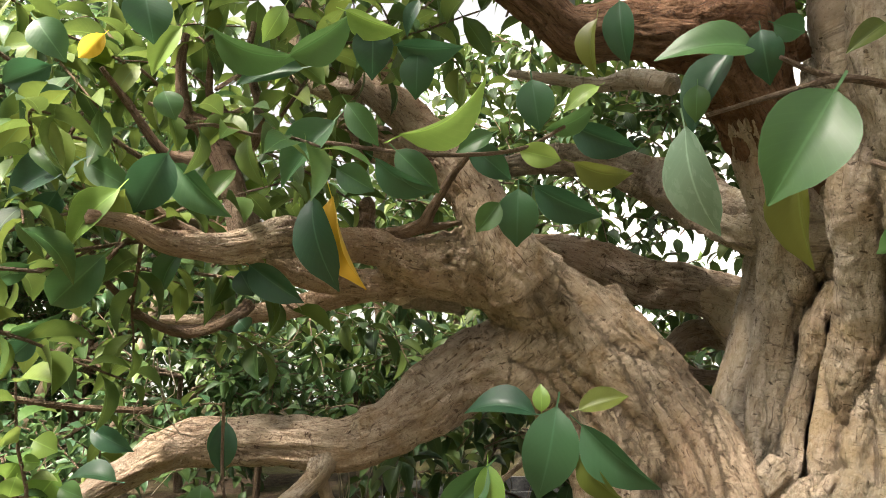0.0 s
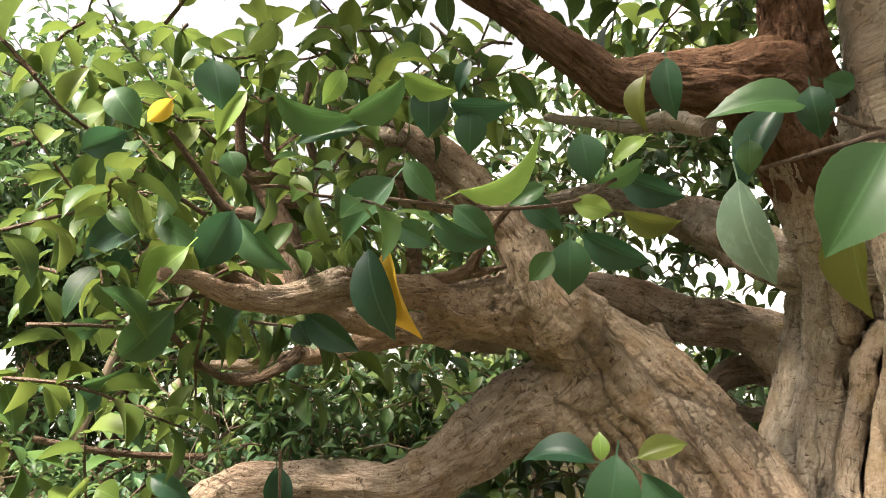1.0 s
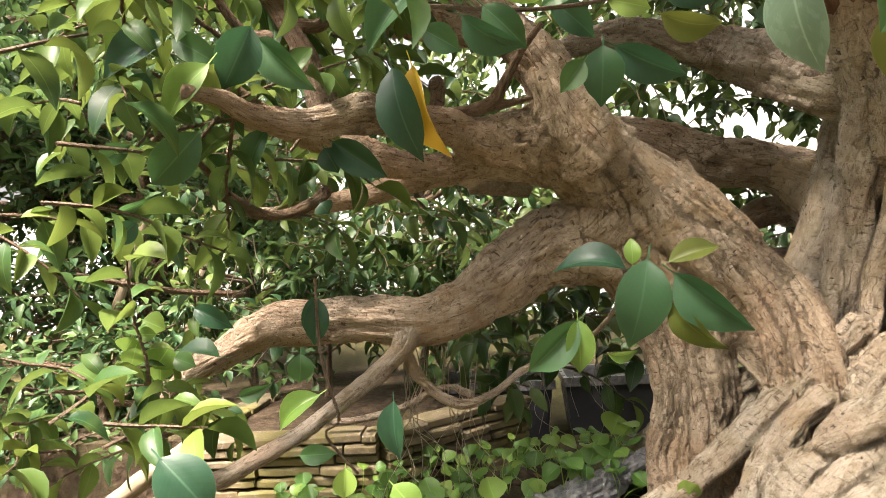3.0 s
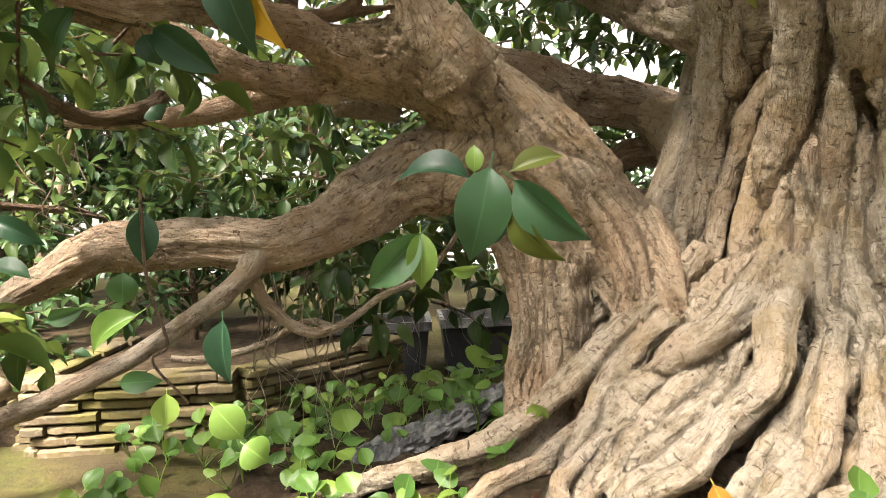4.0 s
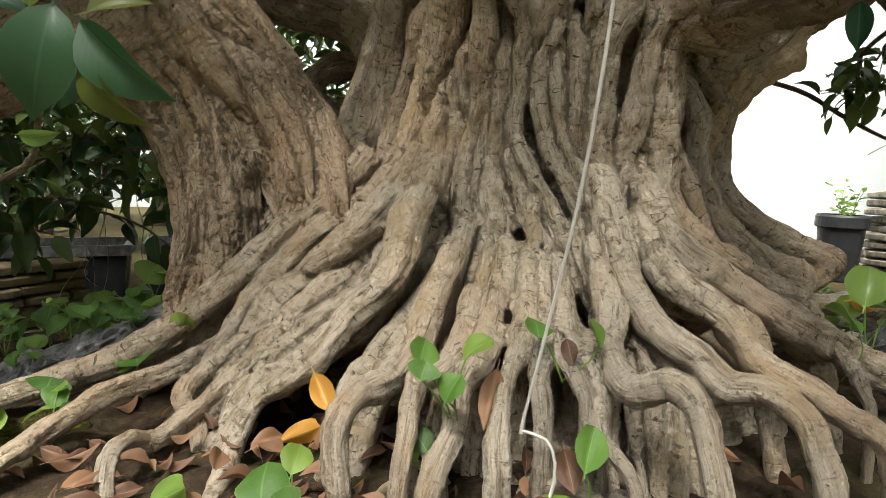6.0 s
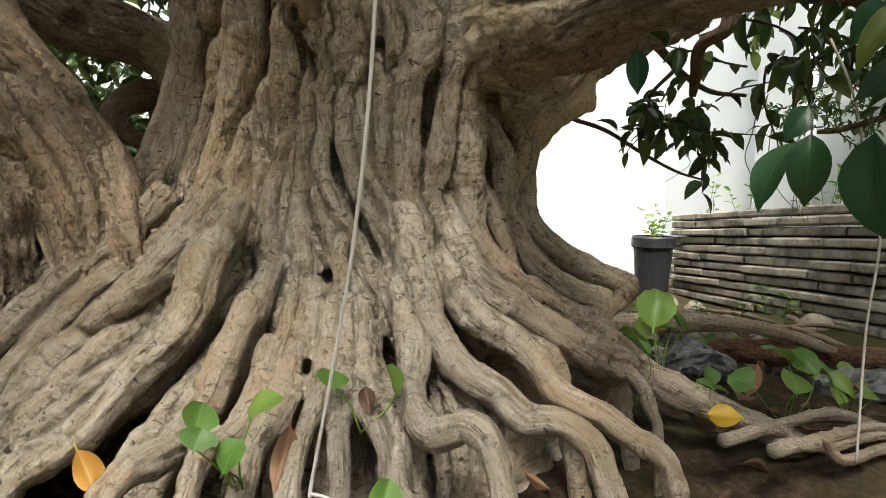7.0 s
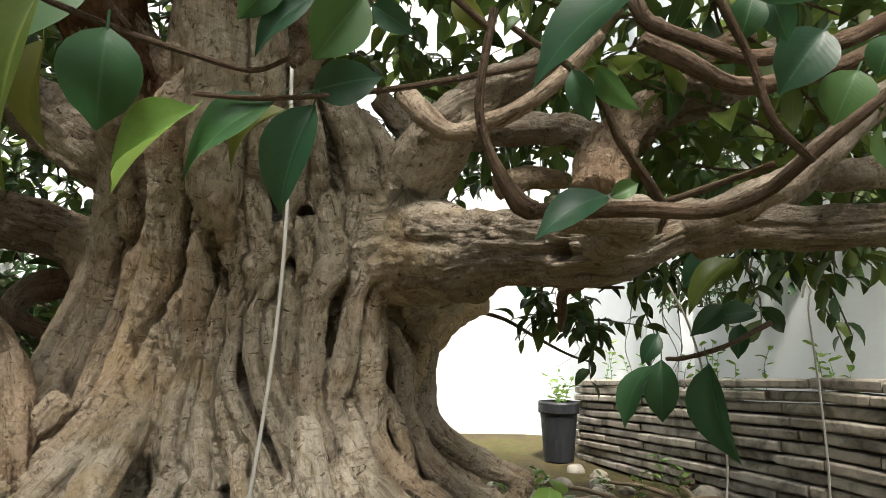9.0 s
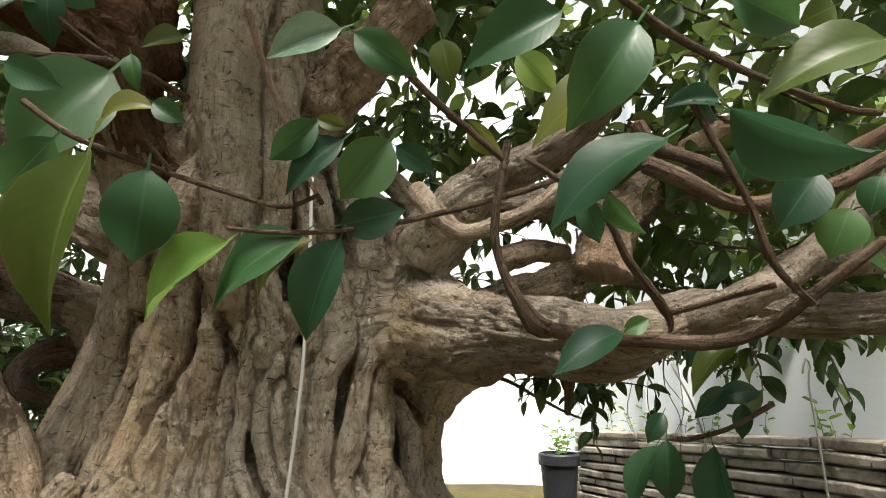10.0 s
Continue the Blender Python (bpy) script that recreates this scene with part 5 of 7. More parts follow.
# twigs
twig([(0.296, 0.244, 0.496, 0.0017), (0.317, 0.229, 0.479, 0.0017), (0.35, 0.214, 0.468, 0.0016), (0.38, 0.19, 0.456, 0.0014), (0.402, 0.171, 0.449, 0.0013), (0.414, 0.157, 0.455, 0.0012)])
twig([(0.383, 0.193, 0.438, 0.0012), (0.404, 0.173, 0.436, 0.0013), (0.429, 0.149, 0.438, 0.0013), (0.47, 0.134, 0.451, 0.0017), (0.54, 0.114, 0.48, 0.0021), (0.577, 0.114, 0.501, 0.0026)])
twig([(0.336, 0.207, 0.491, 0.0011), (0.347, 0.208, 0.476, 0.0011), (0.357, 0.208, 0.467, 0.0012)])
twig([(0.464, 0.016, 0.528, 0.0019), (0.498, 0.002, 0.513, 0.002), (0.544, -0.012, 0.508, 0.0019), (0.6, -0.035, 0.502, 0.002), (0.626, -0.047, 0.504, 0.0018)])
twig([(0.516, 0.006, 0.49, 0.0018), (0.533, -0.001, 0.462, 0.002), (0.544, -0.006, 0.442, 0.002), (0.55, -0.011, 0.416, 0.0019), (0.56, -0.022, 0.398, 0.002)])
twig([(0.501, 0.104, 0.495, 0.0025), (0.503, 0.116, 0.448, 0.0025), (0.512, 0.116, 0.421, 0.0029), (0.528, 0.109, 0.395, 0.0057), (0.536, 0.103, 0.392, 0.0048)])
twig([(0.51, 0.099, 0.486, 0.0016), (0.553, 0.079, 0.461, 0.0023), (0.578, 0.077, 0.435, 0.0027), (0.619, 0.075, 0.406, 0.0035), (0.629, 0.085, 0.392, 0.0044)])
twig([(0.619, 0.075, 0.406, 0.0021), (0.625, 0.039, 0.414, 0.002), (0.622, 0.012, 0.418, 0.0019)])
twig([(0.536, 0.103, 0.392, 0.0045), (0.53, 0.072, 0.386, 0.0042), (0.536, 0.046, 0.384, 0.004), (0.558, 0.021, 0.383, 0.0038), (0.567, 0.0, 0.39, 0.0035), (0.565, -0.018, 0.401, 0.003), (0.57, -0.05, 0.425, 0.0025)])
twig([(0.585, 0.066, 0.494, 0.0059), (0.604, 0.051, 0.485, 0.0059), (0.629, 0.032, 0.471, 0.0052), (0.653, 0.007, 0.475, 0.0055), (0.676, -0.018, 0.486, 0.0052), (0.702, -0.051, 0.51, 0.0048)])
twig([(0.407, 0.246, 0.6, 0.0026), (0.414, 0.227, 0.551, 0.0021), (0.422, 0.186, 0.478, 0.0014), (0.416, 0.157, 0.451, 0.0012)])
twig([(0.431, 0.13, 0.536, 0.0021), (0.459, 0.124, 0.515, 0.0022), (0.503, 0.106, 0.483, 0.0019)])
twig([(-0.042, 0.687, 0.529, 0.0158), (-0.034, 0.682, 0.57, 0.0108), (-0.034, 0.672, 0.577, 0.0092)])
twig([(-0.058, 0.677, 0.535, 0.012), (-0.005, 0.678, 0.537, 0.0092), (0.034, 0.677, 0.547, 0.0092), (0.049, 0.666, 0.566, 0.007), (0.071, 0.646, 0.596, 0.0048), (0.095, 0.619, 0.619, 0.0033)])
twig([(0.038, 0.678, 0.543, 0.0071), (0.08, 0.687, 0.551, 0.0036), (0.109, 0.687, 0.558, 0.0025)])
twig([(-0.307, 0.491, 0.495, 0.0021), (-0.237, 0.501, 0.506, 0.0022), (-0.192, 0.522, 0.511, 0.0023), (-0.142, 0.544, 0.504, 0.0026), (-0.102, 0.566, 0.499, 0.003)])
twig([(0.274, 0.387, 0.575, 0.0018), (0.305, 0.377, 0.581, 0.0021), (0.33, 0.367, 0.585, 0.0025), (0.368, 0.366, 0.593, 0.0029), (0.421, 0.378, 0.589, 0.0034)])
twig([(0.322, 0.363, 0.61, 0.0017), (0.343, 0.365, 0.6, 0.0021), (0.363, 0.366, 0.594, 0.0021)])
twig([(-0.048, 0.465, 0.59, 0.0021), (0.026, 0.45, 0.573, 0.002), (0.076, 0.452, 0.569, 0.002), (0.136, 0.453, 0.573, 0.002), (0.177, 0.451, 0.592, 0.0018)])
twig([(-0.468, 0.602, 0.363, 0.0037), (-0.405, 0.622, 0.346, 0.0038), (-0.368, 0.657, 0.335, 0.004), (-0.304, 0.692, 0.326, 0.0042)])
twig([(-0.146, 0.57, 0.52, 0.0183), (-0.168, 0.559, 0.593, 0.0122), (-0.192, 0.552, 0.639, 0.011), (-0.206, 0.542, 0.651, 0.0078), (-0.206, 0.526, 0.695, 0.0053), (-0.195, 0.512, 0.725, 0.0035)])
twig([(-0.174, 0.556, 0.617, 0.0079), (-0.143, 0.557, 0.617, 0.0073), (-0.128, 0.544, 0.65, 0.0054), (-0.135, 0.527, 0.699, 0.0041), (-0.128, 0.521, 0.74, 0.003)])
twig([(-0.186, 0.553, 0.636, 0.0073), (-0.17, 0.542, 0.657, 0.0054), (-0.181, 0.54, 0.669, 0.0042), (-0.173, 0.523, 0.718, 0.003)])
twig([(-0.264, 0.514, 0.554, 0.0085), (-0.241, 0.526, 0.548, 0.0098), (-0.224, 0.539, 0.529, 0.0134), (-0.195, 0.57, 0.515, 0.0122), (-0.164, 0.587, 0.511, 0.0112)])
twig([(-0.235, 0.509, 0.593, 0.0028), (-0.267, 0.475, 0.617, 0.0024), (-0.286, 0.454, 0.626, 0.0018)])
twig([(-0.197, 0.54, 0.595, 0.0119), (-0.217, 0.519, 0.601, 0.0063), (-0.239, 0.492, 0.64, 0.0039), (-0.255, 0.468, 0.67, 0.0027)])
twig([(-0.277, 0.514, 0.481, 0.0033), (-0.254, 0.561, 0.438, 0.0041), (-0.23, 0.615, 0.419, 0.0058), (-0.197, 0.663, 0.436, 0.0075), (-0.188, 0.695, 0.454, 0.0093)])
twig([(-0.276, 0.549, 0.443, 0.0028), (-0.277, 0.599, 0.438, 0.0036), (-0.265, 0.649, 0.425, 0.0052), (-0.233, 0.699, 0.429, 0.007), (-0.215, 0.749, 0.448, 0.0082)])
twig([(-0.182, 0.607, 0.343, 0.0018), (-0.181, 0.605, 0.269, 0.0018), (-0.175, 0.604, 0.231, 0.0018), (-0.162, 0.603, 0.181, 0.0018), (-0.178, 0.602, 0.164, 0.0015), (-0.143, 0.601, 0.119, 0.0015)])
twig([(-0.391, 0.543, 0.184, 0.0034), (-0.346, 0.543, 0.185, 0.0034), (-0.313, 0.563, 0.198, 0.0046), (-0.324, 0.584, 0.218, 0.006), (-0.354, 0.604, 0.215, 0.008)])
twig([(-0.404, 0.564, 0.22, 0.0035), (-0.372, 0.584, 0.211, 0.0048), (-0.348, 0.604, 0.215, 0.0074)])
twig([(0.746, 0.205, 0.427, 0.0097), (0.731, 0.203, 0.397, 0.0077), (0.729, 0.205, 0.376, 0.0056), (0.733, 0.227, 0.368, 0.0049), (0.749, 0.24, 0.349, 0.0042), (0.747, 0.241, 0.335, 0.0028)])
twig([(1.061, 0.505, 0.48, 0.0069), (1.123, 0.519, 0.465, 0.0063), (1.18, 0.537, 0.457, 0.0051), (1.262, 0.535, 0.437, 0.0043), (1.355, 0.525, 0.439, 0.0034)])
twig([(1.173, 0.543, 0.462, 0.0036), (1.227, 0.627, 0.436, 0.0034), (1.251, 0.633, 0.397, 0.0029)])
twig([(1.033, 0.628, 0.381, 0.004), (1.131, 0.639, 0.37, 0.0038), (1.217, 0.633, 0.339, 0.0034), (1.282, 0.606, 0.308, 0.0026), (1.323, 0.573, 0.292, 0.0017)])
twig([(0.907, 0.113, 0.347, 0.0028), (0.871, 0.142, 0.324, 0.0023), (0.859, 0.177, 0.312, 0.0024), (0.854, 0.193, 0.311, 0.002)])
twig([(1.148, 0.179, 0.476, 0.0054), (1.144, 0.246, 0.486, 0.0054), (1.112, 0.336, 0.506, 0.005), (1.115, 0.463, 0.546, 0.0046)])

# single leaves: base, tip, width, facing, kind
leaf((0.163, 0.479, 0.346), (0.144, 0.477, 0.265), 0.049, (-0.02, -1.00, 0.03), "dark")
leaf((0.180, 0.465, 0.332), (0.237, 0.450, 0.278), 0.040, (-0.53, -0.77, -0.36), "dark")
leaf((0.176, 0.474, 0.305), (0.216, 0.463, 0.258), 0.031, (-0.67, -0.60, -0.44), "olive")
leaf((0.146, 0.492, 0.342), (0.081, 0.505, 0.353), 0.034, (-0.01, -0.66, 0.75), "dark")
leaf((0.182, 0.486, 0.343), (0.225, 0.479, 0.357), 0.023, (-0.31, -0.79, 0.52), "olive")
leaf((0.149, 0.482, 0.342), (0.150, 0.483, 0.366), 0.016, (-0.02, -1.00, 0.06), "light")
leaf((0.102, 0.517, 0.289), (0.052, 0.523, 0.239), 0.036, (-0.02, -0.99, -0.10), "mid")
leaf((0.102, 0.517, 0.291), (0.102, 0.514, 0.238), 0.029, (0.06, -1.00, 0.07), "light")
leaf((0.129, 0.520, 0.254), (0.156, 0.515, 0.254), 0.014, (-0.17, -0.87, -0.46), "light")
leaf((0.169, 0.506, 0.309), (0.160, 0.505, 0.275), 0.029, (-0.04, -1.00, 0.03), "dark")
leaf((-0.067, 0.512, 0.550), (-0.049, 0.509, 0.455), 0.048, (-0.37, -0.93, -0.05), "dark")
leaf((-0.045, 0.512, 0.549), (-0.018, 0.509, 0.454), 0.050, (-0.75, -0.63, -0.19), "yellow")
leaf((-0.186, 0.626, 0.319), (-0.192, 0.625, 0.262), 0.030, (0.34, -0.94, -0.02), "dark")
leaf((-0.203, 0.605, 0.257), (-0.206, 0.604, 0.222), 0.030, (0.37, -0.93, -0.01), "mid")
leaf((-0.088, 0.543, 0.213), (-0.088, 0.542, 0.151), 0.031, (-0.37, -0.93, 0.02), "dark")
leaf((-0.204, 0.582, 0.148), (-0.164, 0.582, 0.149), 0.023, (-0.01, -0.96, 0.27), "mid")
leaf((-0.142, 0.542, 0.146), (-0.145, 0.541, 0.114), 0.025, (0.29, -0.96, -0.01), "light")
leaf((-0.225, 0.344, 0.226), (-0.186, 0.343, 0.183), 0.039, (0.43, -0.81, 0.41), "dark")
leaf((-0.168, 0.544, 0.224), (-0.220, 0.543, 0.192), 0.030, (-0.27, -0.84, 0.47), "light")
leaf((-0.371, 0.605, 0.265), (-0.373, 0.604, 0.231), 0.032, (0.54, -0.84, -0.02), "light")
leaf((-0.364, 0.545, 0.281), (-0.371, 0.545, 0.259), 0.025, (0.53, -0.84, -0.14), "light")
leaf((-0.339, 0.544, 0.218), (-0.346, 0.543, 0.194), 0.020, (0.50, -0.86, -0.11), "light")
leaf((-0.333, 0.565, 0.266), (-0.310, 0.565, 0.256), 0.023, (0.12, -0.94, 0.31), "mid")
leaf((-0.319, 0.645, 0.257), (-0.384, 0.645, 0.267), 0.033, (0.13, -0.44, 0.89), "dark")
leaf((-0.341, 0.546, 0.294), (-0.364, 0.546, 0.296), 0.017, (0.01, -0.99, 0.13), "light")
leaf((-0.183, 0.649, 0.434), (-0.173, 0.649, 0.421), 0.026, (0.14, -0.98, 0.13), "dark")
leaf((-0.275, 0.594, 0.213), (-0.238, 0.594, 0.224), 0.019, (0.07, -0.97, -0.24), "mid")
leaf((-0.083, 0.492, 0.146), (-0.059, 0.491, 0.117), 0.031, (0.29, -0.92, 0.27), "light")
leaf((-0.059, 0.491, 0.112), (-0.039, 0.490, 0.095), 0.031, (0.25, -0.91, 0.33), "light")
leaf((0.358, 0.358, 0.583), (0.307, 0.368, 0.502), 0.062, (-0.32, -0.95, 0.07), "mid")
leaf((0.258, 0.397, 0.570), (0.275, 0.411, 0.480), 0.046, (-0.80, -0.56, -0.23), "pale")
leaf((0.349, 0.405, 0.535), (0.355, 0.416, 0.454), 0.041, (-0.95, -0.30, -0.11), "olive")
leaf((0.312, 0.371, 0.625), (0.236, 0.369, 0.625), 0.038, (0.03, -0.90, 0.44), "mid")
leaf((0.313, 0.369, 0.636), (0.319, 0.375, 0.595), 0.027, (-0.48, -0.86, -0.20), "dark")
leaf((0.298, 0.390, 0.630), (0.261, 0.398, 0.567), 0.037, (-0.70, -0.64, 0.32), "dark")
leaf((0.268, 0.383, 0.599), (0.266, 0.387, 0.571), 0.020, (-0.35, -0.93, -0.09), "mid")
leaf((0.409, 0.371, 0.639), (0.379, 0.373, 0.618), 0.018, (-0.21, -0.96, 0.20), "olive")
leaf((0.318, 0.359, 0.635), (0.343, 0.361, 0.627), 0.021, (-0.14, -0.82, -0.56), "dark")
leaf((0.035, 0.422, 0.573), (0.120, 0.419, 0.610), 0.047, (0.38, -0.27, -0.89), "light")
leaf((0.151, 0.462, 0.642), (0.157, 0.469, 0.595), 0.035, (-0.16, -0.97, -0.16), "dark")
leaf((0.161, 0.451, 0.588), (0.209, 0.450, 0.604), 0.025, (0.23, -0.62, -0.75), "mid")
leaf((0.189, 0.487, 0.605), (0.252, 0.492, 0.579), 0.034, (-0.22, -0.72, -0.66), "dark")
leaf((0.136, 0.453, 0.572), (0.174, 0.455, 0.562), 0.023, (-0.03, -0.95, -0.32), "light")
leaf((0.191, 0.492, 0.568), (0.248, 0.496, 0.549), 0.030, (-0.20, -0.65, -0.74), "olive")
leaf((0.159, 0.543, 0.560), (0.229, 0.550, 0.523), 0.039, (-0.26, -0.73, -0.63), "dark")
leaf((0.138, 0.494, 0.547), (0.135, 0.502, 0.492), 0.040, (-0.10, -0.99, -0.13), "dark")
leaf((0.120, 0.495, 0.534), (0.097, 0.499, 0.507), 0.024, (0.00, -0.99, -0.12), "mid")
leaf((0.028, 0.432, 0.569), (0.064, 0.438, 0.532), 0.028, (-0.02, -0.98, -0.18), "mid")
leaf((0.008, 0.433, 0.560), (0.058, 0.439, 0.525), 0.031, (-0.40, -0.64, -0.66), "dark")
leaf((-0.025, 0.442, 0.557), (0.007, 0.446, 0.537), 0.026, (0.01, -0.99, -0.16), "mid")
leaf((-0.015, 0.434, 0.614), (0.011, 0.440, 0.577), 0.024, (0.01, -0.99, -0.15), "mid")
leaf((-0.026, 0.436, 0.599), (-0.078, 0.443, 0.544), 0.038, (-0.28, -0.95, 0.15), "mid")
leaf((0.114, 0.468, 0.594), (0.079, 0.469, 0.578), 0.019, (-0.06, -1.00, 0.05), "mid")
leaf((0.092, 0.487, 0.590), (0.132, 0.493, 0.555), 0.028, (-0.08, -0.96, -0.25), "dark")
leaf((-0.185, 0.463, 0.582), (-0.219, 0.470, 0.527), 0.042, (0.38, -0.86, -0.35), "dark")
leaf((-0.258, 0.453, 0.575), (-0.215, 0.458, 0.548), 0.027, (0.12, -0.99, 0.01), "mid")
leaf((-0.188, 0.482, 0.578), (-0.139, 0.491, 0.525), 0.036, (-0.21, -0.91, -0.34), "mid")
leaf((-0.223, 0.448, 0.547), (-0.281, 0.455, 0.492), 0.040, (-0.29, -0.94, 0.19), "light")
leaf((-0.242, 0.466, 0.488), (-0.299, 0.471, 0.438), 0.040, (0.25, -0.89, -0.39), "mid")
leaf((-0.252, 0.435, 0.569), (-0.324, 0.438, 0.539), 0.039, (-0.13, -0.96, 0.23), "dark")
leaf((-0.262, 0.426, 0.632), (-0.310, 0.428, 0.608), 0.027, (-0.02, -1.00, -0.06), "mid")
leaf((-0.137, 0.547, 0.487), (-0.083, 0.554, 0.446), 0.034, (-0.01, -0.98, -0.18), "dark")
leaf((-0.146, 0.547, 0.481), (-0.133, 0.551, 0.455), 0.029, (0.29, -0.96, -0.00), "dark")
leaf((0.009, 0.434, 0.685), (0.007, 0.440, 0.640), 0.036, (0.15, -0.98, -0.14), "dark")
leaf((0.027, 0.455, 0.675), (0.089, 0.457, 0.668), 0.031, (-0.07, -0.51, -0.86), "dark")
leaf((0.047, 0.456, 0.669), (0.044, 0.462, 0.628), 0.032, (0.08, -0.99, -0.15), "dark")
leaf((-0.071, 0.453, 0.667), (-0.008, 0.450, 0.703), 0.037, (0.45, -0.38, -0.81), "mid")
leaf((-0.189, 0.416, 0.716), (-0.182, 0.422, 0.671), 0.041, (0.39, -0.92, -0.07), "dark")
leaf((-0.145, 0.448, 0.691), (-0.072, 0.455, 0.653), 0.042, (-0.37, -0.45, -0.81), "mid")
leaf((-0.064, 0.472, 0.666), (-0.131, 0.472, 0.656), 0.034, (-0.04, -0.97, 0.25), "dark")
leaf((-0.286, 0.417, 0.694), (-0.262, 0.422, 0.659), 0.033, (0.28, -0.96, 0.04), "mid")
leaf((-0.272, 0.423, 0.652), (-0.317, 0.424, 0.636), 0.030, (0.18, -0.81, -0.55), "dark")
leaf((-0.196, 0.472, 0.647), (-0.186, 0.476, 0.620), 0.027, (0.32, -0.95, -0.02), "mid")
leaf((-0.251, 0.463, 0.701), (-0.278, 0.466, 0.678), 0.019, (0.37, -0.77, -0.52), "yellow")
leaf((-0.170, 0.447, 0.698), (-0.202, 0.452, 0.655), 0.027, (-0.06, -1.00, -0.08), "light")
leaf((-0.071, 0.438, 0.709), (-0.092, 0.442, 0.677), 0.020, (0.35, -0.87, -0.34), "light")
leaf((-0.014, 0.423, 0.693), (0.034, 0.427, 0.672), 0.027, (-0.31, -0.47, -0.82), "light")
leaf((0.048, 0.466, 0.727), (0.033, 0.471, 0.695), 0.017, (-0.40, -0.92, 0.06), "dark")
leaf((0.203, 0.429, 0.683), (0.194, 0.436, 0.634), 0.025, (-0.83, -0.55, 0.07), "olive")
leaf((0.225, 0.428, 0.697), (0.229, 0.436, 0.641), 0.028, (-0.58, -0.80, -0.15), "dark")
leaf((0.217, 0.482, 0.643), (0.182, 0.484, 0.623), 0.020, (-0.22, -0.93, 0.29), "light")
leaf((-0.157, 0.579, 0.569), (-0.122, 0.578, 0.584), 0.025, (0.11, -0.94, -0.33), "light")
leaf((-0.316, 0.474, 0.483), (-0.353, 0.475, 0.468), 0.021, (0.11, -0.93, -0.36), "mid")
leaf((-0.207, 0.543, 0.505), (-0.237, 0.548, 0.460), 0.028, (-0.10, -0.99, -0.06), "mid")
leaf((-0.300, 0.483, 0.554), (-0.323, 0.487, 0.522), 0.027, (0.43, -0.80, -0.41), "dark")
leaf((-0.286, 0.450, 0.592), (-0.328, 0.452, 0.568), 0.024, (0.00, -0.99, -0.10), "light")
leaf((-0.347, 0.501, 0.422), (-0.298, 0.500, 0.437), 0.025, (0.22, -0.60, -0.77), "mid")
leaf((-0.361, 0.552, 0.417), (-0.390, 0.554, 0.394), 0.026, (0.20, -0.91, -0.36), "dark")
leaf((-0.332, 0.611, 0.317), (-0.289, 0.616, 0.291), 0.025, (0.22, -0.96, 0.19), "dark")
leaf((-0.395, 0.611, 0.306), (-0.370, 0.614, 0.293), 0.031, (0.26, -0.91, 0.32), "light")
leaf((-0.341, 0.572, 0.277), (-0.365, 0.575, 0.249), 0.035, (0.22, -0.93, -0.30), "light")
leaf((-0.381, 0.569, 0.290), (-0.394, 0.571, 0.273), 0.029, (0.32, -0.89, -0.34), "light")
leaf((-0.194, 0.630, 0.320), (-0.197, 0.638, 0.267), 0.028, (0.36, -0.92, -0.15), "dark")
leaf((0.346, 0.206, 0.464), (0.348, 0.219, 0.417), 0.036, (-0.27, -0.93, -0.26), "dark")
leaf((0.313, 0.183, 0.458), (0.307, 0.213, 0.379), 0.042, (-0.88, -0.46, -0.11), "olive")
leaf((0.306, 0.214, 0.470), (0.291, 0.237, 0.442), 0.024, (-0.26, -0.81, -0.53), "mid")
leaf((0.384, 0.193, 0.432), (0.356, 0.232, 0.393), 0.031, (-0.89, -0.30, 0.34), "light")
leaf((0.410, 0.167, 0.437), (0.378, 0.209, 0.402), 0.032, (-0.86, -0.36, 0.37), "mid")
leaf((0.419, 0.173, 0.437), (0.398, 0.201, 0.411), 0.022, (-0.88, -0.34, 0.34), "olive")
leaf((0.425, 0.153, 0.434), (0.418, 0.176, 0.382), 0.029, (-0.88, -0.46, -0.08), "dark")
leaf((0.424, 0.152, 0.440), (0.447, 0.128, 0.448), 0.022, (-0.65, -0.70, -0.29), "dark")
leaf((0.430, 0.120, 0.479), (0.417, 0.142, 0.450), 0.028, (-0.55, -0.77, -0.33), "mid")
leaf((0.413, 0.137, 0.480), (0.394, 0.163, 0.455), 0.020, (-0.86, -0.49, 0.14), "dark")
leaf((0.403, 0.144, 0.488), (0.388, 0.164, 0.468), 0.017, (-0.49, -0.77, -0.42), "mid")
leaf((0.402, 0.144, 0.489), (0.414, 0.134, 0.485), 0.008, (-0.67, -0.65, -0.36), "olive")
leaf((0.438, 0.126, 0.480), (0.455, 0.115, 0.468), 0.014, (-0.70, -0.65, -0.30), "dark")
leaf((0.389, 0.106, 0.516), (0.366, 0.132, 0.504), 0.018, (-0.71, -0.69, -0.12), "pale")
leaf((0.398, 0.110, 0.520), (0.422, 0.093, 0.501), 0.018, (-0.72, -0.58, -0.38), "mid")
leaf((0.459, -0.000, 0.504), (0.446, 0.025, 0.463), 0.029, (-0.72, -0.67, -0.19), "mid")
leaf((0.436, 0.021, 0.507), (0.411, 0.052, 0.486), 0.023, (-0.75, -0.66, -0.07), "mid")
leaf((0.501, 0.012, 0.473), (0.465, 0.056, 0.439), 0.033, (-0.82, -0.28, 0.49), "dark")
leaf((0.470, -0.026, 0.459), (0.514, -0.062, 0.441), 0.030, (-0.34, 0.05, -0.94), "dark")
leaf((0.531, -0.068, 0.499), (0.498, -0.030, 0.480), 0.027, (-0.77, -0.48, 0.41), "olive")
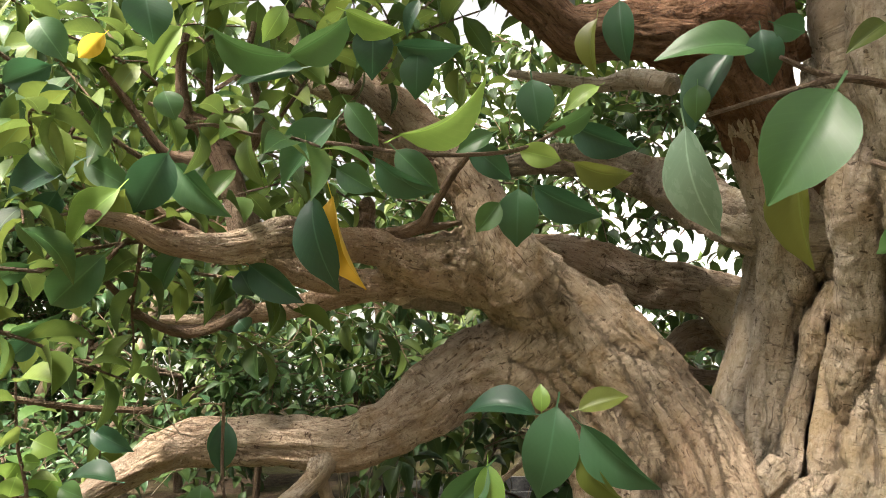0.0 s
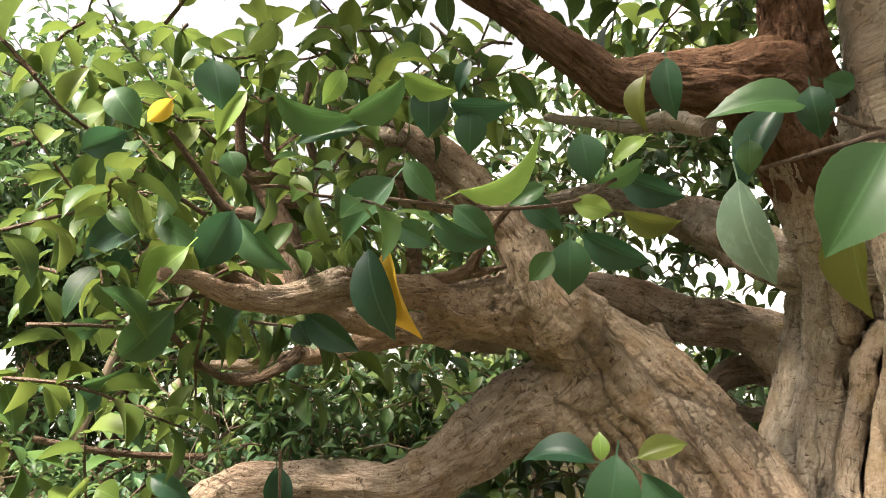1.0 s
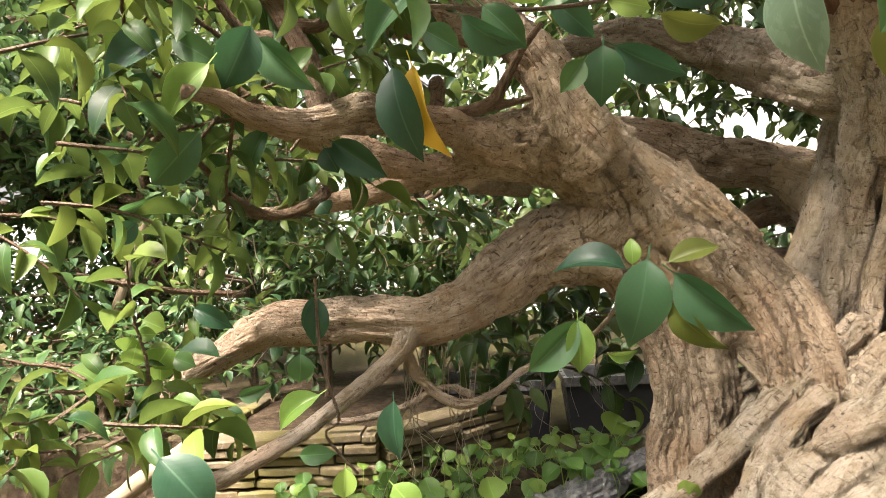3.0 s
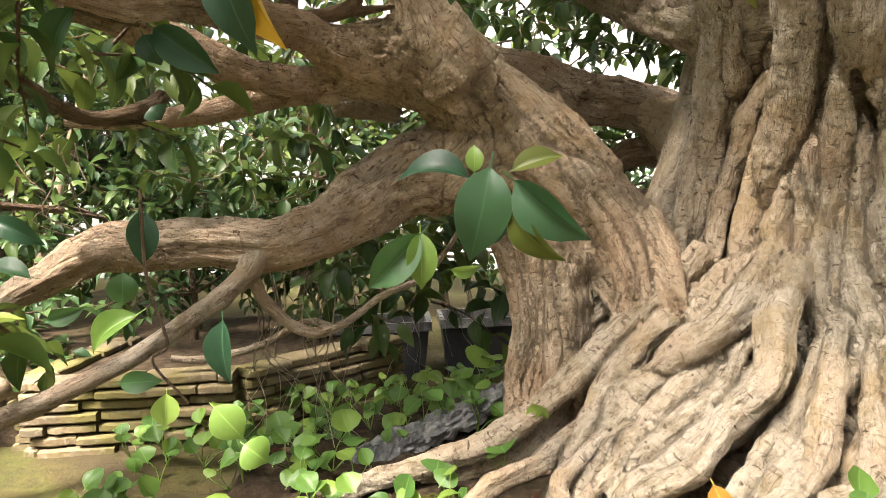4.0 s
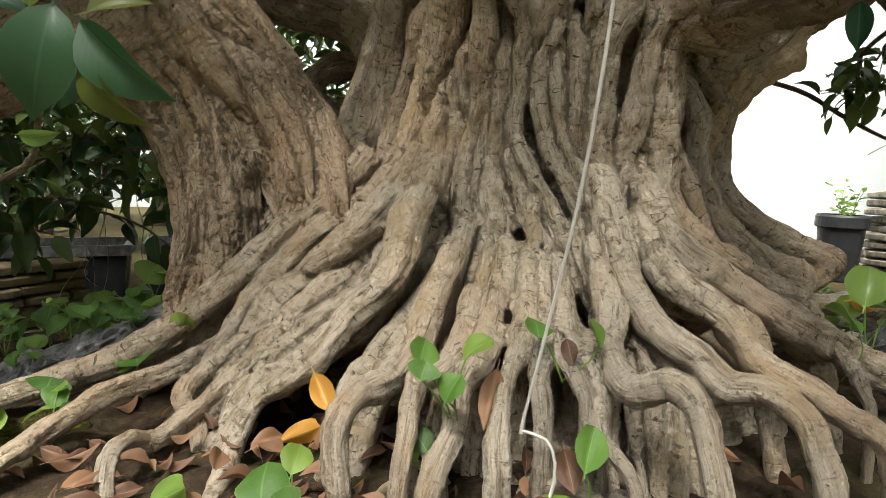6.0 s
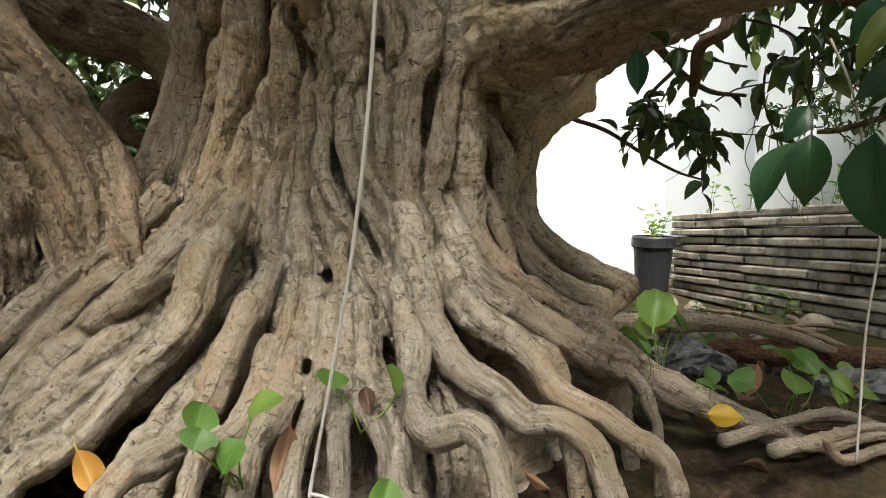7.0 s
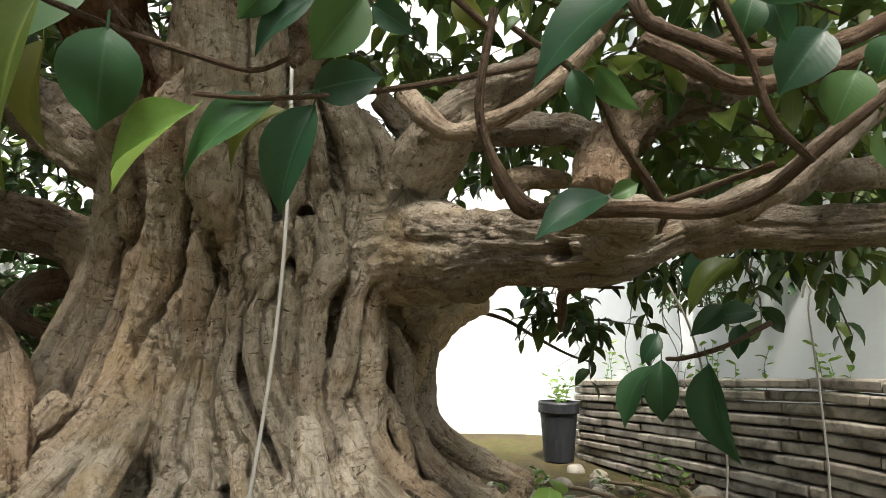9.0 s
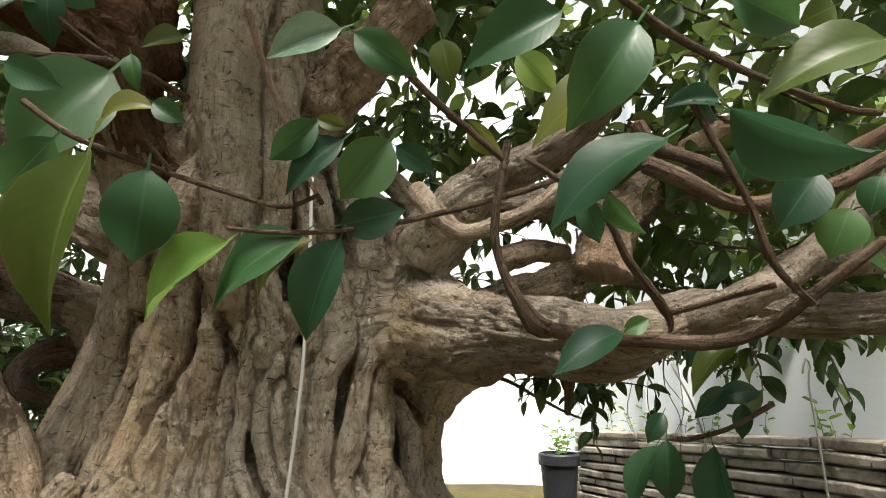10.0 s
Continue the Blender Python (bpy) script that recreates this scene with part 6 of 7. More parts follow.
leaf((0.484, -0.027, 0.514), (0.507, -0.045, 0.500), 0.019, (-0.68, -0.37, -0.63), "mid")
leaf((0.468, 0.070, 0.522), (0.486, 0.060, 0.503), 0.017, (-0.76, -0.49, -0.42), "light")
leaf((0.508, 0.021, 0.513), (0.469, 0.067, 0.485), 0.033, (-0.78, -0.35, 0.52), "olive")
leaf((0.525, -0.003, 0.492), (0.507, 0.015, 0.489), 0.013, (-0.70, -0.65, 0.29), "dark")
leaf((0.549, -0.007, 0.475), (0.549, -0.000, 0.456), 0.017, (-0.92, -0.39, -0.10), "mid")
leaf((0.555, -0.012, 0.475), (0.565, -0.015, 0.456), 0.014, (-0.87, -0.28, -0.40), "dark")
leaf((0.600, -0.033, 0.449), (0.597, -0.022, 0.425), 0.024, (-0.95, -0.30, -0.01), "mid")
leaf((0.513, 0.046, 0.388), (0.482, 0.062, 0.371), 0.018, (-0.80, -0.45, 0.40), "dark")
leaf((0.516, 0.047, 0.386), (0.525, 0.038, 0.393), 0.009, (-0.78, -0.62, 0.02), "mid")
leaf((0.545, 0.071, 0.466), (0.564, 0.060, 0.442), 0.016, (-0.77, 0.08, -0.63), "mid")
leaf((0.536, 0.080, 0.465), (0.548, 0.077, 0.439), 0.015, (-0.80, -0.52, -0.30), "dark")
leaf((0.586, -0.025, 0.467), (0.576, -0.007, 0.439), 0.027, (-0.89, -0.45, 0.02), "dark")
leaf((0.535, -0.051, 0.522), (0.526, -0.040, 0.515), 0.015, (-0.64, -0.71, -0.28), "olive")
leaf((0.459, 0.115, 0.545), (0.467, 0.115, 0.521), 0.018, (-0.73, -0.65, -0.24), "olive")
leaf((0.333, 0.214, 0.525), (0.338, 0.214, 0.506), 0.010, (-0.64, -0.74, -0.21), "mid")
leaf((0.342, 0.199, 0.495), (0.319, 0.223, 0.490), 0.017, (-0.69, -0.60, 0.42), "olive")
leaf((0.342, 0.199, 0.496), (0.355, 0.190, 0.487), 0.012, (-0.66, -0.73, -0.18), "mid")
leaf((0.281, 0.202, 0.494), (0.299, 0.188, 0.485), 0.015, (-0.68, -0.70, -0.22), "dark")
leaf((0.497, 0.130, 0.514), (0.515, 0.120, 0.493), 0.015, (-0.80, -0.26, -0.55), "olive")
leaf((0.608, -0.046, 0.465), (0.607, -0.039, 0.446), 0.017, (-0.97, -0.24, -0.04), "mid")
leaf((0.850, 0.196, 0.310), (0.848, 0.197, 0.249), 0.033, (-0.91, -0.41, 0.03), "dark")
leaf((0.855, 0.154, 0.307), (0.868, 0.142, 0.214), 0.047, (-0.93, 0.33, -0.17), "dark")
leaf((0.850, 0.209, 0.306), (0.821, 0.231, 0.251), 0.033, (-0.86, 0.11, 0.50), "dark")
leaf((0.961, 0.456, 0.444), (0.962, 0.454, 0.388), 0.028, (-0.80, -0.60, 0.00), "dark")
leaf((0.883, 0.133, 0.410), (0.840, 0.167, 0.362), 0.036, (-0.73, 0.06, 0.68), "olive")
leaf((0.883, 0.159, 0.414), (0.864, 0.174, 0.383), 0.029, (-0.77, -0.61, 0.19), "dark")
leaf((0.871, 0.142, 0.361), (0.845, 0.162, 0.334), 0.022, (-0.74, -0.62, 0.24), "dark")
leaf((0.920, 0.128, 0.360), (0.882, 0.159, 0.353), 0.025, (-0.60, -0.65, 0.47), "dark")
leaf((0.905, 0.140, 0.346), (0.901, 0.143, 0.312), 0.019, (-0.94, -0.33, 0.09), "dark")
leaf((0.869, 0.207, 0.336), (0.854, 0.218, 0.306), 0.021, (-0.81, -0.55, 0.19), "dark")


# ---- crown ----
def crown(name, seed, zones, shapes, material, twig_material, label):
    rg = random.Random(seed)
    tw, ps = [], []
    for z in zones:
        a, b = shoots(rg, *z)
        tw += a
        ps += b
    v, f, u = joined(tw)
    tagged(mesh_object("twigwork", local(v), f, twig_material, tree, u), "thin brown twigs", kind="stuff")
    v, f, u = many_blades(shapes, ps, rg)
    return tagged(mesh_object(name, local(v), f, material, tree, u), label, kind="stuff")


# each zone: centre, radii, shoots, shoot length, leaf length, droop, leaves a shoot
crown("crown_leaves", 1, [
    # first three zones: canopy above the view, added to block sun and sky
    ((0.36, 0.22, 1.38), (0.90, 0.95, 0.12), 310, 0.2, 0.08, 0.3, 9),
    ((0.65, 0.80, 1.20), (0.55, 0.60, 0.14), 130, 0.2, 0.075, 0.3, 9),
    ((1.15, 0.65, 1.16), (0.45, 0.70, 0.16), 50, 0.2, 0.075, 0.3, 9),
    ((-0.28, 0.50, 0.60), (0.20, 0.16, 0.16), 17, 0.16, 0.050, 0.3, 9),
    ((-0.42, 0.62, 0.46), (0.22, 0.22, 0.16), 15, 0.16, 0.050, 0.3, 9),
    ((-0.12, 0.62, 0.74), (0.20, 0.18, 0.12), 20, 0.16, 0.050, 0.3, 9),
    ((-0.40, 0.75, 0.75), (0.28, 0.30, 0.22), 48, 0.18, 0.050, 0.3, 9),
    ((0.05, 0.80, 0.95), (0.35, 0.30, 0.14), 34, 0.18, 0.050, 0.3, 9),
    ((-0.42, 0.55, 0.20), (0.12, 0.14, 0.08), 14, 0.12, 0.052, 0.2, 7),
    ((1.05, 0.10, 0.64), (0.24, 0.32, 0.14), 60, 0.16, 0.050, 0.3, 9),
    ((1.35, 0.25, 0.75), (0.30, 0.42, 0.22), 80, 0.18, 0.050, 0.3, 9),
    ((0.95, 0.40, 0.80), (0.35, 0.35, 0.16), 45, 0.18, 0.050, 0.3, 9),
], PLAIN, crown_leaf, bark_twig, "glossy green leaves, some yellowish")
# rear of the crown, its shade painted by the darker leaf colour
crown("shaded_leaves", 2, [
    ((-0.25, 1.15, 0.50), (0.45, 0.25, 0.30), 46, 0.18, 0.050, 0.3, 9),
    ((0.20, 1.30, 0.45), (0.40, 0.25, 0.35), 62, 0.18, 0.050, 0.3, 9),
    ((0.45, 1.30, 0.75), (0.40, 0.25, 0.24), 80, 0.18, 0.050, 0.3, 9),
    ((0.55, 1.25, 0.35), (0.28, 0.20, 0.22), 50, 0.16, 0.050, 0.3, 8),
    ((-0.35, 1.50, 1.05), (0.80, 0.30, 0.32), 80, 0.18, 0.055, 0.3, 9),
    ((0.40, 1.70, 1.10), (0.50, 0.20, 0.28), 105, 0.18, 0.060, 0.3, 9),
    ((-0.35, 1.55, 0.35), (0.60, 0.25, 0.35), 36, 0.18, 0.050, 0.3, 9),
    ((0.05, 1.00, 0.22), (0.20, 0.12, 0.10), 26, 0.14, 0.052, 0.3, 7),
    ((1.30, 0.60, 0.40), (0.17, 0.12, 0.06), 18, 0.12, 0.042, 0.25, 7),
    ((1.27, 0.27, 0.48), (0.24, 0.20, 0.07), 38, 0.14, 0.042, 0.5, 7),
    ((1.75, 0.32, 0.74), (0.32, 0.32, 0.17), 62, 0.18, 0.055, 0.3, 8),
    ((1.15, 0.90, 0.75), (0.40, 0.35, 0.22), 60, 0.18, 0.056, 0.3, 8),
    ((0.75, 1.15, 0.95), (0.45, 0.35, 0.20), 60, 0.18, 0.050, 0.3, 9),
], PLAIN, shade_toned_leaf, bark_twig, "dark green crown leaves with the shade put into their colour")


# ---- things on the tree ----
def line_thing(name, points, material, label, category, sides=8, step=0.008, group=""):
    v, f, u = tube(points, sides=sides, step=step, lumps=0.05, ridges=0, seed=1)
    ob = mesh_object(name, v, f, material, None, u)
    return tagged(ob, label, category, group)


line_thing("cord", [(0.465, 0.25, 0.50, 0.0013), (0.469, 0.253, 0.428, 0.0012), (0.471, 0.258, 0.357, 0.0012), (0.471, 0.268, 0.286, 0.0012), (0.468, 0.28, 0.214, 0.0012), (0.463, 0.296, 0.142, 0.0012), (0.456, 0.310, 0.071, 0.0012), (0.455, 0.311, 0.060, 0.0015)],
           cord, "thin white cord tied from a twig down to a root", "rope", group="cords")
line_thing("cord", [(0.455, 0.312, 0.062, 0.0012), (0.466, 0.297, 0.060, 0.0012), (0.471, 0.292, 0.045, 0.0012), (0.467, 0.29, 0.022, 0.0012), (0.455, 0.293, 0.02, 0.0012)],
           cord, "knotted end of white cord looped on a root", "rope", group="cords")


# ---- surroundings ----
def boxed(sx, sy, sz, bevel):
    bm = bmesh.new()
    bmesh.ops.create_cube(bm, size=1)
    bmesh.ops.scale(bm, vec=(sx, sy, sz), verts=bm.verts)
    if bevel:
        bmesh.ops.bevel(bm, geom=list(bm.edges), offset=bevel, segments=2, affect="EDGES", profile=0.6)
    return bm


def white_wall():
    """A long whitewashed garden wall with shallow piers and a coping."""
    along = Vector((0.486, 0.874, 0)).normalized()
    mid = Vector((2.42, 1.30, 0))
    turn = math.degrees(math.atan2(along.y, along.x))
    bm = boxed(6.4, 0.16, 2.6, 0.004)
    wall = part("wall_east", bm, limewash, None)
    wall.matrix_basis = pose(*(mid - along * 2.60 + Vector((0.08, -0.04, 1.2))), 0, 0, turn)
    tagged(wall, "whitewashed garden wall, bright and lightly stained", "wall", kind="structure")
    for s in (-1.62, -0.55):
        p = part("pier", boxed(0.20, 0.05, 2.55, 0.004), limewash, wall)
        p.location = (s + 2.60, 0.10, -0.02)


white_wall()
north = part("wall_north", boxed(11.5, 0.16, 1.1, 0.004), limewash, None)
north.location = (-1.3, 4.4, 0.45)
northeast = part("wall_northeast", boxed(4.2, 0.16, 2.6, 0.004), limewash, None)
northeast.matrix_basis = pose(2.55 - 0.66 * 2.1 + 0.06, 1.45 + 0.751 * 2.1 + 0.05, 1.2, 0, 0, math.degrees(math.atan2(0.751, -0.66)))
tagged(northeast, "whitewashed garden wall in full light behind the tree", "wall", kind="structure")
# two walls added out of view to hold back low sky light
for label, size, place, yaw in (("south", (5.2, 0.16, 2.6), (-2.5, -2.9, 1.2), 0), ("west", (7.5, 0.16, 2.6), (-5.0, 0.8, 1.2), 90)):
    plain = part("wall_" + label, boxed(*size, 0.004), tile, None)
    plain.matrix_basis = pose(*place, 0, 0, yaw)
    tagged(plain, "plain weathered grey wall, added out of view to block low sky light", "wall", kind="structure")
tagged(north, "far whitewashed wall behind the garden trees", "wall", kind="structure")


def brick_shape(seed, material):
    """A long flat brick with a worn, rounded section."""
    rg = random.Random(seed)
    ring = [(0.5 * math.copysign(abs(math.cos(a)) ** 0.3, math.cos(a)), 0.5 * math.copysign(abs(math.sin(a)) ** 0.42, math.sin(a))) for a in [math.pi * (k + 0.5) / 6 for k in range(12)]]
    bm, rows = bmesh.new(), []
    for k in range(6):
        x = -0.5 + k / 5
        dy, dz, q = rg.uniform(-0.03, 0.03), rg.uniform(-0.03, 0.03), 0.93 if k in (0, 5) else rg.uniform(0.97, 1.0)
        rows.append([bm.verts.new((x, y * q + dy, z * q + dz)) for y, z in ring])
    for a, b in zip(rows, rows[1:]):
        for n in range(12):
            bm.faces.new((a[n], a[(n + 1) % 12], b[(n + 1) % 12], b[n]))
    bm.faces.new(rows[0][::-1])
    bm.faces.new(rows[-1])
    bmesh.ops.recalc_face_normals(bm, faces=bm.faces)
    me = bpy.data.meshes.new("brick")
    bm.to_mesh(me)
    bm.free()
    me.materials.append(material)
    return me


BRICKS = [brick_shape(s, tile) for s in range(7)]
OCHRE_BRICKS = [brick_shape(s, ochre_tile) for s in range(7)]


def course_wall(rg, owner, a, b, z_a, z_b, top_a, top_b, rows, length, shapes=BRICKS):
    """Courses of thin flat bricks from a to b; each piece is one object."""
    a, b = Vector((*a, 0)), Vector((*b, 0))
    run = (b - a).length
    d = (b - a).normalized()
    yaw = math.atan2(d.y, d.x)
    base = owner.matrix_basis.inverted()
    for r in range(rows):
        s = -rg.uniform(0, length * 0.8)
        while s < run:
            ln = length * rg.uniform(0.6, 1.4)
            s0, s1 = max(0, s), min(run, s + ln)
            if s1 - s0 > 0.015:
                m = (s0 + s1) / 2
                k = m / run
                lo, hi = z_a + (z_b - z_a) * k, top_a + (top_b - top_a) * k
                h = (hi - lo) / rows
                ob = new("brick", shapes[rg.randrange(7)])
                ob.parent = owner
                p = a + d * m
                slope = math.atan2((z_b + (top_b - z_b) * r / rows) - (z_a + (top_a - z_a) * r / rows), run)
                out = rg.uniform(-0.007, 0.007)
                mm = Matrix.Translation((p.x - d.y * out, p.y + d.x * out, lo + h * (r + 0.5))) @ Matrix.Rotation(yaw, 4, "Z") @ Matrix.Rotation(-slope + rg.uniform(-0.014, 0.014), 4, "Y")
                ob.matrix_basis = base @ mm @ Matrix.Diagonal((s1 - s0 - 0.004, 0.06, h * rg.uniform(0.8, 0.95), 1))
            s += ln


def prism(poly, z0, z1):
    bm = bmesh.new()
    lower = [bm.verts.new((x, y, z0)) for x, y in poly]
    upper = [bm.verts.new((x, y, z1)) for x, y in poly]
    n = len(poly)
    bm.faces.new(lower[::-1])
    bm.faces.new(upper)
    for i in range(n):
        bm.faces.new((lower[i], lower[(i + 1) % n], upper[(i + 1) % n], upper[i]))
    return bm


rg = random.Random(11)
planter = empty("planter", (2.0, 0.7, 0), "raised planter of stacked weathered grey bricks", "planter", "brick planters")
part("fill", prism([(2.12, 1.10), (1.62, 0.20), (1.30, -0.45), (1.75, -0.6), (2.45, 1.0)], -0.05, 0.19), soil, planter, "dark soil fill").location = (-2.0, -0.7, 0)
course_wall(rg, planter, (2.11, 1.13), (1.62, 0.25), -0.05, 0.0, 0.215, 0.275, 11, 0.19)
course_wall(rg, planter, (1.62, 0.25), (1.22, -0.50), 0.0, 0.0, 0.275, 0.29, 11, 0.19)
course_wall(rg, planter, (2.35, 1.10), (2.11, 1.13), -0.05, -0.05, 0.215, 0.215, 11, 0.17)

planter2 = empty("planter", (-0.4, 1.05, -0.05), "low planter of stacked flat bricks, mossy on top", "planter", "brick planters")
part("fill", prism([(-1.0, 0.98), (-0.20, 0.98), (0.03, 1.19), (-0.05, 1.6), (-1.0, 1.6)], -0.06, 0.055), soil, planter2, "dark soil fill").location = (0.4, -1.05, 0.05)
course_wall(rg, planter2, (-0.52, 0.955), (-0.19, 0.96), -0.055, -0.055, 0.07, 0.07, 7, 0.12, OCHRE_BRICKS)
course_wall(rg, planter2, (-0.19, 0.96), (0.06, 1.19), -0.055, -0.055, 0.07, 0.07, 7, 0.12, OCHRE_BRICKS)
course_wall(rg, planter2, (-0.52, 1.3), (-0.52, 0.955), -0.055, -0.055, 0.07, 0.07, 7, 0.12, OCHRE_BRICKS)


def trough(x, y, wide):
    t = empty("plant_trough", (x, y, -0.05), "black plastic plant trough with a dusty rim", "planter", "black troughs")
    bm = bmesh.new()
    w, d, h = wide / 2, 0.07, 0.13
    rings = []
    for z, k in ((0, 0.88), (h - 0.02, 0.99), (h - 0.02, 1.05), (h, 1.05), (h, 0.95), (h - 0.03, 0.94)):
        rings.append([bm.verts.new((sx * w * k, sy * d * k, z)) for sx, sy in ((-1, -1), (1, -1), (1, 1), (-1, 1))])
    for r0, r1 in zip(rings, rings[1:]):
        for i in range(4):
            bm.faces.new((r0[i], r0[(i + 1) % 4], r1[(i + 1) % 4], r1[i]))
    bm.faces.new(rings[0][::-1])
    bm.faces.new(rings[-1])
    rim = bm.copy()
    bmesh.ops.delete(bm, geom=[f for f in bm.faces if f.calc_center_median().z > h - 0.0201], context="FACES")
    bmesh.ops.delete(rim, geom=[f for f in rim.faces if f.calc_center_median().z <= h - 0.0201], context="FACES")
    body = part("body", bm, black_plastic, t)
    part("rim", rim, grey_plastic, body, "dusty pale rim")


trough(0.01, 1.32, 0.25)
trough(0.26, 1.34, 0.19)


def flower_pot(x, y, z, r, h):
    p = empty("flower_pot", (x, y, z), "round black plastic flower pot with a few weeds", "pot")
    prof = [(0.74, 0), (0.93, 0.80), (1.0, 0.80), (1.04, 0.82), (1.04, 0.97), (0.99, 1.0), (0.92, 1.0), (0.90, 0.88), (0.0, 0.88)]
    bm = bmesh.new()
    n = 32
    rings = [[bm.verts.new((r * k * math.cos(6.2832 * i / n), r * k * math.sin(6.2832 * i / n), h * q)) for i in range(n)] for k, q in prof[:-1]]
    for a, b in zip(rings, rings[1:]):
        for i in range(n):
            bm.faces.new((a[i], a[(i + 1) % n], b[(i + 1) % n], b[i]))
    bm.faces.new(rings[0][::-1])
    bm.faces.new(rings[-1])
    part("body", bm, black_plastic, p, smooth=False)
    return p


flower_pot(2.00, 1.15, -0.045, 0.066, 0.19)


def background_tree(x, y, z, tall, spread, leaf_len, seed, shapes, material, label, count=110, lean=0.0):
    rg = random.Random(seed)
    t = empty("garden_tree", (x, y, z), label, "tree", "trees in the background")
    pts = [(0, 0, -0.05, tall * 0.03)]
    for i in range(1, 5):
        pts.append((lean * i * 0.25 * tall + rg.uniform(-0.04, 0.04) * tall, rg.uniform(-0.04, 0.04) * tall, tall * 0.17 * i, tall * (0.028 - 0.004 * i)))
    v, f, u = tube(pts, lumps=0.2, seed=seed)
    mesh_object("trunk", v, f, bark_far, t, u)
    tw, ps = [], []
    for i in range(9):
        s = pts[rg.randrange(2, 5)]
        a = rg.uniform(0, 6.28)
        e = (s[0] + math.cos(a) * spread * rg.uniform(0.4, 0.9), s[1] + math.sin(a) * spread * rg.uniform(0.4, 0.9), s[2] + rg.uniform(0.05, 0.4) * spread)
        m = tuple((p + q) / 2 + rg.uniform(-0.05, 0.05) * spread for p, q in zip(s[:3], e))
        v, f, u = tube([s[:3] + (tall * 0.012,), m + (tall * 0.009,), e + (tall * 0.004,)], lumps=0.15, seed=i)
        mesh_object("limb", v, f, bark_far, t, u)
        w, q = shoots(rg, e, (spread * 0.42, spread * 0.42, spread * 0.3), count // 9 + 1, leaf_len * 3.2, leaf_len, 0.15, 10)
        tw += w
        ps += q
    v, f, u = joined(tw)
    tagged(mesh_object("twigwork", v, f, bark_far, t, u), "thin dark twigs", kind="stuff")
    v, f, u = many_blades(shapes, ps, rg)
    tagged(mesh_object("crown", v, f, material, t, u), "fine dark leaves", kind="stuff")
    return t


FINE_LABEL = "small trained garden tree with fine dark foliage"
background_tree(-1.15, 1.9, -0.05, 1.25, 0.55, 0.05, 21, NEEDLE, needle_leaf, FINE_LABEL, 420)
background_tree(-2.0, 2.6, -0.05, 1.7, 0.8, 0.06, 22, NEEDLE, needle_leaf, FINE_LABEL, 420)
background_tree(-1.75, 1.95, -0.05, 1.9, 0.75, 0.055, 28, NEEDLE, needle_leaf, FINE_LABEL, 560)
background_tree(-1.5, 2.6, -0.05, 2.2, 0.8, 0.06, 29, NEEDLE, needle_leaf, FINE_LABEL, 420)
background_tree(-0.3, 2.7, -0.05, 1.3, 0.6, 0.07, 23, PLAIN, shade_toned_leaf, "leafy garden shrub on a thin trunk", 110)
background_tree(0.1, 3.1, -0.05, 1.6, 0.8, 0.08, 24, PLAIN, shade_toned_leaf, "leafy garden shrub on a thin trunk", 110)
background_tree(-1.4, 3.8, -0.05, 2.0, 0.9, 0.08, 25, PLAIN, shade_toned_leaf, "leafy garden shrub on a thin trunk", 110)
background_tree(-2.5, 3.3, -0.05, 2.5, 1.0, 0.08, 27, PLAIN, shade_toned_leaf, "leafy garden shrub on a thin trunk", 200)
background_tree(2.15, 0.50, 0.18, 0.55, 0.30, 0.024, 26, NEEDLE, needle_leaf, "small dark conifer growing in the brick planter", 330)
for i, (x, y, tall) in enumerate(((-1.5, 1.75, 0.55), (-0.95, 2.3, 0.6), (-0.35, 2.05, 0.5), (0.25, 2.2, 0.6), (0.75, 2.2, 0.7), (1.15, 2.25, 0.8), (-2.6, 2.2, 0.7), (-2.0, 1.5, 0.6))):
    background_tree(x, y, -0.05, tall, 0.42, 0.05, 40 + i, PLAIN if i % 2 else NEEDLE, shade_toned_leaf if i % 2 else needle_leaf, "low bushy garden shrub in the shade", 55 if i % 2 else 105)
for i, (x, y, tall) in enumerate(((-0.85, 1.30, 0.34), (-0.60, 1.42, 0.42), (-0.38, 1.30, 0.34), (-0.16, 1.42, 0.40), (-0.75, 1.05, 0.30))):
    background_tree(x, y, 0.04 if x > -0.7 else -0.05, tall, 0.20, 0.04, 60 + i, PLAIN if i % 2 else NEEDLE, shade_toned_leaf if i % 2 else needle_leaf, "small leafy plant growing behind the low brick planter", 60)


# ---- small things round the tree ----
def weed(base, blades, material):
    """A small round-leaved weed: stalks and leaves from one foot."""
    rg = random.Random(round(base[0] * 1000) + round(base[1] * 7000))
    w = empty("weed", base, "low green weed with round scalloped leaves", "weed", "weeds round the roots")
    foot = Vector((0, 0, -0.03))
    for c, wide, tall in blades:
        c = Vector(c)
        size = max(wide, tall)
        face = Vector((rg.uniform(-0.7, 0.5), rg.uniform(-0.9, 0.1), rg.uniform(0.35, 1.1))).normalized()
        up = Vector((rg.uniform(-0.7, 0.7), rg.uniform(-0.3, 0.6), 1))
        up = (up - face * face.dot(up)).normalized()
        b = c - up * tall * 0.5
        place_blade("leaf", ROUND, rg.randrange(3), material, leaf_matrix(b, b + up * tall, wide, face), w)
        m = (foot + b) / 2 + Vector((rg.uniform(-0.006, 0.006), rg.uniform(-0.006, 0.006), 0.004))
        v, f, u = tube([(*foot, 0.0009), (*m, 0.0008), (*(b + up * tall * 0.1), 0.0006)], 5, 0.006, 0, 0)
        mesh_object("stalk", v, f, LEAF["light"], w, u)


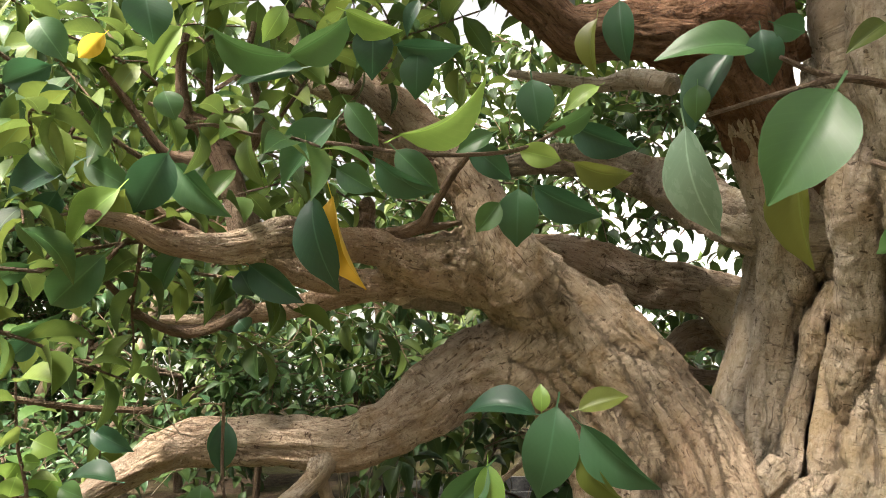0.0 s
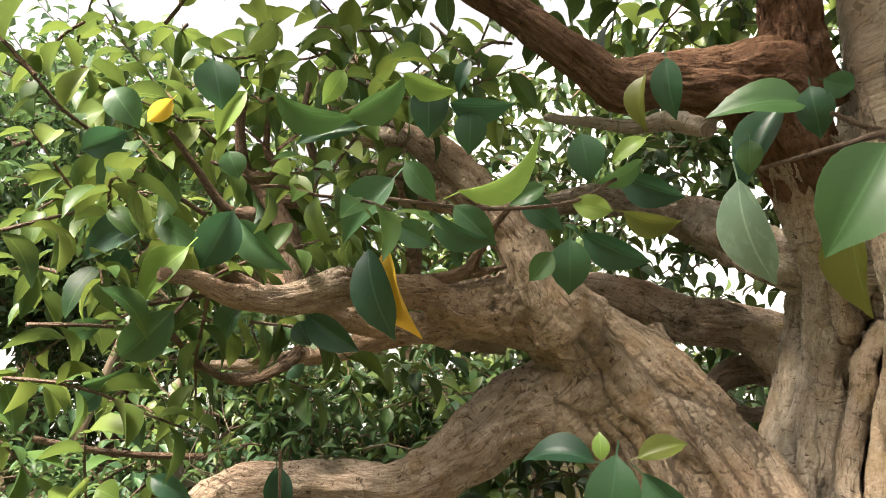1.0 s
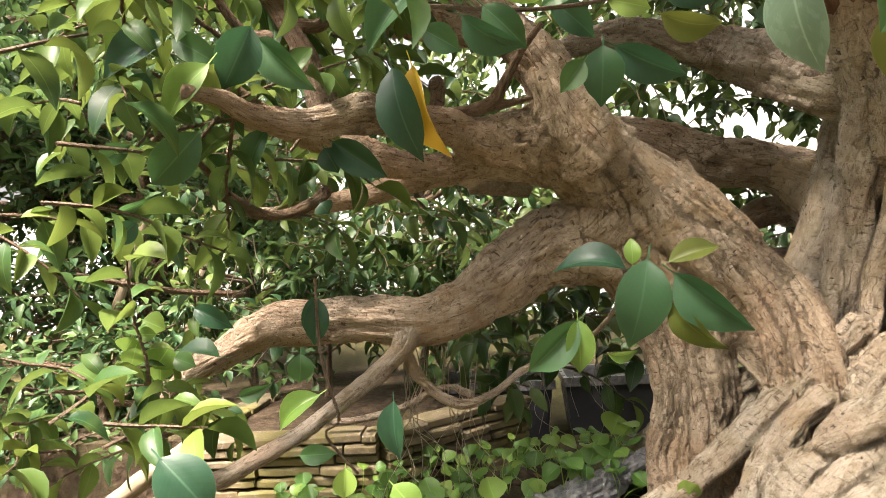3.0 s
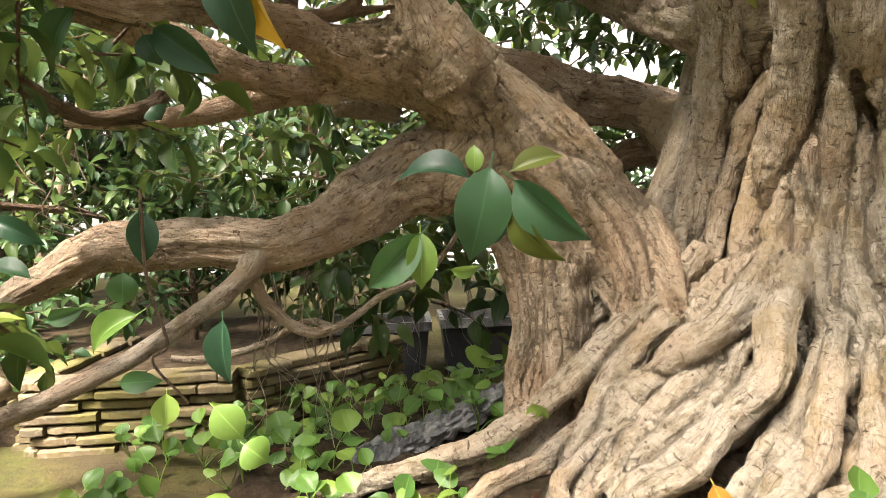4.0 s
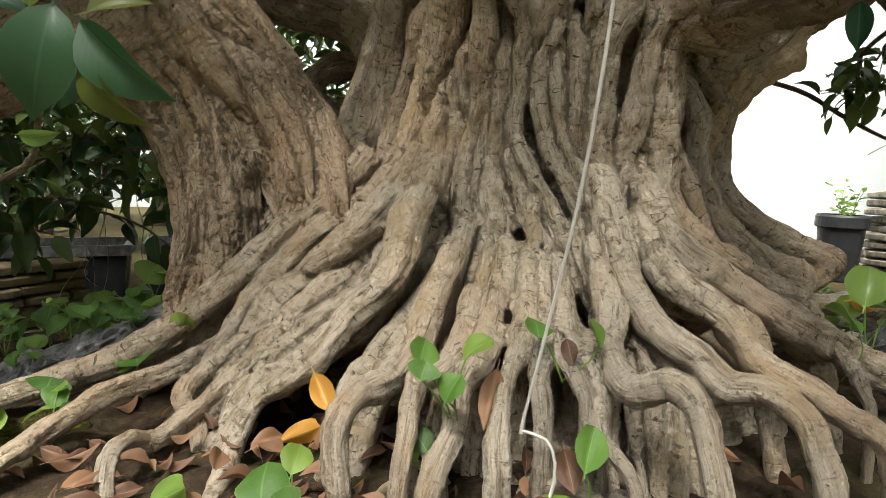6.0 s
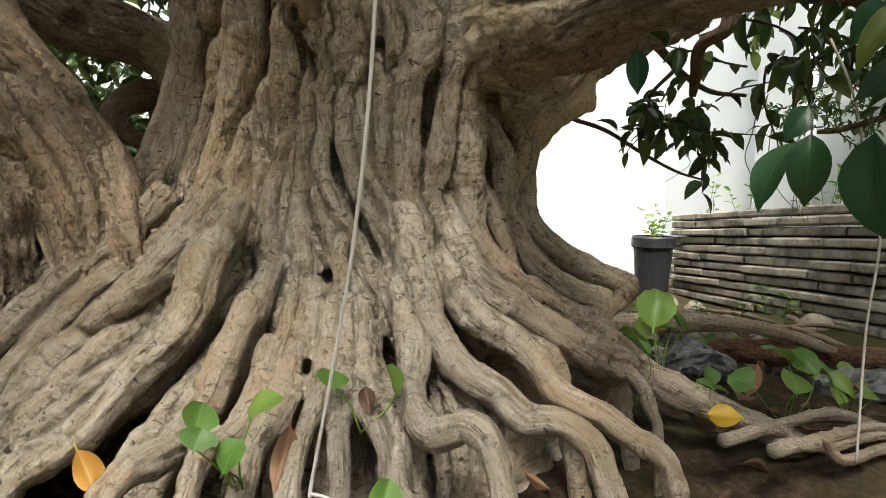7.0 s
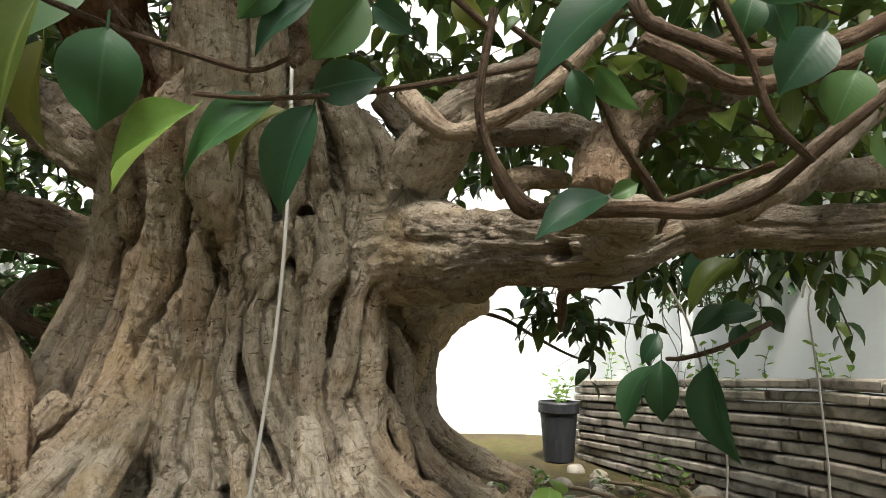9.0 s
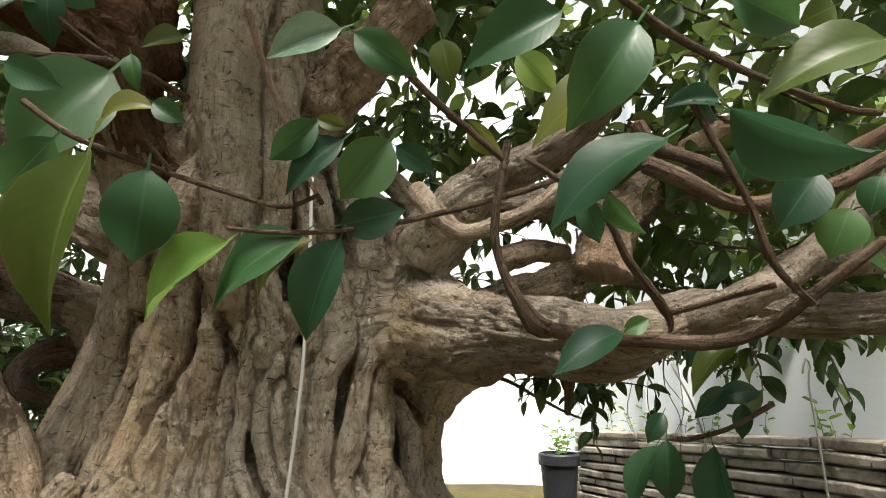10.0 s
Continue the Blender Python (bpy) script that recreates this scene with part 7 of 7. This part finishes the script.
weed((0.427, 0.355, 0.074), (((-0.027, 0.005, 0.034), 0.024, 0.021), ((-0.030, -0.006, 0.024), 0.023, 0.015), ((0.014, -0.001, 0.036), 0.025, 0.026), ((-0.014, -0.020, 0.015), 0.026, 0.022),), herb_leaf)
weed((0.510, 0.346, 0.109), (((-0.019, 0.009, 0.012), 0.025, 0.017), ((0.021, -0.008, 0.008), 0.029, 0.023),), herb_leaf)
weed((0.306, 0.376, 0.009), (((-0.015, 0.007, 0.007), 0.040, 0.033), ((0.008, 0.000, 0.026), 0.022, 0.024), ((-0.005, -0.019, 0.003), 0.028, 0.020),), herb_leaf)
weed((0.494, 0.288, 0.029), (((0.003, 0.002, 0.022), 0.022, 0.036), ((-0.020, -0.003, -0.007), 0.027, 0.023),), herb_leaf)
weed((0.413, 0.364, 0.010), (((-0.009, 0.007, 0.027), 0.020, 0.021), ((-0.016, 0.019, 0.012), 0.017, 0.030), ((0.002, 0.001, 0.013), 0.017, 0.017),), herb_leaf)
weed((0.123, 0.639, -0.003), (((-0.007, 0.006, 0.021), 0.039, 0.017), ((0.001, -0.010, 0.015), 0.033, 0.022),), herb_leaf)
weed((0.198, 0.654, 0.020), (((-0.005, 0.004, 0.010), 0.036, 0.026), ((-0.019, 0.009, 0.004), 0.024, 0.014),), herb_leaf)
weed((0.834, 0.345, 0.074), (((0.000, 0.004, 0.033), 0.034, 0.040),), herb_leaf)
weed((0.909, 0.368, 0.074), (((-0.002, 0.008, 0.057), 0.042, 0.048), ((0.006, 0.002, 0.033), 0.030, 0.024),), herb_leaf)
weed((1.057, 0.294, 0.011), (((-0.010, 0.009, 0.063), 0.037, 0.040), ((-0.005, -0.009, 0.032), 0.039, 0.033), ((-0.062, 0.025, 0.034), 0.042, 0.028), ((0.035, -0.002, 0.050), 0.028, 0.042),), herb_leaf)
weed((1.144, 0.262, -0.006), (((-0.011, 0.009, 0.022), 0.029, 0.025), ((-0.022, 0.018, 0.054), 0.022, 0.051), ((0.020, -0.016, 0.029), 0.048, 0.026), ((0.008, 0.006, 0.033), 0.022, 0.043),), herb_leaf)
weed((1.018, 0.454, 0.043), (((-0.009, 0.007, 0.039), 0.031, 0.031), ((0.007, -0.005, 0.086), 0.036, 0.031), ((0.031, -0.012, 0.045), 0.031, 0.039),), herb_leaf)
weed((0.045, 0.484, 0.001), (((-0.012, 0.007, 0.029), 0.026, 0.034), ((0.016, -0.005, 0.005), 0.028, 0.026), ((-0.009, -0.017, 0.014), 0.026, 0.026), ((0.038, -0.013, 0.003), 0.019, 0.028), ((0.058, -0.019, 0.006), 0.021, 0.026),), herb_leaf)
weed((-0.056, 0.876, -0.029), (((-0.023, 0.009, 0.020), 0.034, 0.041), ((0.028, -0.005, 0.047), 0.052, 0.030), ((0.028, -0.008, 0.012), 0.030, 0.030), ((-0.039, 0.012, -0.009), 0.037, 0.034), ((-0.010, 0.029, 0.046), 0.030, 0.030),), herb_leaf)
weed((0.078, 0.887, 0.006), (((-0.006, 0.004, 0.026), 0.035, 0.024), ((0.030, -0.007, 0.032), 0.031, 0.027), ((-0.045, 0.016, 0.006), 0.039, 0.031),), herb_leaf)
weed((0.197, 0.884, 0.067), (((-0.000, 0.001, 0.016), 0.049, 0.033), ((-0.023, 0.007, -0.005), 0.041, 0.024), ((-0.039, 0.011, -0.017), 0.033, 0.024), ((0.019, -0.005, 0.021), 0.033, 0.029),), herb_leaf)
weed((-0.016, 0.736, 0.010), (((-0.020, 0.001, 0.017), 0.030, 0.034), ((0.018, 0.001, 0.036), 0.041, 0.031), ((-0.065, 0.002, 0.039), 0.030, 0.030), ((-0.036, -0.009, -0.002), 0.030, 0.037), ((0.030, -0.000, 0.014), 0.037, 0.030),), herb_leaf)
weed((0.093, 0.834, -0.000), (((-0.003, 0.001, 0.029), 0.038, 0.033), ((0.027, 0.001, 0.049), 0.038, 0.033), ((-0.033, 0.001, 0.009), 0.037, 0.033), ((0.042, -0.000, 0.024), 0.042, 0.028),), herb_leaf)
weed((0.194, 0.883, 0.031), (((-0.008, 0.000, 0.013), 0.049, 0.030), ((0.027, 0.000, 0.030), 0.040, 0.026), ((-0.035, 0.001, 0.006), 0.039, 0.032), ((0.022, -0.000, 0.004), 0.035, 0.026),), herb_leaf)


rg = random.Random(77)
for _ in range(46):
    x, y = rg.uniform(-0.36, 0.26), rg.uniform(0.80, 1.10)
    z = max(height(x, y), bed_top(x, y)) + 0.035
    spec = []
    for _ in range(rg.randrange(3, 6)):
        s = rg.uniform(0.015, 0.029)
        spec.append(((rg.uniform(-0.035, 0.035), rg.uniform(-0.03, 0.03), rg.uniform(-0.012, 0.035)), s, s * rg.uniform(0.7, 1.1)))
    weed((x, y, z), spec, herb_leaf)
for _ in range(26):
    x, y = rg.uniform(-0.30, 0.14), rg.uniform(0.52, 0.80)
    z = max(height(x, y), bed_top(x, y)) + 0.03
    weed((x, y, z), [((rg.uniform(-0.03, 0.03), rg.uniform(-0.03, 0.03), rg.uniform(-0.012, 0.03)), s, s * rg.uniform(0.7, 1.1)) for s in (rg.uniform(0.018, 0.036), rg.uniform(0.015, 0.03), rg.uniform(0.015, 0.03))], herb_leaf)
for _ in range(9):
    x, y = rg.uniform(0.95, 1.45), rg.uniform(0.25, 0.75)
    z = max(height(x, y), bed_top(x, y)) + 0.03
    weed((x, y, z), [((rg.uniform(-0.03, 0.03), rg.uniform(-0.03, 0.03), rg.uniform(-0.01, 0.03)), 0.026, 0.024) for _ in range(3)], herb_leaf)


def litter(count, area, seed, lift):
    """Fallen dry leaves, each a thing of its own."""
    r = random.Random(seed)
    for i in range(count):
        x, y = r.uniform(area[0], area[1]), r.uniform(area[2], area[3])
        z = max(height(x, y), bed_top(x, y)) + r.uniform(0.004, lift)
        a = r.uniform(0, 6.28)
        ln = r.uniform(0.016, 0.038)
        d = Vector((math.cos(a), math.sin(a), r.uniform(-0.3, 0.45))).normalized()
        n = Vector((r.uniform(-0.7, 0.7), r.uniform(-0.7, 0.4), 1)).normalized()
        ob = new("dry_leaf", blade_mesh("dry_leaf", DRY, i % 3, dry_leaf))
        ob.matrix_basis = leaf_matrix((x, y, z), Vector((x, y, z)) + d * ln, ln * r.uniform(0.25, 0.5), n)
        tagged(ob, "curled brown fallen leaf on the soil", "leaf", "fallen leaves")


litter(200, (0.06, 0.50, 0.22, 0.55), 3, 0.028)
litter(28, (0.6, 1.2, 0.14, 0.5), 4, 0.02)
litter(32, (1.02, 1.5, 0.12, 0.6), 9, 0.02)
litter(14, (-0.3, 0.3, 0.6, 1.0), 5, 0.012)


def standing_leaf(base, tip, width, normal, material, label):
    ob = new("fallen_leaf", blade_mesh("fallen_leaf", DRY, 0 if width < 0.016 else 1, material))
    ob.matrix_basis = leaf_matrix(base, tip, width, normal)
    tagged(ob, label, "leaf", "fallen leaves")


standing_leaf((0.339, 0.446, 0.071), (0.349, 0.428, 0.042), 0.020, (-0.19, -0.93, 0.30), orange_leaf, "orange fallen leaf caught between the roots")
standing_leaf((0.463, 0.363, 0.089), (0.448, 0.353, 0.046), 0.019, (-0.46, -0.84, 0.29), dry_leaf, "brown fallen leaf standing between the roots")
standing_leaf((0.518, 0.354, 0.110), (0.516, 0.341, 0.092), 0.013, (-0.56, -0.79, 0.24), dry_leaf, "brown fallen leaf standing between the roots")
standing_leaf((0.486, 0.304, 0.048), (0.487, 0.290, 0.021), 0.020, (-0.53, -0.75, 0.39), dry_leaf, "brown fallen leaf standing between the roots")
standing_leaf((0.230, 0.665, 0.051), (0.245, 0.652, 0.081), 0.027, (0.01, -0.97, 0.24), LEAF["light"], "pale yellow fallen leaf on a root")
standing_leaf((0.217, 0.433, -0.013), (0.246, 0.413, 0.009), 0.025, (0.05, -0.89, 0.45), LEAF["light"], "pale yellow fallen leaf on the soil")
standing_leaf((0.313, 0.451, 0.014), (0.345, 0.428, 0.034), 0.019, (-0.13, -0.91, 0.40), orange_leaf, "orange fallen leaf caught between the roots")
standing_leaf((1.001, 0.455, 0.092), (1.020, 0.427, 0.098), 0.031, (-0.79, -0.58, 0.18), orange_leaf, "orange fallen leaf on the weeds")
standing_leaf((0.845, 0.272, 0.049), (0.862, 0.246, 0.049), 0.022, (-0.82, -0.49, 0.30), LEAF["yellow"], "yellow fallen leaf under a root")
standing_leaf((1.028, 0.317, 0.060), (1.010, 0.319, 0.022), 0.021, (-0.87, -0.44, 0.23), dry_leaf, "brown fallen leaf standing by the weeds")


def crumpled(points, label, seed):
    """A rolled, creased plastic sheet lying along the bed."""
    c = spline(points, 0.006)
    V, F, n = [], [], 26
    for i, (x, y, z, r) in enumerate(c):
        t = c[min(i + 1, len(c) - 1), :3] - c[max(i - 1, 0), :3]
        t /= np.linalg.norm(t) + 1e-9
        s = np.cross(t, (0, 0, 1))
        s /= np.linalg.norm(s)
        u = np.cross(s, t)
        for j in range(n):
            a = 6.2832 * j / n
            q = Vector((x * 34 + seed, y * 34 + math.cos(a) * 1.6, z * 34 + math.sin(a) * 1.6))
            k = r * (1 + 0.45 * (abs(noise.noise(q)) * 2 - 0.5) + 0.2 * noise.noise(q * 3.1))
            V.append(np.array((x, y, z)) + s * math.cos(a) * k * 1.25 + u * math.sin(a) * k * 0.8)
    for i in range(len(c) - 1):
        for j in range(n):
            F.append((i * n + j, i * n + (j + 1) % n, (i + 1) * n + (j + 1) % n, (i + 1) * n + j))
    F.append(tuple(range(n)))
    F.append(tuple(range((len(c) - 1) * n, len(c) * n)))
    return tagged(mesh_object("plastic_sheet", V, F, grey_plastic, None, None, False), label, "plastic", "plastic edging")


crumpled([(0.25, 0.86, 0.045, 0.016), (0.175, 0.834, 0.018, 0.022), (0.12, 0.819, -0.002, 0.024), (0.062, 0.806, -0.02, 0.025), (0.005, 0.781, -0.036, 0.022), (-0.037, 0.762, -0.044, 0.02), (-0.12, 0.75, -0.046, 0.018)],
         "crumpled black plastic sheet rolled along the bed", 1)
crumpled([(1.10, 0.50, 0.0, 0.02), (1.14, 0.47, 0.015, 0.03), (1.19, 0.44, 0.0, 0.018)], "crumpled clear grey plastic on the soil", 4)
crumpled([(1.24, 0.34, -0.01, 0.016), (1.30, 0.29, -0.005, 0.026), (1.37, 0.234, -0.015, 0.026), (1.44, 0.17, -0.02, 0.02)], "crumpled clear grey plastic on the soil", 8)


def stick(points, material, label, category, name="stick", group="fallen sticks"):
    v, f, u = tube(points, lumps=0.18, ridges=0.04, seed=len(points))
    tagged(mesh_object(name, v, f, material, None, u), label, category, group)


stick([(1.05, 0.60, 0.055, 0.014), (1.15, 0.53, 0.06, 0.016), (1.247, 0.462, 0.058, 0.012), (1.30, 0.40, 0.045, 0.010), (1.33, 0.35, 0.025, 0.008)], bark_root, "pale dead branch lying behind the roots", "branch")
stick([(1.22, 0.50, 0.015, 0.018), (1.318, 0.404, 0.012, 0.02), (1.40, 0.31, 0.01, 0.02), (1.50, 0.20, 0.0, 0.02), (1.60, 0.05, 0.0, 0.02)], bark_dark, "dark rotten log edging the bed", "log")
stick([(-0.62, 0.72, -0.04, 0.016), (-0.50, 0.73, 0.06, 0.014), (-0.42, 0.75, 0.11, 0.013)], pole_wood, "pale cut stick leaning by the planter", "stick")
for k in range(34):
    x, y = rg.uniform(0.08, 0.62), rg.uniform(0.24, 0.46)
    a, s, r0 = rg.uniform(-2.6, -0.5), rg.uniform(0.05, 0.11), rg.uniform(0.0025, 0.0075)
    dx, dy, g = math.cos(a) * s, math.sin(a) * s, bed_top(x, y)
    limb([(x - dx * 0.3, y - dy * 0.3, g - 0.005, r0), (x, y, g + rg.uniform(0.012, 0.035), r0), (x + dx * 0.4, y + dy * 0.4, g + rg.uniform(0.012, 0.03), r0 * 0.95), (x + dx * 0.8, y + dy * 0.8, g + 0.004, r0 * 0.85), (x + dx, y + dy, g - 0.03, r0 * 0.7)], bark_root, "root")
for k in range(7):
    dy = rg.uniform(-0.05, 0.05)
    limb([(0.84 + k * 0.015, 0.25 + dy, 0.03, 0.007), (0.96, 0.243 + dy, 0.026 - k * 0.004, 0.006), (1.047, 0.235 + dy, 0.02 - k * 0.004, 0.0055), (1.10, 0.20 + dy, 0.0, 0.005), (1.17, 0.15 + dy, -0.03, 0.004)], bark_root, "root")


def stone(x, y, z, r, seed):
    bm = bmesh.new()
    bmesh.ops.create_icosphere(bm, subdivisions=3, radius=r)
    for v in bm.verts:
        v.co *= 1 + 0.35 * noise.noise(v.co / r * 1.1 + Vector((seed, 0, 0)))
        v.co.z *= 0.7
    ob = part("stone", bm, tile, None, smooth=True)
    ob.location = (x, y, z)
    tagged(ob, "small grey weathered stone on the earth", "stone", "stones")


for i in range(16):
    x, y = rg.uniform(1.25, 1.75), rg.uniform(0.35, 0.95)
    stone(x, y, max(height(x, y), bed_top(x, y)) + 0.005, rg.uniform(0.012, 0.035), i)


# hanging air roots under the limbs, and loose cords
def air_roots(count, seed, x0, x1, y0, y1, top, bottom):
    r = random.Random(seed)
    for _ in range(count):
        x, y = r.uniform(x0, x1), r.uniform(y0, y1)
        z, e = top + r.uniform(-0.03, 0.03), bottom + r.uniform(-0.05, 0.05)
        pts = [(x + r.uniform(-0.012, 0.012) * k, y + r.uniform(-0.012, 0.012) * k, z + (e - z) * k / 4, 0.0009 - 0.0001 * k) for k in range(5)]
        v, f, u = tube(pts, 5, 0.012, 0, 0)
        mesh_object("air_root", local(v), f, bark_root, tree, u)


air_roots(16, 1, -0.12, 0.03, 0.76, 0.90, 0.24, -0.01)
air_roots(9, 2, 0.05, 0.22, 1.0, 1.15, 0.20, 0.02)
air_roots(4, 3, -0.31, -0.28, 0.66, 0.70, 0.39, 0.25)
air_roots(6, 4, 1.15, 1.45, 0.35, 0.60, 0.42, 0.25)
line_thing("cord", [(1.014, 0.115, 0.378, 0.0012), (1.017, 0.111, 0.394, 0.0012), (1.021, 0.108, 0.384, 0.0012), (1.018, 0.111, 0.367, 0.0012), (1.028, 0.109, 0.275, 0.0013), (1.036, 0.109, 0.183, 0.0013), (1.034, 0.115, 0.114, 0.0013), (1.0, 0.125, 0.04, 0.0013), (0.99, 0.12, -0.01, 0.0013)],
           cord, "white cord hanging from a limb to the soil", "rope", group="cords")
line_thing("cord", [(0.848, 0.185, 0.384, 0.0011), (0.865, 0.173, 0.342, 0.0011), (0.88, 0.164, 0.28, 0.0011), (0.904, 0.16, 0.222, 0.0011), (0.915, 0.169, 0.141, 0.0011), (0.917, 0.17, 0.02, 0.0011)],
           cord, "thin white cord hanging from a low limb", "rope", group="cords")


# props behind the brick planter
def pole(a, b, r):
    v, f, u = tube([(*a, r), (*((Vector(a) + Vector(b)) / 2), r), (*b, r * 0.95)], 10, 0.05, 0.04, 0)
    tagged(mesh_object("support_pole", v, f, pole_wood, None, u), "weathered wooden pole propping a small tree", "pole", "support poles")


pole((2.16, 0.95, 0.16), (2.33, 0.76, 0.64), 0.013)
pole((2.32, 0.64, 0.60), (2.55, 0.45, 0.18), 0.013)
pole((-0.86, 1.45, -0.06), (-0.70, 1.62, 0.75), 0.014)
pole((-1.15, 1.5, -0.06), (-1.0, 1.7, 0.6), 0.014)


def sprig(base, tall, seed, lean=(0.0, 0.0)):
    """A thin upright seedling: one stalk with a few small leaves."""
    r = random.Random(seed)
    w = empty("seedling", base, "thin green seedling with tiny leaves", "seedling", "seedlings in the pots")
    pts = [(lean[0] * k + r.uniform(-0.006, 0.006), lean[1] * k + r.uniform(-0.006, 0.006), tall * k - 0.01 * (k == 0), 0.0011 - 0.0005 * k) for k in (0.0, 0.35, 0.7, 1.0)]
    v, f, u = tube(pts, 5, 0.012, 0, 0)
    mesh_object("stalk", v, f, herb_leaf, w, u)
    for i in range(7):
        k = 0.25 + 0.12 * i
        b = Vector((lean[0] * k, lean[1] * k, tall * k))
        a = 2.4 * i + seed
        d = Vector((math.cos(a), math.sin(a), 0.35)) * r.uniform(0.016, 0.032)
        place_blade("leaf", PLAIN, i % 4, herb_leaf, leaf_matrix(b, b + d, d.length * 0.42, (0.1, -0.3, 1)), w)


rg = random.Random(91)
for i in range(7):
    sprig((2.0 + rg.uniform(-0.04, 0.04), 1.15 + rg.uniform(-0.04, 0.04), 0.12), rg.uniform(0.06, 0.13), i, (rg.uniform(-0.03, 0.03), rg.uniform(-0.03, 0.03)))
for i in range(14):
    k = rg.uniform(0, 1)
    sprig((2.16 - 0.50 * k, 1.08 - 0.88 * k, 0.19), rg.uniform(0.08, 0.16), 20 + i, (rg.uniform(-0.03, 0.03), rg.uniform(-0.03, 0.03)))
for i in range(16):
    x, y = rg.uniform(1.05, 1.9), rg.uniform(0.35, 0.95)
    sprig((x, y, max(height(x, y), bed_top(x, y))), rg.uniform(0.03, 0.08), 50 + i, (rg.uniform(-0.02, 0.02), rg.uniform(-0.02, 0.02)))
for i in range(34):
    x, y = rg.uniform(1.15, 2.0), rg.uniform(0.40, 1.10)
    stone(x, y, max(height(x, y), bed_top(x, y)) + 0.004, rg.uniform(0.01, 0.03), 40 + i)
for i in range(12):
    x, y, a, ln = rg.uniform(1.05, 1.7), rg.uniform(0.30, 0.85), rg.uniform(0, 3.1), rg.uniform(0.05, 0.14)
    z = max(height(x, y), bed_top(x, y)) + 0.014
    dx, dy = math.cos(a) * ln, math.sin(a) * ln
    stick([(x - dx, y - dy, z - 0.006, 0.004), (x, y, z + 0.008, 0.005), (x + dx, y + dy, z, 0.003)], pole_wood, "dry pale stick lying on the earth", "stick")
litter(30, (1.05, 1.8, 0.3, 0.9), 12, 0.02)


def moss_cushion(points, seed):
    v, f, u = tube(points, lumps=0.45, ridges=0.0, seed=seed, sides=30, step=0.006, gnarl=0.5)
    tagged(mesh_object("moss_cushion", v, f, green_moss, None, u), "olive green moss cushion on the soil beside a root", "moss", "moss cushions")


moss_cushion([(-0.03, 0.60, -0.045, 0.014), (0.02, 0.607, -0.03, 0.022), (0.06, 0.608, -0.026, 0.024), (0.107, 0.616, -0.022, 0.02), (0.15, 0.625, -0.03, 0.013)], 3)
moss_cushion([(-0.10, 0.66, -0.05, 0.012), (-0.06, 0.67, -0.04, 0.02), (-0.01, 0.675, -0.045, 0.013)], 5)
